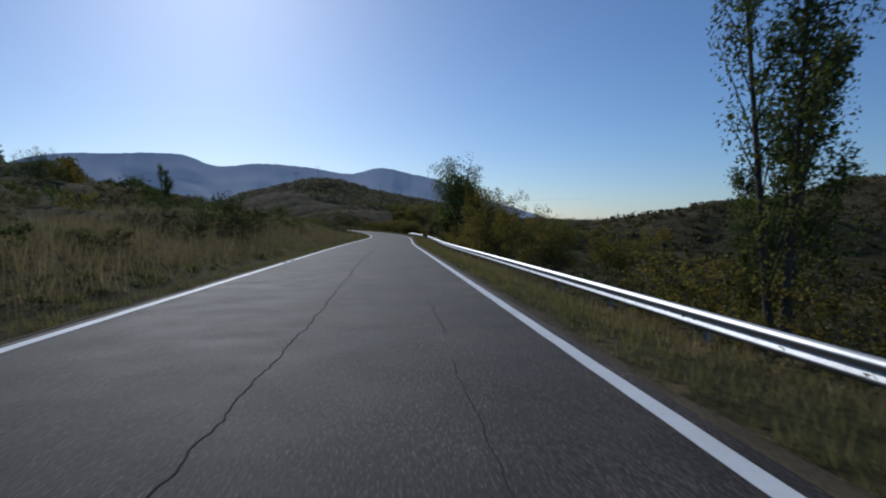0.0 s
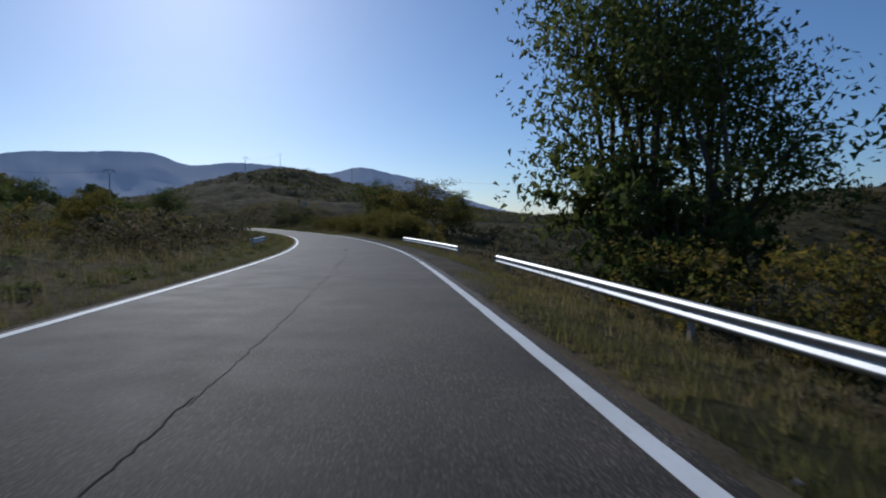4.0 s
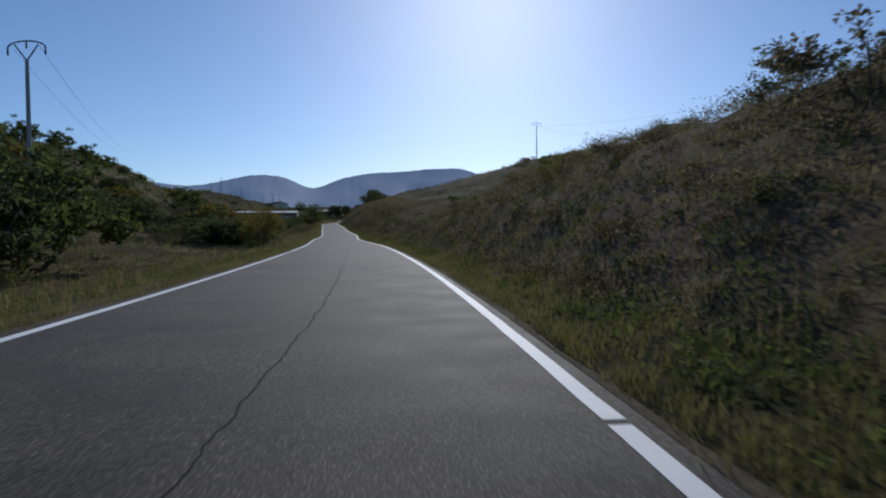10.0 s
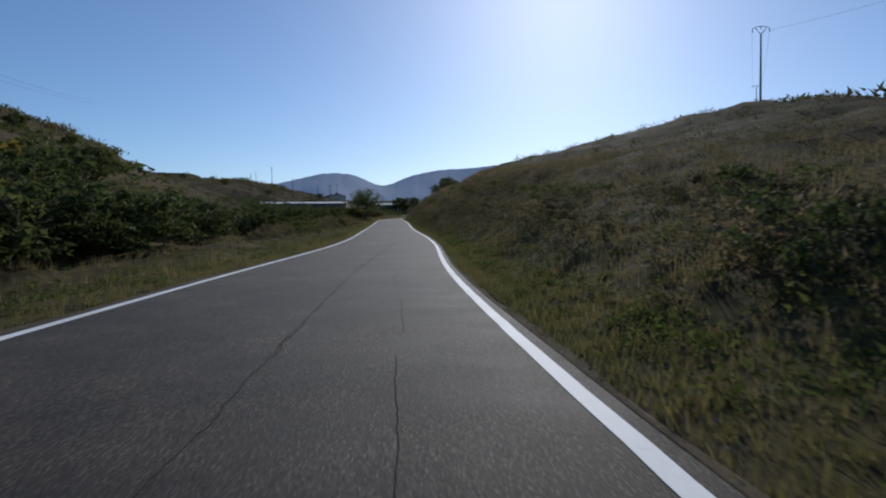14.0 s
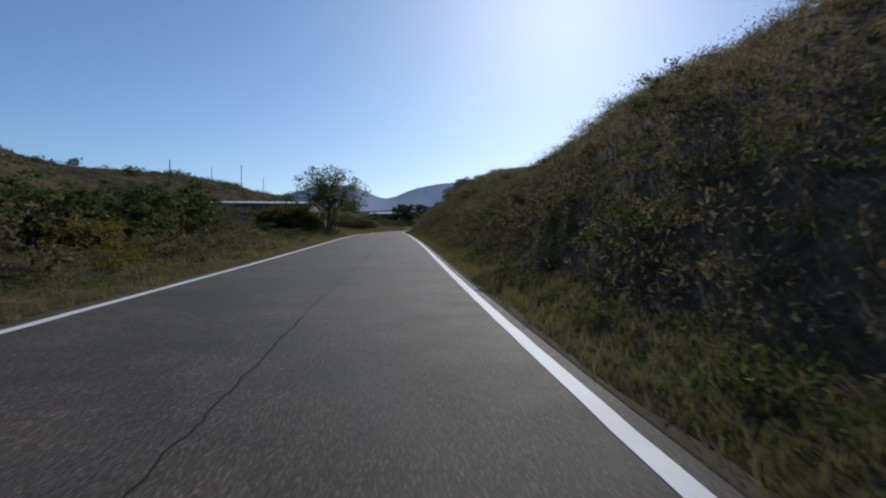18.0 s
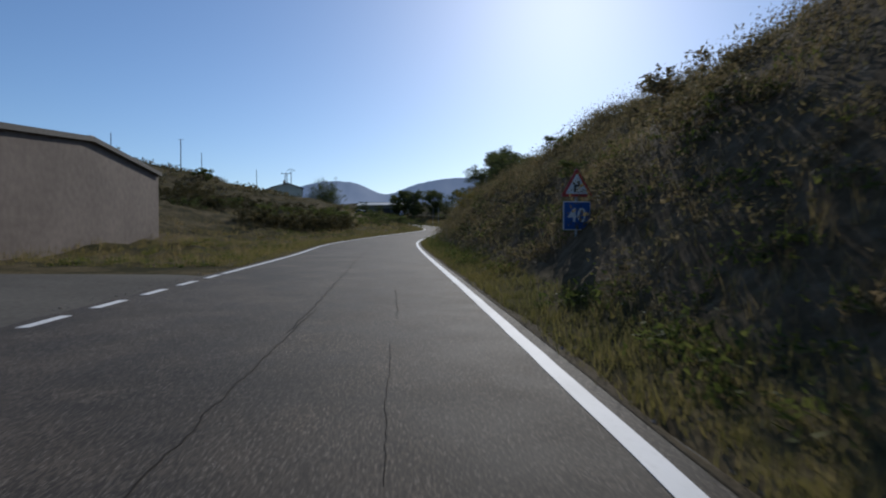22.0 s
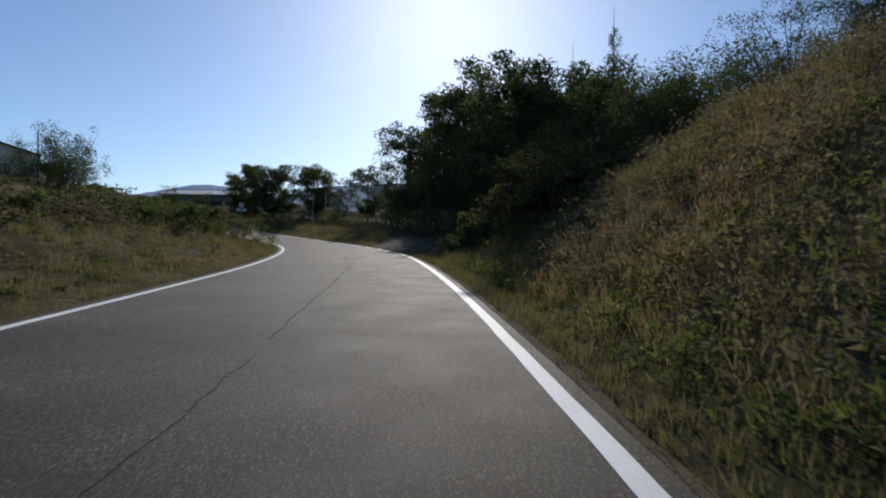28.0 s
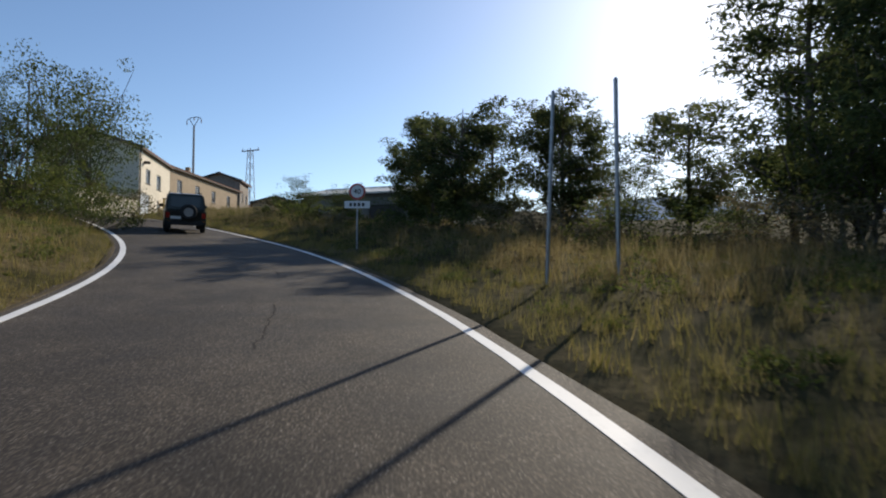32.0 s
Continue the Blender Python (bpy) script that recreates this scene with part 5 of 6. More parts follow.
for s, q, h in ((481.5, 4.9, 0.8), (482.6, 5.6, 1.0), (483.4, 6.6, 1.1), (480.4, 5.4, 0.9), (484.2, 7.8, 1.3), (482.0, 7.0, 1.2), (485.5, 9.0, 1.5)):
    grow_at("bramble", (0, 3)[int(s) % 2], s, q, h, "dark undergrowth at the mouth of the track", 1.1)
for k in range(22):
    s, q = 474.5 + (k * 3.7) % 9.0, 6.2 + (k * 1.9) % 4.4
    grow_at("bramble", (0, 3)[k % 2], s, q, 0.8 + (k * 0.53) % 0.9 + 0.12 * (q - 6.2), "dark undergrowth below the overhanging trees", 1.3)
# pines and poplars before the village
for x, y, h, k in ((-209, 470, 7.0, 0), (-205, 473, 7.0, 1), (-213, 472, 6.6, 2), (-215.5, 473.5, 6.4, 0), (-218, 476, 5.6, 1), (-211, 475, 7.4, 1), (-207, 477, 7.4, 2), (-202, 482, 8.4, 0)):
    grow("pine", k, x, y, height(x, y) - 0.1, k * 50 + h * 31, h, PINE_L + " near the village", "pines near the village", 1.2)
for x, y, h, k in ((-195.8, 482, 14.5, 1), (-188.5, 478.0, 17.5, 2), (-195.0, 491, 13.0, 1), (-184, 483, 15.0, 0), (-191, 487, 15.0, 1), (-179, 463, 15.0, 0), (-183, 471, 17.0, 1), (-176.5, 456, 12.5, 2)):
    grow("pine", k, x, y, height(x, y) - 0.1, k * 50 + h * 31, h, PINE_L + " in the tall grove", "pines near the village", 1.12)
for x, y, h, k in ((-176.0, 452, 13.5, 0), (-171, 448, 11.0, 1), (-173, 458, 13.0, 2), (-168, 453, 11.5, 0), (-175, 465, 12.5, 1), (-177, 472, 13.5, 2), (-181, 478, 13.5, 1), (-165, 450, 9.5, 2), (-168, 460, 12.0, 1)):
    grow("pine", k, x, y, height(x, y) - 0.1, k * 50 + h * 31, h, PINE_L + " in the tall grove", "pines near the village", 1.12)
for x, y, h in ((-197.5, 486, 15.5), (-169.3, 445.5, 13.4), (-171.5, 447, 12.4), (-184, 456, 10.0)):
    grow("slim", 0, x, y, height(x, y) - 0.1, h * 30, h, "tall slim poplar with sparse leaves")
for x, y, h, k in ((-166, 439, 2.6, 0), (-163, 436.5, 2.8, 1), (-159.5, 430, 3.4, 2), (-156.5, 423, 2.8, 0), (-160, 438, 3.6, 1)):
    grow(("dark", "walnut", "ash")[k], k, x, y, height(x, y) - 0.1, k * 80, h, "spreading tree on top of the bank", "", 0.9)
for x, y, h, k in ((-177, 447, 2.2, 0), (-181, 455, 2.4, 1), (-175, 451, 2.6, 2), (-187, 463, 2.2, 0), (-192, 467, 2.2, 1), (-198, 468, 2.0, 2), (-171, 445, 2.6, 1), (-173, 449, 2.8, 0), (-184, 459, 2.6, 2), (-203, 468, 1.8, 1), (-208, 467, 1.8, 0)):
    grow("bramble", k, x, y, height(x, y) - 0.1, k * 80, h, "dark undergrowth below the pines", "", 1.6)


# ---- buildings ----
PLASTER_PINK = surface("stained_pinkish_plaster", (0.11, 0.082, 0.064), (0.23, 0.18, 0.145), 0.9, 3.0, 0.35, 0.35, 0.015)
PLASTER_CREAM = surface("cream_plaster", (0.5, 0.44, 0.34), (0.68, 0.62, 0.5), 0.88, 4.0, 0.5, 0.2, 0.008)
PLASTER_OCHRE = surface("ochre_plaster", (0.26, 0.19, 0.12), (0.42, 0.32, 0.21), 0.9, 4.0, 0.5, 0.3, 0.01)
PLASTER_GREY = surface("grey_green_plaster", (0.13, 0.13, 0.11), (0.24, 0.23, 0.2), 0.9, 3.0, 0.4)
YELLOW_WALL = surface("yellow_plaster", (0.5, 0.36, 0.14), (0.66, 0.5, 0.22), 0.9, 4.0)
STONE = surface("rough_stone", (0.14, 0.12, 0.10), (0.32, 0.28, 0.23), 0.95, 3.5, 0.8, 0.8, 0.03)
SHEET_ROOF = surface("pale_sheet_roof", (0.55, 0.54, 0.5), (0.75, 0.74, 0.7), 0.6, 2.0, 0.2)
TILE_ROOF = surface("clay_roof_tile", (0.16, 0.075, 0.045), (0.32, 0.16, 0.10), 0.9, 7.0, 0.7)
METAL_DOOR = surface("pale_blue_metal_door", (0.36, 0.40, 0.43), (0.5, 0.54, 0.56), 0.5, 5.0, 0.8, 0.15, 0.004)
DARK_GLASS = surface("dark_window_glass", (0.02, 0.023, 0.028), (0.05, 0.055, 0.06), 0.12, 2.0)
WHITE_FRAME = surface("white_window_frame", (0.55, 0.54, 0.5), (0.72, 0.71, 0.68), 0.6, 8.0)
DARK_TRIM = surface("dark_eaves", (0.04, 0.035, 0.03), (0.09, 0.08, 0.07), 0.8, 8.0)


def prism(profile, length, bm=None):
    """A closed outline in x, z, drawn out along y."""
    own = bmesh.new()
    a = [own.verts.new((x, 0, z)) for x, z in profile]
    b = [own.verts.new((x, length, z)) for x, z in profile]
    own.faces.new(a[::-1])
    own.faces.new(b)
    n = len(a)
    for i in range(n):
        own.faces.new((a[i], a[(i + 1) % n], b[(i + 1) % n], b[i]))
    bmesh.ops.recalc_face_normals(own, faces=own.faces[:])
    return join(bm, own)


def wall_with_holes(length, tall, thick, holes, gable=0.0, peak=0.5):
    """A wall along x from 0, outer face at y = 0, its inside towards +y; holes are x0, x1, z0, z1. One closed mesh."""
    xs = sorted({0.0, length, *[h[0] for h in holes], *[h[1] for h in holes]})
    zs = sorted({-0.6, tall, *[h[2] for h in holes], *[h[3] for h in holes]})
    nx, nz = len(xs) - 1, len(zs) - 1
    solid = {(i, j) for i in range(nx) for j in range(nz)
             if not any(h[0] < (xs[i] + xs[i+1]) / 2 < h[1] and h[2] < (zs[j] + zs[j+1]) / 2 < h[3] for h in holes)}
    bm, made = bmesh.new(), {}

    def v(i, j, k):
        if (i, j, k) not in made:
            made[i, j, k] = bm.verts.new((xs[i], k * thick, zs[j]))
        return made[i, j, k]

    for i, j in sorted(solid):
        bm.faces.new((v(i, j, 0), v(i + 1, j, 0), v(i + 1, j + 1, 0), v(i, j + 1, 0)))
        bm.faces.new((v(i, j, 1), v(i, j + 1, 1), v(i + 1, j + 1, 1), v(i + 1, j, 1)))
        for (di, dj), (p, q) in (((0, -1), ((i, j), (i + 1, j))), ((0, 1), ((i + 1, j + 1), (i, j + 1))), ((-1, 0), ((i, j + 1), (i, j))), ((1, 0), ((i + 1, j), (i + 1, j + 1)))):
            if (i + di, j + dj) not in solid and not (gable and dj == 1 and j == nz - 1):
                bm.faces.new((v(*p, 0), v(*p, 1), v(*q, 1), v(*q, 0)))
    if gable:
        top = [bm.verts.new((length * peak, k * thick, tall + gable)) for k in (0, 1)]
        for k in (0, 1):
            bm.faces.new([v(i, nz, k) for i in range(nx + 1)] + [top[k]])
        bm.faces.new((v(0, nz, 0), v(0, nz, 1), top[1], top[0]))
        bm.faces.new((v(nx, nz, 0), v(nx, nz, 1), top[1], top[0]))
    bmesh.ops.recalc_face_normals(bm, faces=bm.faces[:])
    return bm


def window(parent, m, w, h, thick=0.25, bars=True):
    """A window filling a hole: frame, two panes and a sill; m brings its lower left corner to the wall."""
    fr = None
    for sz, at in (((w, 0.07, 0.07), (w / 2, 0.1, 0.035)), ((w, 0.07, 0.07), (w / 2, 0.1, h - 0.035)), ((0.07, 0.07, h - 0.14), (0.035, 0.1, h / 2)),
                   ((0.07, 0.07, h - 0.14), (w - 0.035, 0.1, h / 2)), ((0.06, 0.06, h - 0.14), (w / 2, 0.1, h / 2))):
        fr = box(sz, at, bm=fr)
    win = part("window", fr, WHITE_FRAME, parent)
    win.matrix_local = m
    for x0 in (0.07, w / 2 + 0.03):
        part("pane", box((w / 2 - 0.1, 0.012, h - 0.14), (x0 + w / 4 - 0.05, 0.11, h / 2)), DARK_GLASS, win, "dark glass pane")
    part("sill", box((w + 0.16, 0.2, 0.06), (w / 2, 0.02, -0.033), 0.008), CONCRETE, win)
    return win


def gable_house(name, m, L, W, tall, rise, wall, roof, label, front=(), left=(), doors=(), over=0.35, group="buildings"):
    """Front wall along x (length L) facing -y, depth W; ridge along x. Left gable faces -x."""
    root = thing(name, m, label, "building", group)
    f_holes = [(x, x + w, z, z + h) for x, z, w, h in front] + [(x, x + w, 0.0, h) for x, w, h, _ in doors]
    part("wall", wall_with_holes(L, tall, 0.25, f_holes), wall, root)
    b = part("wall", wall_with_holes(L, tall, 0.25, []), wall, root)
    b.matrix_local = pose(L, W, 0, 0, 0, 180)
    lw = part("wall", wall_with_holes(W - 0.5, tall, 0.25, [(x, x + w, z, z + h) for x, z, w, h in left], rise, 0.5), wall, root)
    lw.matrix_local = pose(0, W - 0.25, 0, 0, 0, -90)
    rw = part("wall", wall_with_holes(W - 0.5, tall, 0.25, [], rise, 0.5), wall, root)
    rw.matrix_local = pose(L, 0.25, 0, 0, 0, 90)
    for x, z, w, h in front:
        window(root, pose(x, 0, z), w, h)
    for x, z, w, h in left:
        window(root, pose(0, W - 0.25 - x, z, 0, 0, -90), w, h)
    for x, w, h, mat in doors:
        d = part("door", box((w, 0.08, h - 0.02), (x + w / 2, 0.14, h / 2), 0.01), mat, root)
        for k in range(int(w / 0.6)):
            part("panel", box((w / int(w / 0.6) - 0.06, 0.03, h - 0.14), (x + (k + 0.5) * w / int(w / 0.6), 0.09, h / 2), 0.008), mat, d)
        part("handle", box((0.04, 0.06, 0.16), (x + w * 0.5 + 0.1, 0.06, 1.05), 0.006), DARK_TRIM, d)
    slope = math.atan2(rise, W / 2)
    run = (W / 2 + over) / math.cos(slope)
    for side in (0, 1):
        slab = box((L + 2 * over, run, 0.12), (0, 0, 0), 0.01)
        r = part("roof", slab, roof, root)
        y = (W / 4 - over / 2) if side == 0 else (W * 0.75 + over / 2)
        z = tall + rise / 2 - over * math.tan(slope) / 2 + 0.08
        r.matrix_local = Matrix.Translation((L / 2, y, z)) @ Matrix.Rotation(slope if side == 0 else -slope, 4, "X")
        n = int(L / 0.9)
        for k in range(n):
            part("roof_rib", box((0.10, run - 0.02, 0.05), (-L / 2 - over + (k + 0.5) * (L + 2 * over) / n, 0, 0.084), 0.01), roof, r)
        for x in (-L / 2 - over - 0.02, L / 2 + over + 0.02):
            part("verge_board", box((0.05, run, 0.24), (x, 0, -0.02), 0.01), DARK_TRIM, r)
    part("ridge_cap", box((L + 2 * over, 0.32, 0.09), (L / 2, W / 2, tall + rise + 0.17), 0.02), roof, root)
    part("eaves_board", box((L + 2 * over - 0.04, 0.05, 0.18), (L / 2, -over + 0.05, tall - over * math.tan(slope) + 0.02)), DARK_TRIM, root)
    return root


# the warehouse on its yard: its long wall looks back down the road, its gable faces the road
wz = height(-150.5, 358.0) - 0.05
warehouse = gable_house("warehouse", pose(-176.9, 345.2, wz, 0, 0, 34), 25.0, 15.0, 4.8, 0.75, PLASTER_PINK, SHEET_ROOF,
                        "pinkish plastered warehouse with stained walls and a metal door", front=((18.4, 2.7, 1.1, 0.8), (14.4, 2.7, 1.1, 0.8), (10.0, 2.7, 1.1, 0.8), (4.0, 2.7, 1.1, 0.8)),
                        doors=((20.5, 3.0, 3.5, METAL_DOOR),), over=0.14)
for x in (20.6, 16.5, 14.0, 12.2):
    part("stain", box((0.22, 0.006, 1.6), (x, -0.006, 4.0)), DARK_TRIM, warehouse, "dark run-off stain below the eaves")
part("downpipe", tube((24.8, -0.06, 0.1), (24.8, -0.06, 4.8), 0.05, 0.05, 8), PLASTER_GREY, warehouse)
part("meter_box", box((0.4, 0.14, 0.5), (24.4, -0.07, 1.1), 0.015), WHITE_FRAME, warehouse)
part("lamp", box((0.16, 0.3, 0.22), (24.5, -0.15, 4.1), 0.03), DARK_TRIM, warehouse)

# the long low barn before the village
gable_house("barn", pose(-229.5, 474.0, 11.0, 0, 0, 22), 13.0, 8.0, 3.7, 0.9, PLASTER_GREY, SHEET_ROOF,
            "long low barn with a pale sheet roof", front=((1.0, 1.6, 0.9, 0.9),), doors=((6.0, 3.0, 2.8, DARK_TRIM),))
# village houses round the next bend
house = gable_house("house", pose(-242.2, 466.0, 13.0, 0, 0, 145), 10.2, 8.0, 6.3, 1.2, PLASTER_CREAM, TILE_ROOF,
                    "cream plastered village house with a grey garage door", front=((2.0, 3.5, 1.3, 1.3), (5.4, 3.4, 1.4, 1.4)), left=((3.0, 3.6, 1.0, 1.2),), doors=((0.4, 2.8, 2.5, METAL_DOOR),), group="village houses")
part("downpipe", tube((0.06, -0.08, 0.0), (0.06, -0.08, 6.2), 0.06, 0.06, 8), DARK_TRIM, house)
part("wall_lamp", box((0.2, 0.5, 0.25), (1.4, -0.25, 5.2), 0.03), DARK_TRIM, house)
part("chimney", box((0.6, 0.6, 1.6), (1.8, 4.4, 7.6), 0.03), PLASTER_OCHRE, house)
long_house = gable_house("long_house", pose(-250.6, 471.9, 13.0, 0, 0, 132), 19.0, 9.0, 6.4, 1.4, PLASTER_OCHRE, TILE_ROOF,
                         "long ochre village house with a row of small windows", front=((1.5, 3.9, 1.1, 1.4), (5.8, 3.9, 1.1, 1.4), (10.2, 3.9, 1.1, 1.4), (14.8, 3.9, 1.1, 1.4)), group="village houses")
part("chimney", box((0.5, 0.5, 1.1), (13.5, 4.5, 8.2), 0.03), PLASTER_OCHRE, long_house)
gable_house("stone_house", pose(-263.0, 486.0, 13.5, 0, 0, 140), 5.5, 5.5, 7.4, 0.9, STONE, TILE_ROOF,
            "tall narrow stone house", front=((1.2, 4.6, 0.9, 1.2), (3.4, 4.6, 0.9, 1.2)), group="village houses")
gable_house("low_house", pose(-258.0, 492.0, 14.0, 0, 0, 150), 9.0, 6.0, 3.8, 0.9, PLASTER_OCHRE, TILE_ROOF, "low ochre outbuilding at the village edge", front=((2.0, 1.4, 0.9, 1.0),), group="village houses")
for x, y, turn, L in ((-288, 462, 20, 12.0), (-300, 485, 40, 10.0), (-275, 484, 60, 9.0)):
    gable_house("low_house", pose(x, y, height(x, y) - 0.2, 0, 0, turn), L, 6.0, 2.6, 0.8, PLASTER_OCHRE, TILE_ROOF, "low house with a tiled roof on the hillside", front=((2.0, 1.2, 0.9, 0.9), (6.0, 1.2, 0.9, 0.9)), group="houses on the hillside")


def yard_wall(a, b, tall, z, wall, label):
    a, b = Vector((*a, 0)), Vector((*b, 0))
    d = b - a
    root = thing("yard_wall", pose(a.x, a.y, z, 0, 0, math.degrees(math.atan2(d.y, d.x))), label, "wall", "yard walls in the village")
    part("masonry", box((d.length, 0.25, tall + 1.5), (d.length / 2, 0, tall / 2 - 0.75), 0.015), wall, root)
    part("coping", box((d.length + 0.06, 0.34, 0.08), (d.length / 2, 0, tall + 0.04), 0.015), CONCRETE, root)
    return root


yard_wall((-235.9, 459.6), (-241.6, 465.6), 2.3, 12.3, PLASTER_CREAM, "cream plastered garden wall beside the road")
yard_wall((-247.2, 470.0), (-249.0, 473.4), 2.8, 12.8, YELLOW_WALL, "short yellow plastered wall beside the house")
yard_wall((-141.0, 348.2), (-149.5, 344.2), 0.75, height(-145.0, 346.2), STONE, "low dark stone wall overgrown with creeper beside the warehouse yard")
yard_wall((-209.0, 463.0), (-199.0, 466.5), 0.6, 9.0, STONE, "low rough stone wall under the trees")


def lattice_mast(x, y, tall):
    root = thing("lattice_mast", pose(x, y, height(x, y) - 0.2, 0, 0, 20), "grey steel lattice mast with a crossarm behind the houses", "mast")
    w0, w1 = 0.7, 0.3
    corners = [(-1, -1), (1, -1), (1, 1), (-1, 1)]
    at = lambda k, z: Vector((corners[k % 4][0] * (w0 + (w1 - w0) * z / tall), corners[k % 4][1] * (w0 + (w1 - w0) * z / tall), z))
    for k in range(4):
        part("leg", tube(at(k, 0), at(k, tall), 0.06, 0.05, 4), GALVANISED, root)
        for j in range(7):
            part("brace", tube(at(k, tall * j / 7), at(k + 1, tall * (j + 1) / 7), 0.035, None, 4), GALVANISED, root)
    part("crossarm", box((3.6, 0.18, 0.18), (0, 0, tall - 0.2), 0.01), GALVANISED, root)
    for sx in (-1.6, 0, 1.6):
        part("insulator", tube((sx, 0, tall - 0.1), (sx, 0, tall + 0.25), 0.07, 0.05, 6), GLASS_BROWN, root)
    return root


lattice_mast(-277.0, 495.0, 13.0)

# ---- road signs and posts ----
SIGN_WHITE = surface("white_sign_face", (0.62, 0.62, 0.62), (0.75, 0.75, 0.74), 0.5, 8.0)
SIGN_RED = surface("red_sign_rim", (0.36, 0.03, 0.025), (0.5, 0.05, 0.04), 0.5, 8.0)
SIGN_BLUE = surface("blue_sign_face", (0.02, 0.08, 0.28), (0.035, 0.12, 0.38), 0.5, 8.0)
SIGN_BLACK = surface("black_sign_mark", (0.015, 0.015, 0.015), (0.03, 0.03, 0.03), 0.6, 8.0)


def lettering(text, size, at, material, parent):
    cu = bpy.data.curves.new("lettering", "FONT")
    cu.body, cu.size, cu.align_x, cu.align_y, cu.extrude = text, size, "CENTER", "CENTER", 0.003
    cu.offset = 0.012 * size
    cu.materials.append(material)
    tmp = bpy.data.objects.new("lettering", cu)
    me = bpy.data.meshes.new_from_object(tmp)
    bpy.data.objects.remove(tmp)
    ob = new("lettering", me)
    ob.parent = parent
    ob.matrix_local = pose(*at, 90, 0, 0)
    return ob


def disc(r, depth, at, sides=40):
    bm = bmesh.new()
    bmesh.ops.create_cone(bm, cap_ends=True, segments=sides, radius1=r, radius2=r, depth=depth, matrix=Matrix.Translation(at) @ Matrix.Rotation(math.pi / 2, 4, "X"))
    return bm


def tri_plate(side, depth, at):
    h = side * 0.866
    bm = prism([(-side / 2, -h / 3), (side / 2, -h / 3), (0, h * 2 / 3)], depth)
    bmesh.ops.translate(bm, vec=(at[0], at[1] - depth / 2, at[2]), verts=bm.verts[:])
    bmesh.ops.bevel(bm, geom=[e for e in bm.edges if abs(e.verts[0].co.y - e.verts[1].co.y) > depth * 0.5], offset=side * 0.04, segments=3, affect="EDGES")
    return bm


x, y, z, a = place(398.0, 5.55)
zr = float(np.interp(398.0, LINE_S, LINE_Z)) + 0.1
bend_sign = thing("bend_sign", pose(x, y, zr, 0, 0, math.degrees(a) + 3), "warning triangle above a blue speed plate on a post", "road sign")
part("post", tube((0, 0.04, -0.2), (0, 0.04, 2.35), 0.035, 0.035, 8), GALVANISED, bend_sign)
tri = part("triangle", tri_plate(0.72, 0.02, (0, 0, 2.0)), SIGN_RED, bend_sign, "white warning triangle with a red rim")
part("face", tri_plate(0.52, 0.01, (0, -0.014, 2.0)), SIGN_WHITE, tri)
bm = box((0.045, 0.006, 0.12), (-0.05, -0.022, 1.95))
bm = box((0.12, 0.006, 0.045), (-0.01, -0.022, 2.03), bm=bm)
bm = box((0.045, 0.006, 0.1), (0.04, -0.022, 2.08), bm=bm)
part("bend_mark", bm, SIGN_BLACK, tri, "black bent arrow")
plate = part("plate", box((0.62, 0.02, 0.62), (0, 0, 1.38), 0.008), SIGN_WHITE, bend_sign)
part("face", box((0.58, 0.008, 0.58), (0, -0.013, 1.38), 0.003), SIGN_BLUE, plate, "blue square plate")
lettering("40", 0.42, (0, -0.02, 1.38), SIGN_WHITE, plate)

zs = height(-207.0, 461.6)
limit = thing("speed_limit_sign", pose(-207.0, 461.6, zs, 0, 0, 44), "round speed limit sign above a white name board", "road sign")
part("post", tube((0, 0.04, -0.3), (0, 0.04, 2.4), 0.035, 0.035, 8), GALVANISED, limit)
ring = part("rim", disc(0.31, 0.02, (0, 0, 2.15)), SIGN_RED, limit, "red rim of the round sign")
part("face", disc(0.235, 0.008, (0, -0.014, 2.15)), SIGN_WHITE, ring)
lettering("40", 0.27, (0, -0.02, 2.15), SIGN_BLACK, ring)
board = part("board", box((0.95, 0.02, 0.27), (0, 0, 1.66), 0.006), SIGN_WHITE, limit, "white name board")
for k in range(4):
    part("bar", box((0.10, 0.006, 0.13), (-0.24 + k * 0.155, -0.013, 1.66), 0.002), SIGN_BLACK, board)

for x, y, lean in ((-196.0, 457.3, 2.5), (-194.7, 457.6, -0.5)):
    z = height(x, y)
    p = thing("metal_post", pose(x, y, z - 0.3, 0, lean, 0), "bare grey metal post standing in the tall grass", "post", "posts beside the road")
    part("tube", tube((0, 0, 0), (0, 0, 3.9), 0.038, 0.038, 10), GALVANISED, p)
    part("cap", tube((0, 0, 3.9), (0, 0, 3.95), 0.043, 0.025, 10), GALVANISED, p)

x, y = -14.6, 185.6
z = height(x, y)
meter = thing("meter_post", pose(x, y, z - 0.2, 0, 0, 15), "small dark box and grey panel on posts above the bank", "post")
part("post", tube((0, 0, 0), (0, 0, 1.9), 0.05, 0.05, 8), POLEWOOD, meter)
part("box", box((0.42, 0.3, 0.42), (0, 0, 2.0), 0.02), DARK_TRIM, meter)
part("post", tube((1.1, 0.1, 0), (1.1, 0.1, 1.3), 0.04, 0.04, 8), POLEWOOD, meter)
part("panel", box((0.9, 0.06, 0.7), (1.1, 0.1, 1.55), 0.015), CONCRETE_POLE, meter)

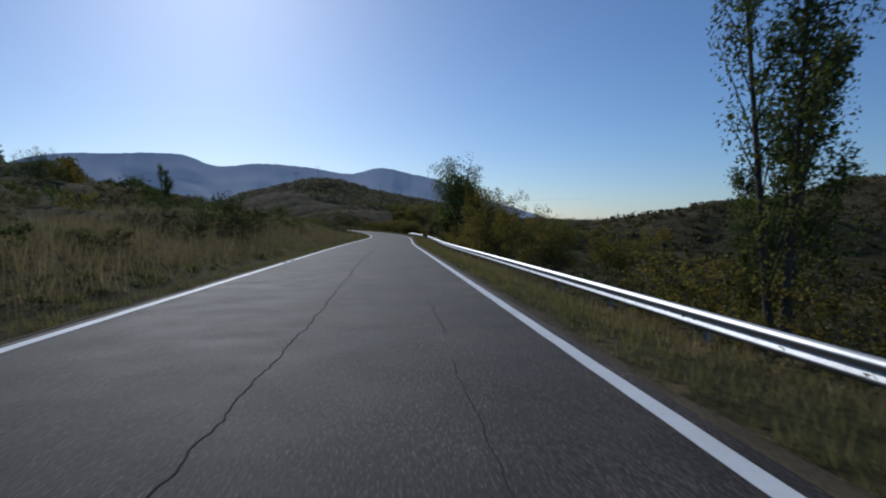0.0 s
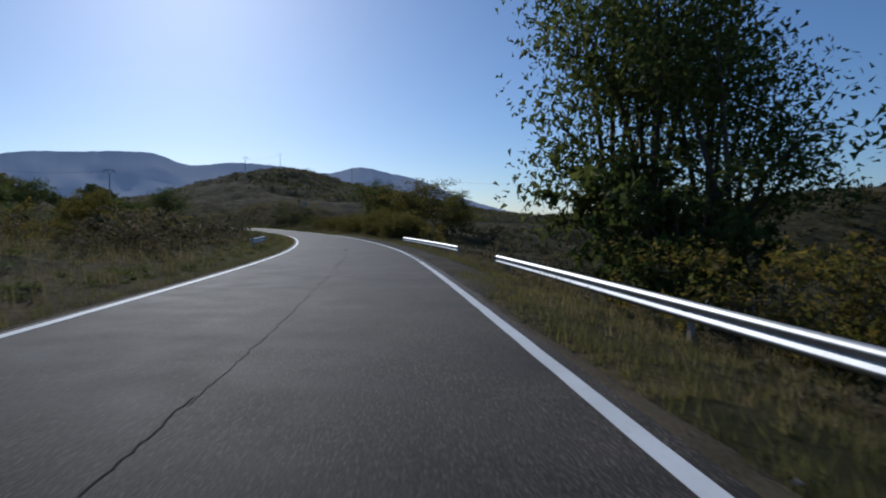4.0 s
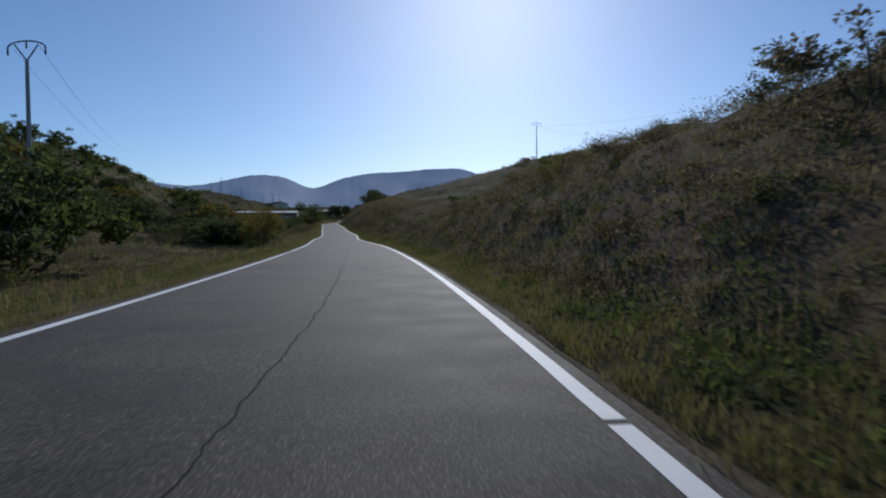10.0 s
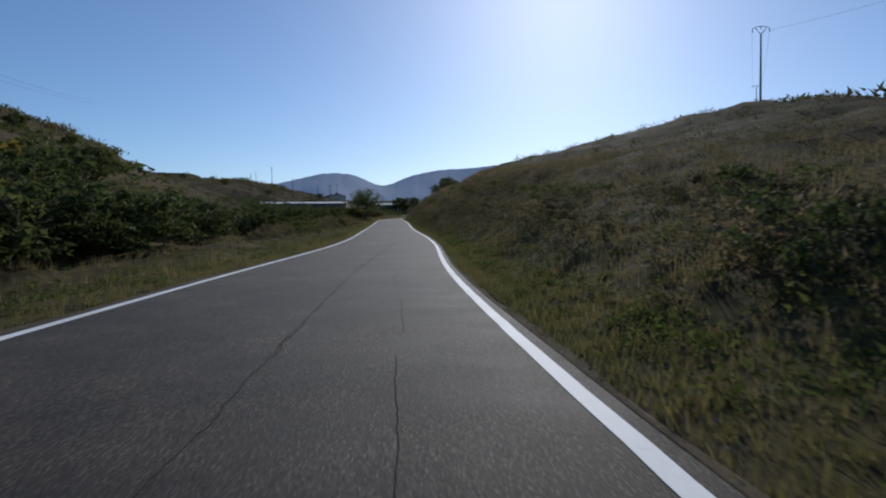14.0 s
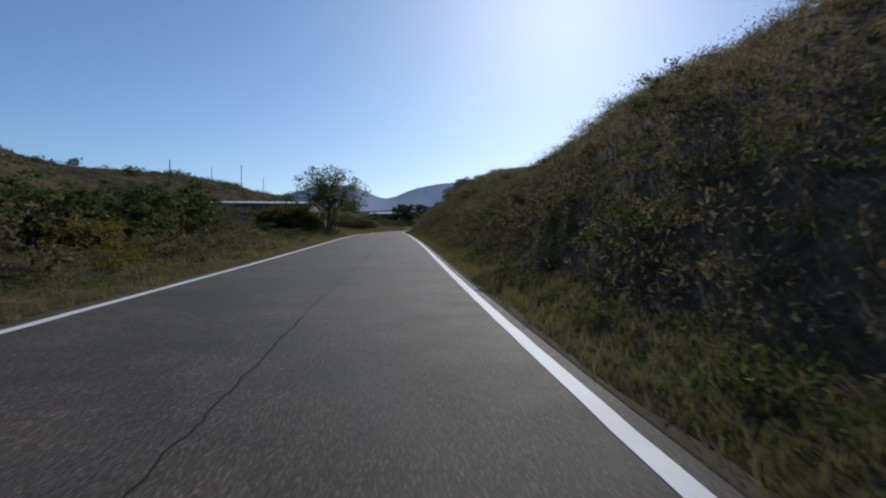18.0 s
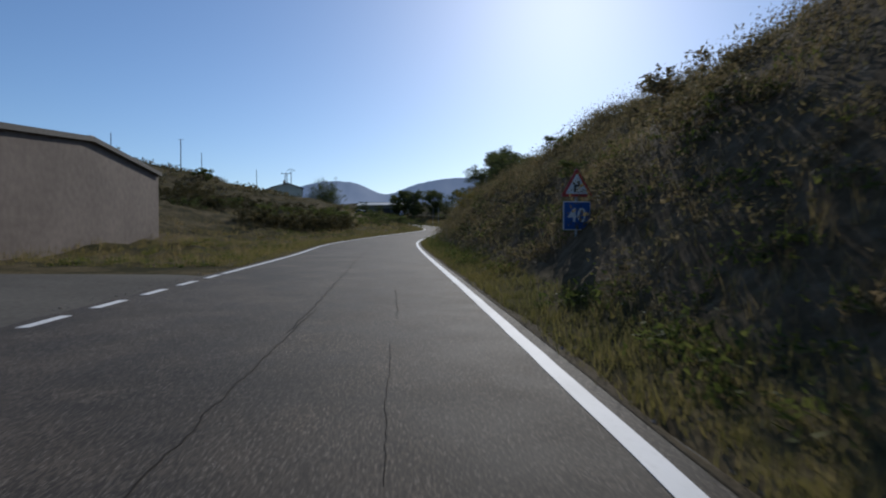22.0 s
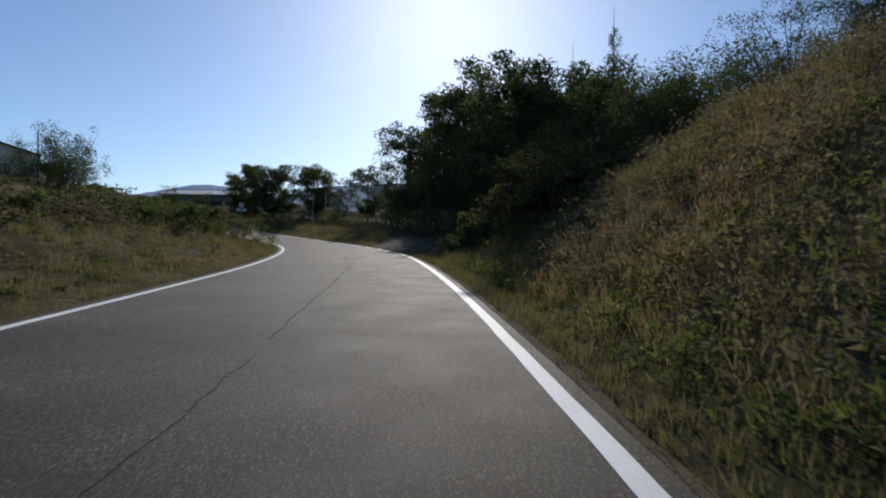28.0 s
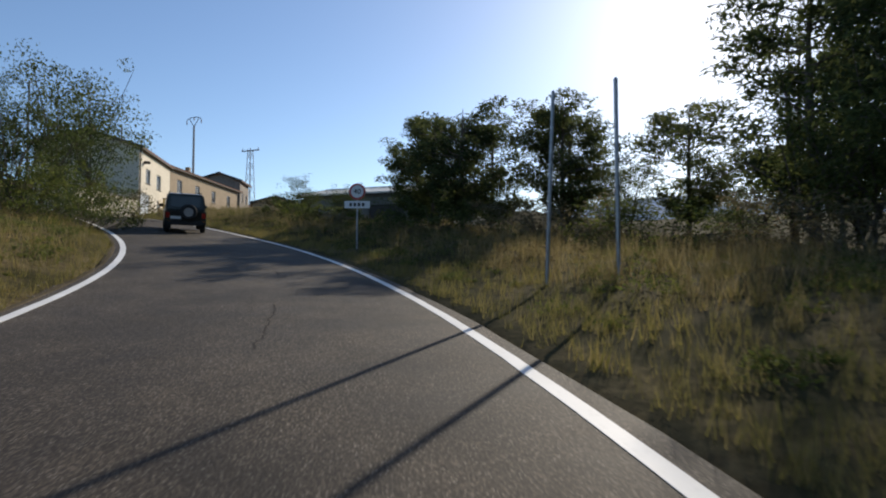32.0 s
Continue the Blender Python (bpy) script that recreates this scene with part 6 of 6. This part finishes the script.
# ---- the off-road car ahead, in the lane before the village ----
CAR_PAINT = surface("dark_green_car_paint", (0.008, 0.014, 0.013), (0.014, 0.022, 0.02), 0.3, 3.0, 0.5, 0.02, 0.001)
CAR_GLASS = surface("tinted_car_glass", (0.01, 0.012, 0.013), (0.03, 0.035, 0.036), 0.06, 2.0)
RUBBER = surface("black_rubber", (0.012, 0.012, 0.012), (0.025, 0.025, 0.025), 0.85, 20.0)
ALLOY = surface("grey_alloy", (0.3, 0.3, 0.3), (0.45, 0.45, 0.45), 0.4, 10.0, metal=0.7)
LAMP_RED = surface("red_tail_lamp", (0.25, 0.015, 0.012), (0.4, 0.03, 0.02), 0.2, 6.0)
LAMP_AMBER = surface("amber_lamp", (0.4, 0.15, 0.02), (0.5, 0.2, 0.03), 0.2, 6.0)
NUMBER_WHITE = surface("pale_number_plate", (0.5, 0.5, 0.48), (0.62, 0.62, 0.6), 0.5, 12.0)


def side_prism(outline, width, bevel, taper=0.0):
    """An outline in y (length) and z, drawn out across x; the top may be narrower."""
    bm = bmesh.new()
    zt = max(z for _, z in outline)
    zb = min(z for _, z in outline)
    def half(z):
        return width / 2 - taper * (z - zb) / (zt - zb)
    l = [bm.verts.new((-half(z), y, z)) for y, z in outline]
    r = [bm.verts.new((half(z), y, z)) for y, z in outline]
    bm.faces.new(l)
    bm.faces.new(r[::-1])
    n = len(l)
    for i in range(n):
        bm.faces.new((l[i], r[i], r[(i + 1) % n], l[(i + 1) % n]))
    bmesh.ops.recalc_face_normals(bm, faces=bm.faces[:])
    bmesh.ops.bevel(bm, geom=bm.edges[:], offset=bevel, segments=3, affect="EDGES")
    return bm


x, y, z, a = on_road(529.8, 0.5)
pitch = math.degrees(math.atan2(float(np.interp(533, LINE_S, LINE_Z) - np.interp(528, LINE_S, LINE_Z)), 5))
car = thing("off_road_car", pose(float(x), float(y), float(z) + 0.02, pitch, 0, math.degrees(float(a)) - 12), "dark green boxy off-road car driving on the road", "car")
body = part("body", side_prism([(-2.0, 0.45), (-2.03, 1.05), (2.0, 1.0), (2.05, 0.5), (1.75, 0.38), (-1.7, 0.38)], 1.72, 0.05), CAR_PAINT, car, smooth=False)
cabin = part("cabin", side_prism([(-2.0, 1.02), (-1.86, 1.78), (0.3, 1.8), (0.85, 1.02)], 1.66, 0.06, 0.1), CAR_PAINT, car)
part("rear_window", box((1.22, 0.02, 0.46), (0, -1.955, 1.42), 0.008, Matrix.Rotation(-0.18, 4, "X")), CAR_GLASS, cabin, "tinted rear window")
part("windscreen", box((1.36, 0.02, 0.72), (0, 0.62, 1.4), 0.008, Matrix.Rotation(0.6, 4, "X")), CAR_GLASS, cabin)
for sx in (-1, 1):
    for y0, ln in ((-1.25, 0.75), (-0.4, 0.72)):
        part("side_window", box((0.02, ln, 0.42), (sx * 0.80, y0, 1.42), 0.006, Matrix.Rotation(sx * -0.13, 4, "Y")), CAR_GLASS, cabin)
    part("roof_rail", tube((sx * 0.66, -1.6, 1.84), (sx * 0.66, 0.1, 1.84), 0.022, None, 6), DARK_TRIM, cabin)
    part("mirror", box((0.2, 0.1, 0.16), (sx * 0.97, 0.5, 1.18), 0.03), CAR_PAINT, car)
    part("tail_lamp", box((0.16, 0.05, 0.24), (sx * 0.74, -2.04, 0.82), 0.015), LAMP_RED, body, "red tail lamp")
    part("indicator", box((0.15, 0.04, 0.07), (sx * 0.72, -2.1, 0.55), 0.01), LAMP_AMBER, body)
    part("headlamp", box((0.26, 0.05, 0.18), (sx * 0.6, 2.03, 0.82), 0.02), SIGN_WHITE, body)
    part("mudflap", box((0.26, 0.02, 0.26), (sx * 0.72, -1.62, 0.32), 0.004), RUBBER, car)
part("rear_bumper", box((1.7, 0.16, 0.2), (0, -2.08, 0.48), 0.04), RUBBER, body)
part("front_bumper", box((1.7, 0.16, 0.22), (0, 2.1, 0.5), 0.04), RUBBER, body)
part("number_plate", box((0.42, 0.012, 0.13), (-0.42, -2.175, 0.72), 0.003), NUMBER_WHITE, body, "pale number plate")


def wheel(name, at, parent):
    bm = bmesh.new()
    ring = []
    for rr, xx in ((0.2, -0.1), (0.30, -0.115), (0.355, -0.08), (0.36, 0.0), (0.355, 0.08), (0.30, 0.115), (0.2, 0.1)):
        ring.append([bm.verts.new((xx, rr * math.cos(t), rr * math.sin(t))) for t in np.linspace(0, 2 * math.pi, 28, endpoint=False)])
    for p, q in zip(ring, ring[1:]):
        for k in range(28):
            bm.faces.new((p[k], p[(k + 1) % 28], q[(k + 1) % 28], q[k]))
    bmesh.ops.translate(bm, vec=at, verts=bm.verts[:])
    w = part(name, bm, RUBBER, parent, smooth=True)
    bm = bmesh.new()
    bmesh.ops.create_cone(bm, cap_ends=True, segments=24, radius1=0.2, radius2=0.2, depth=0.16, matrix=Matrix.Translation(at) @ Matrix.Rotation(math.pi / 2, 4, "Y"))
    part("rim", bm, ALLOY, w, "grey wheel rim")
    return w


for sx in (-1, 1):
    for y0 in (-1.28, 1.32):
        wheel("wheel", (sx * 0.76, y0, 0.36), car)
spare = wheel("spare_wheel", (0, 0, 0), car)
spare.matrix_local = Matrix.Translation((0.1, -2.2, 0.98)) @ Matrix.Rotation(math.pi / 2, 4, "Z")


# ---- undergrowth and grass: past counting ----
def scrub(name, s0, s1, d0, d1, count, lo, hi, leaf, label, seed, per=104, size=0.031, power=1.0):
    """Low clumps of twiggy scrub between two distances from the road's edge; d below nought is the left side."""
    per = int(per * (1.1 if per > 40 else 1.0))
    g = np.random.default_rng(seed)
    s = g.uniform(s0, s1, count)
    d = d0 + (d1 - d0) * g.uniform(0, 1, count) ** power
    q = np.where(d >= 0, d + EDGE, d - EDGE)
    along = s - (q - 3.3) * 1.45
    clear = ~((q > 3.3) & (q < 15) & (along > 484.0) & (along < 494.0)) & ~((q > 3.3) & (q < 5.6) & (s > 394.5) & (s < 398.2)) & ~((q > 3.3) & (q < 4.5) & (s > 84) & (s < 138))
    s, d, q = s[clear], d[clear], q[clear]
    count = len(s)
    x, y, _, _ = on_road(s, q)
    z, _, _ = lie(x, y)
    r = g.uniform(lo, hi, count) * (0.6 + 0.6 * (bumps(x, y, 9, seed) > -0.1))
    n = count * per
    c = np.repeat(np.stack([x, y, z], 1), per, 0)
    rr = np.repeat(r, per)
    a = g.uniform(0, 6.283, n)
    f = np.sqrt(g.uniform(0, 1, n))
    core = np.where(np.arange(n) % per < per * 0.3, 1.0, 0.0)
    up = np.sqrt(1 - f * f * 0.92) * g.uniform(0.25, 1.0, n)
    rr = rr * (1 - 0.38 * core)
    p = c + np.stack([np.cos(a) * f * rr, np.sin(a) * f * rr, up * rr * 0.68], 1)
    u = g.normal(size=(n, 3)) + np.stack([np.cos(a) * f, np.sin(a) * f, np.full(n, 0.7)], 1)
    u /= np.linalg.norm(u, axis=1)[:, None]
    w = np.cross(u, g.normal(size=(n, 3)))
    w /= np.linalg.norm(w, axis=1)[:, None]
    sz = (size * (0.6 + 0.55 * rr) * g.uniform(0.7, 1.4, n) * (1 + 0.7 * core))[:, None]
    v = np.stack([p - u * sz - w * sz * 0.45, p - u * sz * 0.8 + w * sz * 0.45, p + u * sz * 1.15], 1).reshape(-1, 3)
    ob = new(name, flat_mesh(name, v, np.arange(n * 3).reshape(-1, 3), leaf))
    return tagged(ob, label, "scrub", kind="stuff")


def grass(name, s0, s1, d0, d1, count, lo, hi, leaf, label, seed, power=1.0, blades=5, wide=0.017, patchy=0.0):
    g = np.random.default_rng(seed)
    s = g.uniform(s0, s1, count)
    d = d0 + (d1 - d0) * g.uniform(0, 1, count) ** power
    q = np.where(d >= 0, d + EDGE, d - EDGE)
    along = s - (q - 3.3) * 1.45
    clear = ~((q > 3.3) & (q < 15) & (along > 484.0) & (along < 494.0)) & ~((q > 4.5) & (q < 5.6) & (s > 394.5) & (s < 398.2)) & ~((q > 3.3) & (q < 4.5) & (s > 84) & (s < 138))
    s, d, q = s[clear], d[clear], q[clear]
    count = len(s)
    x, y, _, _ = on_road(s, q)
    if patchy:
        keep = bumps(x, y, 5, seed) > g.normal(-0.25 + patchy, 0.25, count)
        x, y = x[keep], y[keep]
    z, _, _ = lie(x, y)
    n = len(x) * blades
    root = np.repeat(np.stack([x, y, z - 0.03], 1), blades, 0) + np.concatenate([g.normal(0, 0.06, (n, 2)), np.zeros((n, 1))], 1)
    ln = np.repeat(g.uniform(lo, hi, len(x)), blades) * g.uniform(0.5, 1.15, n)
    a = g.uniform(0, 6.283, n)
    lean = g.uniform(0.05, 0.55, n)
    tip = root + np.stack([np.cos(a) * lean * ln, np.sin(a) * lean * ln, ln * np.sqrt(1 - lean * lean * 0.6)], 1)
    b = g.uniform(0, 6.283, n)
    wv = np.stack([np.cos(b), np.sin(b), np.zeros(n)], 1) * (wide * (0.6 + ln * 0.9))[:, None]
    v = np.stack([root - wv, root + wv, tip], 1).reshape(-1, 3)
    ob = new(name, flat_mesh(name, v, np.arange(n * 3).reshape(-1, 3), leaf))
    return tagged(ob, label, "grass", kind="stuff")


def verge_stones(s0, s1, q0, q1, count, seed):
    """Small pale stones and grit lying along the asphalt's edge."""
    g = np.random.default_rng(seed)
    s, q = g.uniform(s0, s1, count), g.uniform(q0, q1, count)
    x, y, _, _ = on_road(s, q)
    z, _, _ = lie(x, y)
    r = g.uniform(0.006, 0.015, count) * g.choice([1.0, 1.0, 1.7], count)
    corner = np.array([[1, 0, 0], [0, 1, 0], [-1, 0, 0], [0, -1, 0], [0, 0, 0.8], [0, 0, -0.6]])
    v = np.stack([x, y, z + 0.012], 1)[:, None, :] + corner[None] * r[:, None, None] * g.uniform(0.6, 1.3, (count, 6, 1))
    tri = np.array([[0, 1, 4], [1, 2, 4], [2, 3, 4], [3, 0, 4], [1, 0, 5], [2, 1, 5], [3, 2, 5], [0, 3, 5]])
    f = (np.arange(count) * 6)[:, None, None] + tri[None]
    ob = new("verge_stones", flat_mesh("verge_stones", v.reshape(-1, 3), f.reshape(-1, 3), STONE))
    return tagged(ob, "small pale stones and grit along the asphalt's edge", "stones", kind="stuff")


verge_stones(-40, 480, 3.3, 3.75, 5000, 401)
verge_stones(-40, 540, -3.75, -3.3, 4500, 402)
verge_stones(80, 148, 3.4, 5.0, 2500, 403)
SCRUB_L = "low tangled scrub and weeds covering the bank"
scrub("bank_scrub", 148, 215, 1.6, 14, 1000, 0.35, 0.95, LEAF_SCRUB, SCRUB_L, 201)
scrub("bank_scrub", 150, 212, 1.4, 9, 420, 0.3, 0.8, LEAF_HEATH, SCRUB_L, 202)
scrub("bank_scrub", 212, 290, 2.2, 20, 1150, 0.35, 1.0, LEAF_SCRUB, SCRUB_L, 203)
scrub("bank_scrub", 285, 400, 1.4, 13, 2100, 0.35, 1.0, LEAF_SCRUB, SCRUB_L, 204)
scrub("bank_scrub", 285, 400, 1.2, 9, 750, 0.3, 0.85, LEAF_SCRUB, SCRUB_L, 205)
scrub("bank_scrub", 398, 470, 1.4, 13, 1600, 0.35, 1.05, LEAF_SCRUB, SCRUB_L, 206)
scrub("bank_scrub", 405, 470, 1.6, 9, 800, 0.3, 0.9, LEAF_SCRUB, SCRUB_L, 221)
scrub("slope_scrub", -30, 130, 4, 40, 1400, 0.4, 1.3, LEAF_HEATH, "dark scrub on the slope falling away from the road", 207, 36, 0.07)
scrub("slope_scrub", -30, 150, 14, 75, 1100, 0.8, 2.0, LEAF_HEATH, "dark scrub on the slope falling away from the road", 208, 22, 0.17)
scrub("slope_scrub", -30, 120, -3, -40, 900, 0.3, 1.1, LEAF_SCRUB, "dry scrub among the grass", 209)
scrub("slope_scrub", 100, 370, -8, -60, 1500, 0.4, 1.3, LEAF_SCRUB, "dry scrub among the grass", 210, 30, 0.085)
scrub("slope_scrub", 180, 370, -28, -110, 1300, 0.7, 1.9, LEAF_DARK, "dark scrub on the far hillside", 211, 20, 0.18)
scrub("slope_scrub", 424, 500, -2, -24, 700, 0.25, 0.8, LEAF_SCRUB, "weeds and low scrub on the slope", 212)
scrub("slope_scrub", 428, 500, -22, -120, 1300, 0.5, 1.6, LEAF_SCRUB, "scrub on the terraced hillside", 213, 20, 0.15)
scrub("slope_scrub", 200, 420, 16, 90, 2000, 0.4, 1.3, LEAF_SCRUB, "scrub on the hill above the bank", 214, 26, 0.08)
scrub("slope_scrub", 476, 560, 1.2, 14, 700, 0.2, 0.6, LEAF_OLIVE, "weeds and low scrub beside the road", 215)
scrub("slope_scrub", -30, 190, 60, 240, 2500, 0.9, 2.6, LEAF_HEATH, "dark scrub on the far hills", 216, 9, 0.38)
scrub("slope_scrub", -30, 120, -38, -130, 900, 0.7, 2.0, LEAF_SCRUB, "scrub on the far hills", 217, 14, 0.24)
scrub("slope_scrub", 120, 384, -6, -34, 1500, 0.3, 0.9, LEAF_OLIVE, "low green weeds among the grass", 218, 24, 0.075)
scrub("slope_scrub", 250, 420, -50, -170, 1500, 0.6, 1.7, LEAF_SCRUB, "scrub on the open hillside", 219, 14, 0.22)
scrub("verge_weeds", 150, 476, 0.5, 4.6, 3000, 0.2, 0.55, LEAF_OLIVE, "low green weeds at the foot of the bank", 220, 50, 0.038, 1.2)
scrub("verge_weeds", 150, 476, 1.2, 6.5, 1500, 0.2, 0.6, LEAF_SCRUB, "low dry weeds at the foot of the bank", 226, 50, 0.038)
scrub("verge_weeds", -40, 380, -0.9, -5.5, 2200, 0.15, 0.45, LEAF_OLIVE, "low green weeds along the verge", 227, 48, 0.04, 1.2)
scrub("verge_weeds", 404, 556, -0.9, -6.0, 1000, 0.15, 0.45, LEAF_OLIVE, "low green weeds along the verge", 228, 48, 0.04, 1.2)
scrub("verge_weeds", -40, 148, 2.0, 7.0, 1100, 0.2, 0.5, LEAF_SCRUB, "low dry weeds behind the barrier", 229, 48, 0.042)
scrub("slope_scrub", 200, 420, 60, 300, 1300, 1.0, 2.2, LEAF_DARK, "dark scrub on the far hill", 224, 16, 0.24)
scrub("slope_scrub", 200, 420, 60, 300, 1300, 1.0, 2.4, LEAF_SCRUB, "dry scrub on the far hill", 225, 16, 0.22)
scrub("slope_scrub", 512, 556, 1.5, 12, 500, 0.25, 0.7, LEAF_SCRUB, "dry weeds on the slope before the village", 223, 26, 0.06)
scrub("slope_scrub", 190, 420, 50, 200, 1700, 0.7, 2.0, LEAF_SCRUB, "scrub on the hill above the bank", 222, 12, 0.28)
DRY_L, GREEN_L = "tall dry straw-coloured grass", "short green verge grass and weeds"
grass("dry_grass", -40, 90, -0.8, -15, 9000, 0.25, 0.75, GRASS_DRY, DRY_L, 301, 1.4, 8, 0.007, patchy=0.1)
grass("dry_grass", 90, 380, -1.2, -14, 9000, 0.2, 0.6, GRASS_DRY, DRY_L, 302, 1.4, 8, 0.007, patchy=0.1)
grass("dry_grass", 404, 560, -0.8, -14, 5500, 0.2, 0.55, GRASS_DRY, DRY_L, 303, 1.4, 9, 0.006)
grass("dry_grass", 140, 300, 1.5, 16, 9000, 0.2, 0.5, GRASS_DRY, DRY_L, 304, 1.1, 9, 0.007)
grass("dry_grass", 300, 400, 1.5, 13, 8000, 0.2, 0.5, GRASS_DRY, DRY_L, 305, 0.9, 9, 0.007)
grass("dry_grass", 400, 484, 1.6, 15, 8000, 0.25, 0.6, GRASS_DRY, DRY_L, 306, 1.0, 9, 0.007)
grass("dry_grass", 494, 560, 2.5, 13, 5500, 0.35, 0.9, GRASS_DRY, DRY_L, 307, 1.0, 11, 0.006, patchy=0.05)
grass("dry_grass", -40, 130, 1.6, 12, 4500, 0.15, 0.42, GRASS_DRY, DRY_L, 308, 1.2, 8, 0.006)
grass("green_grass", -40, 140, 0.25, 4.5, 8000, 0.08, 0.26, GRASS_GREEN, GREEN_L, 321, 1.3, 8, 0.006, 0.1)
grass("green_grass", 140, 484, 0.06, 2.4, 26000, 0.07, 0.26, GRASS_GREEN, GREEN_L, 322, 1.7, 7, 0.007)
grass("green_grass", 140, 476, 2.0, 9, 6000, 0.12, 0.36, GRASS_GREEN, GREEN_L, 323, 1.2, 8, 0.007, 0.1)
grass("green_grass", -40, 384, -0.06, -2.4, 22000, 0.07, 0.26, GRASS_GREEN, GREEN_L, 324, 1.7, 7, 0.007)
grass("green_grass", 60, 380, -2.0, -13, 8000, 0.12, 0.42, GRASS_GREEN, GREEN_L, 325, 1.3, 8, 0.008, 0.05)
grass("green_grass", 404, 560, -0.1, -9, 12000, 0.1, 0.4, GRASS_GREEN, GREEN_L, 326, 1.5, 9, 0.006)
grass("green_grass", 494, 560, 0.25, 8, 8000, 0.12, 0.42, GRASS_GREEN, GREEN_L, 327, 1.3, 10, 0.006)
grass("green_grass", 138, 482, 0.22, 1.5, 20000, 0.1, 0.24, GRASS_GREEN, GREEN_L, 328, 1.2, 7, 0.011)
grass("dry_grass", 454, 482, 0.8, 7, 3500, 0.2, 0.5, GRASS_DRY, DRY_L, 309, 1.0, 9, 0.008)
scrub("verge_weeds", 452, 482, 0.9, 8.0, 700, 0.25, 0.6, LEAF_OLIVE, "low green weeds at the foot of the bank", 230, 50, 0.045)
scrub("verge_weeds", 452, 482, 1.4, 9.0, 400, 0.3, 0.7, LEAF_SCRUB, "low dry weeds at the foot of the bank", 231, 50, 0.05)
grass("green_grass", -20, 140, 0.15, 2.6, 9000, 0.08, 0.24, GRASS_GREEN, GREEN_L, 329, 1.2, 7, 0.01)
grass("dry_grass", -20, 82, 0.9, 3.2, 2200, 0.1, 0.28, GRASS_DRY, DRY_L, 310, 1.0, 7, 0.009)
grass("dry_grass", -10, 66, -1.6, -11, 7000, 0.45, 0.95, GRASS_DRY, DRY_L, 311, 0.9, 9, 0.007, patchy=0.05)
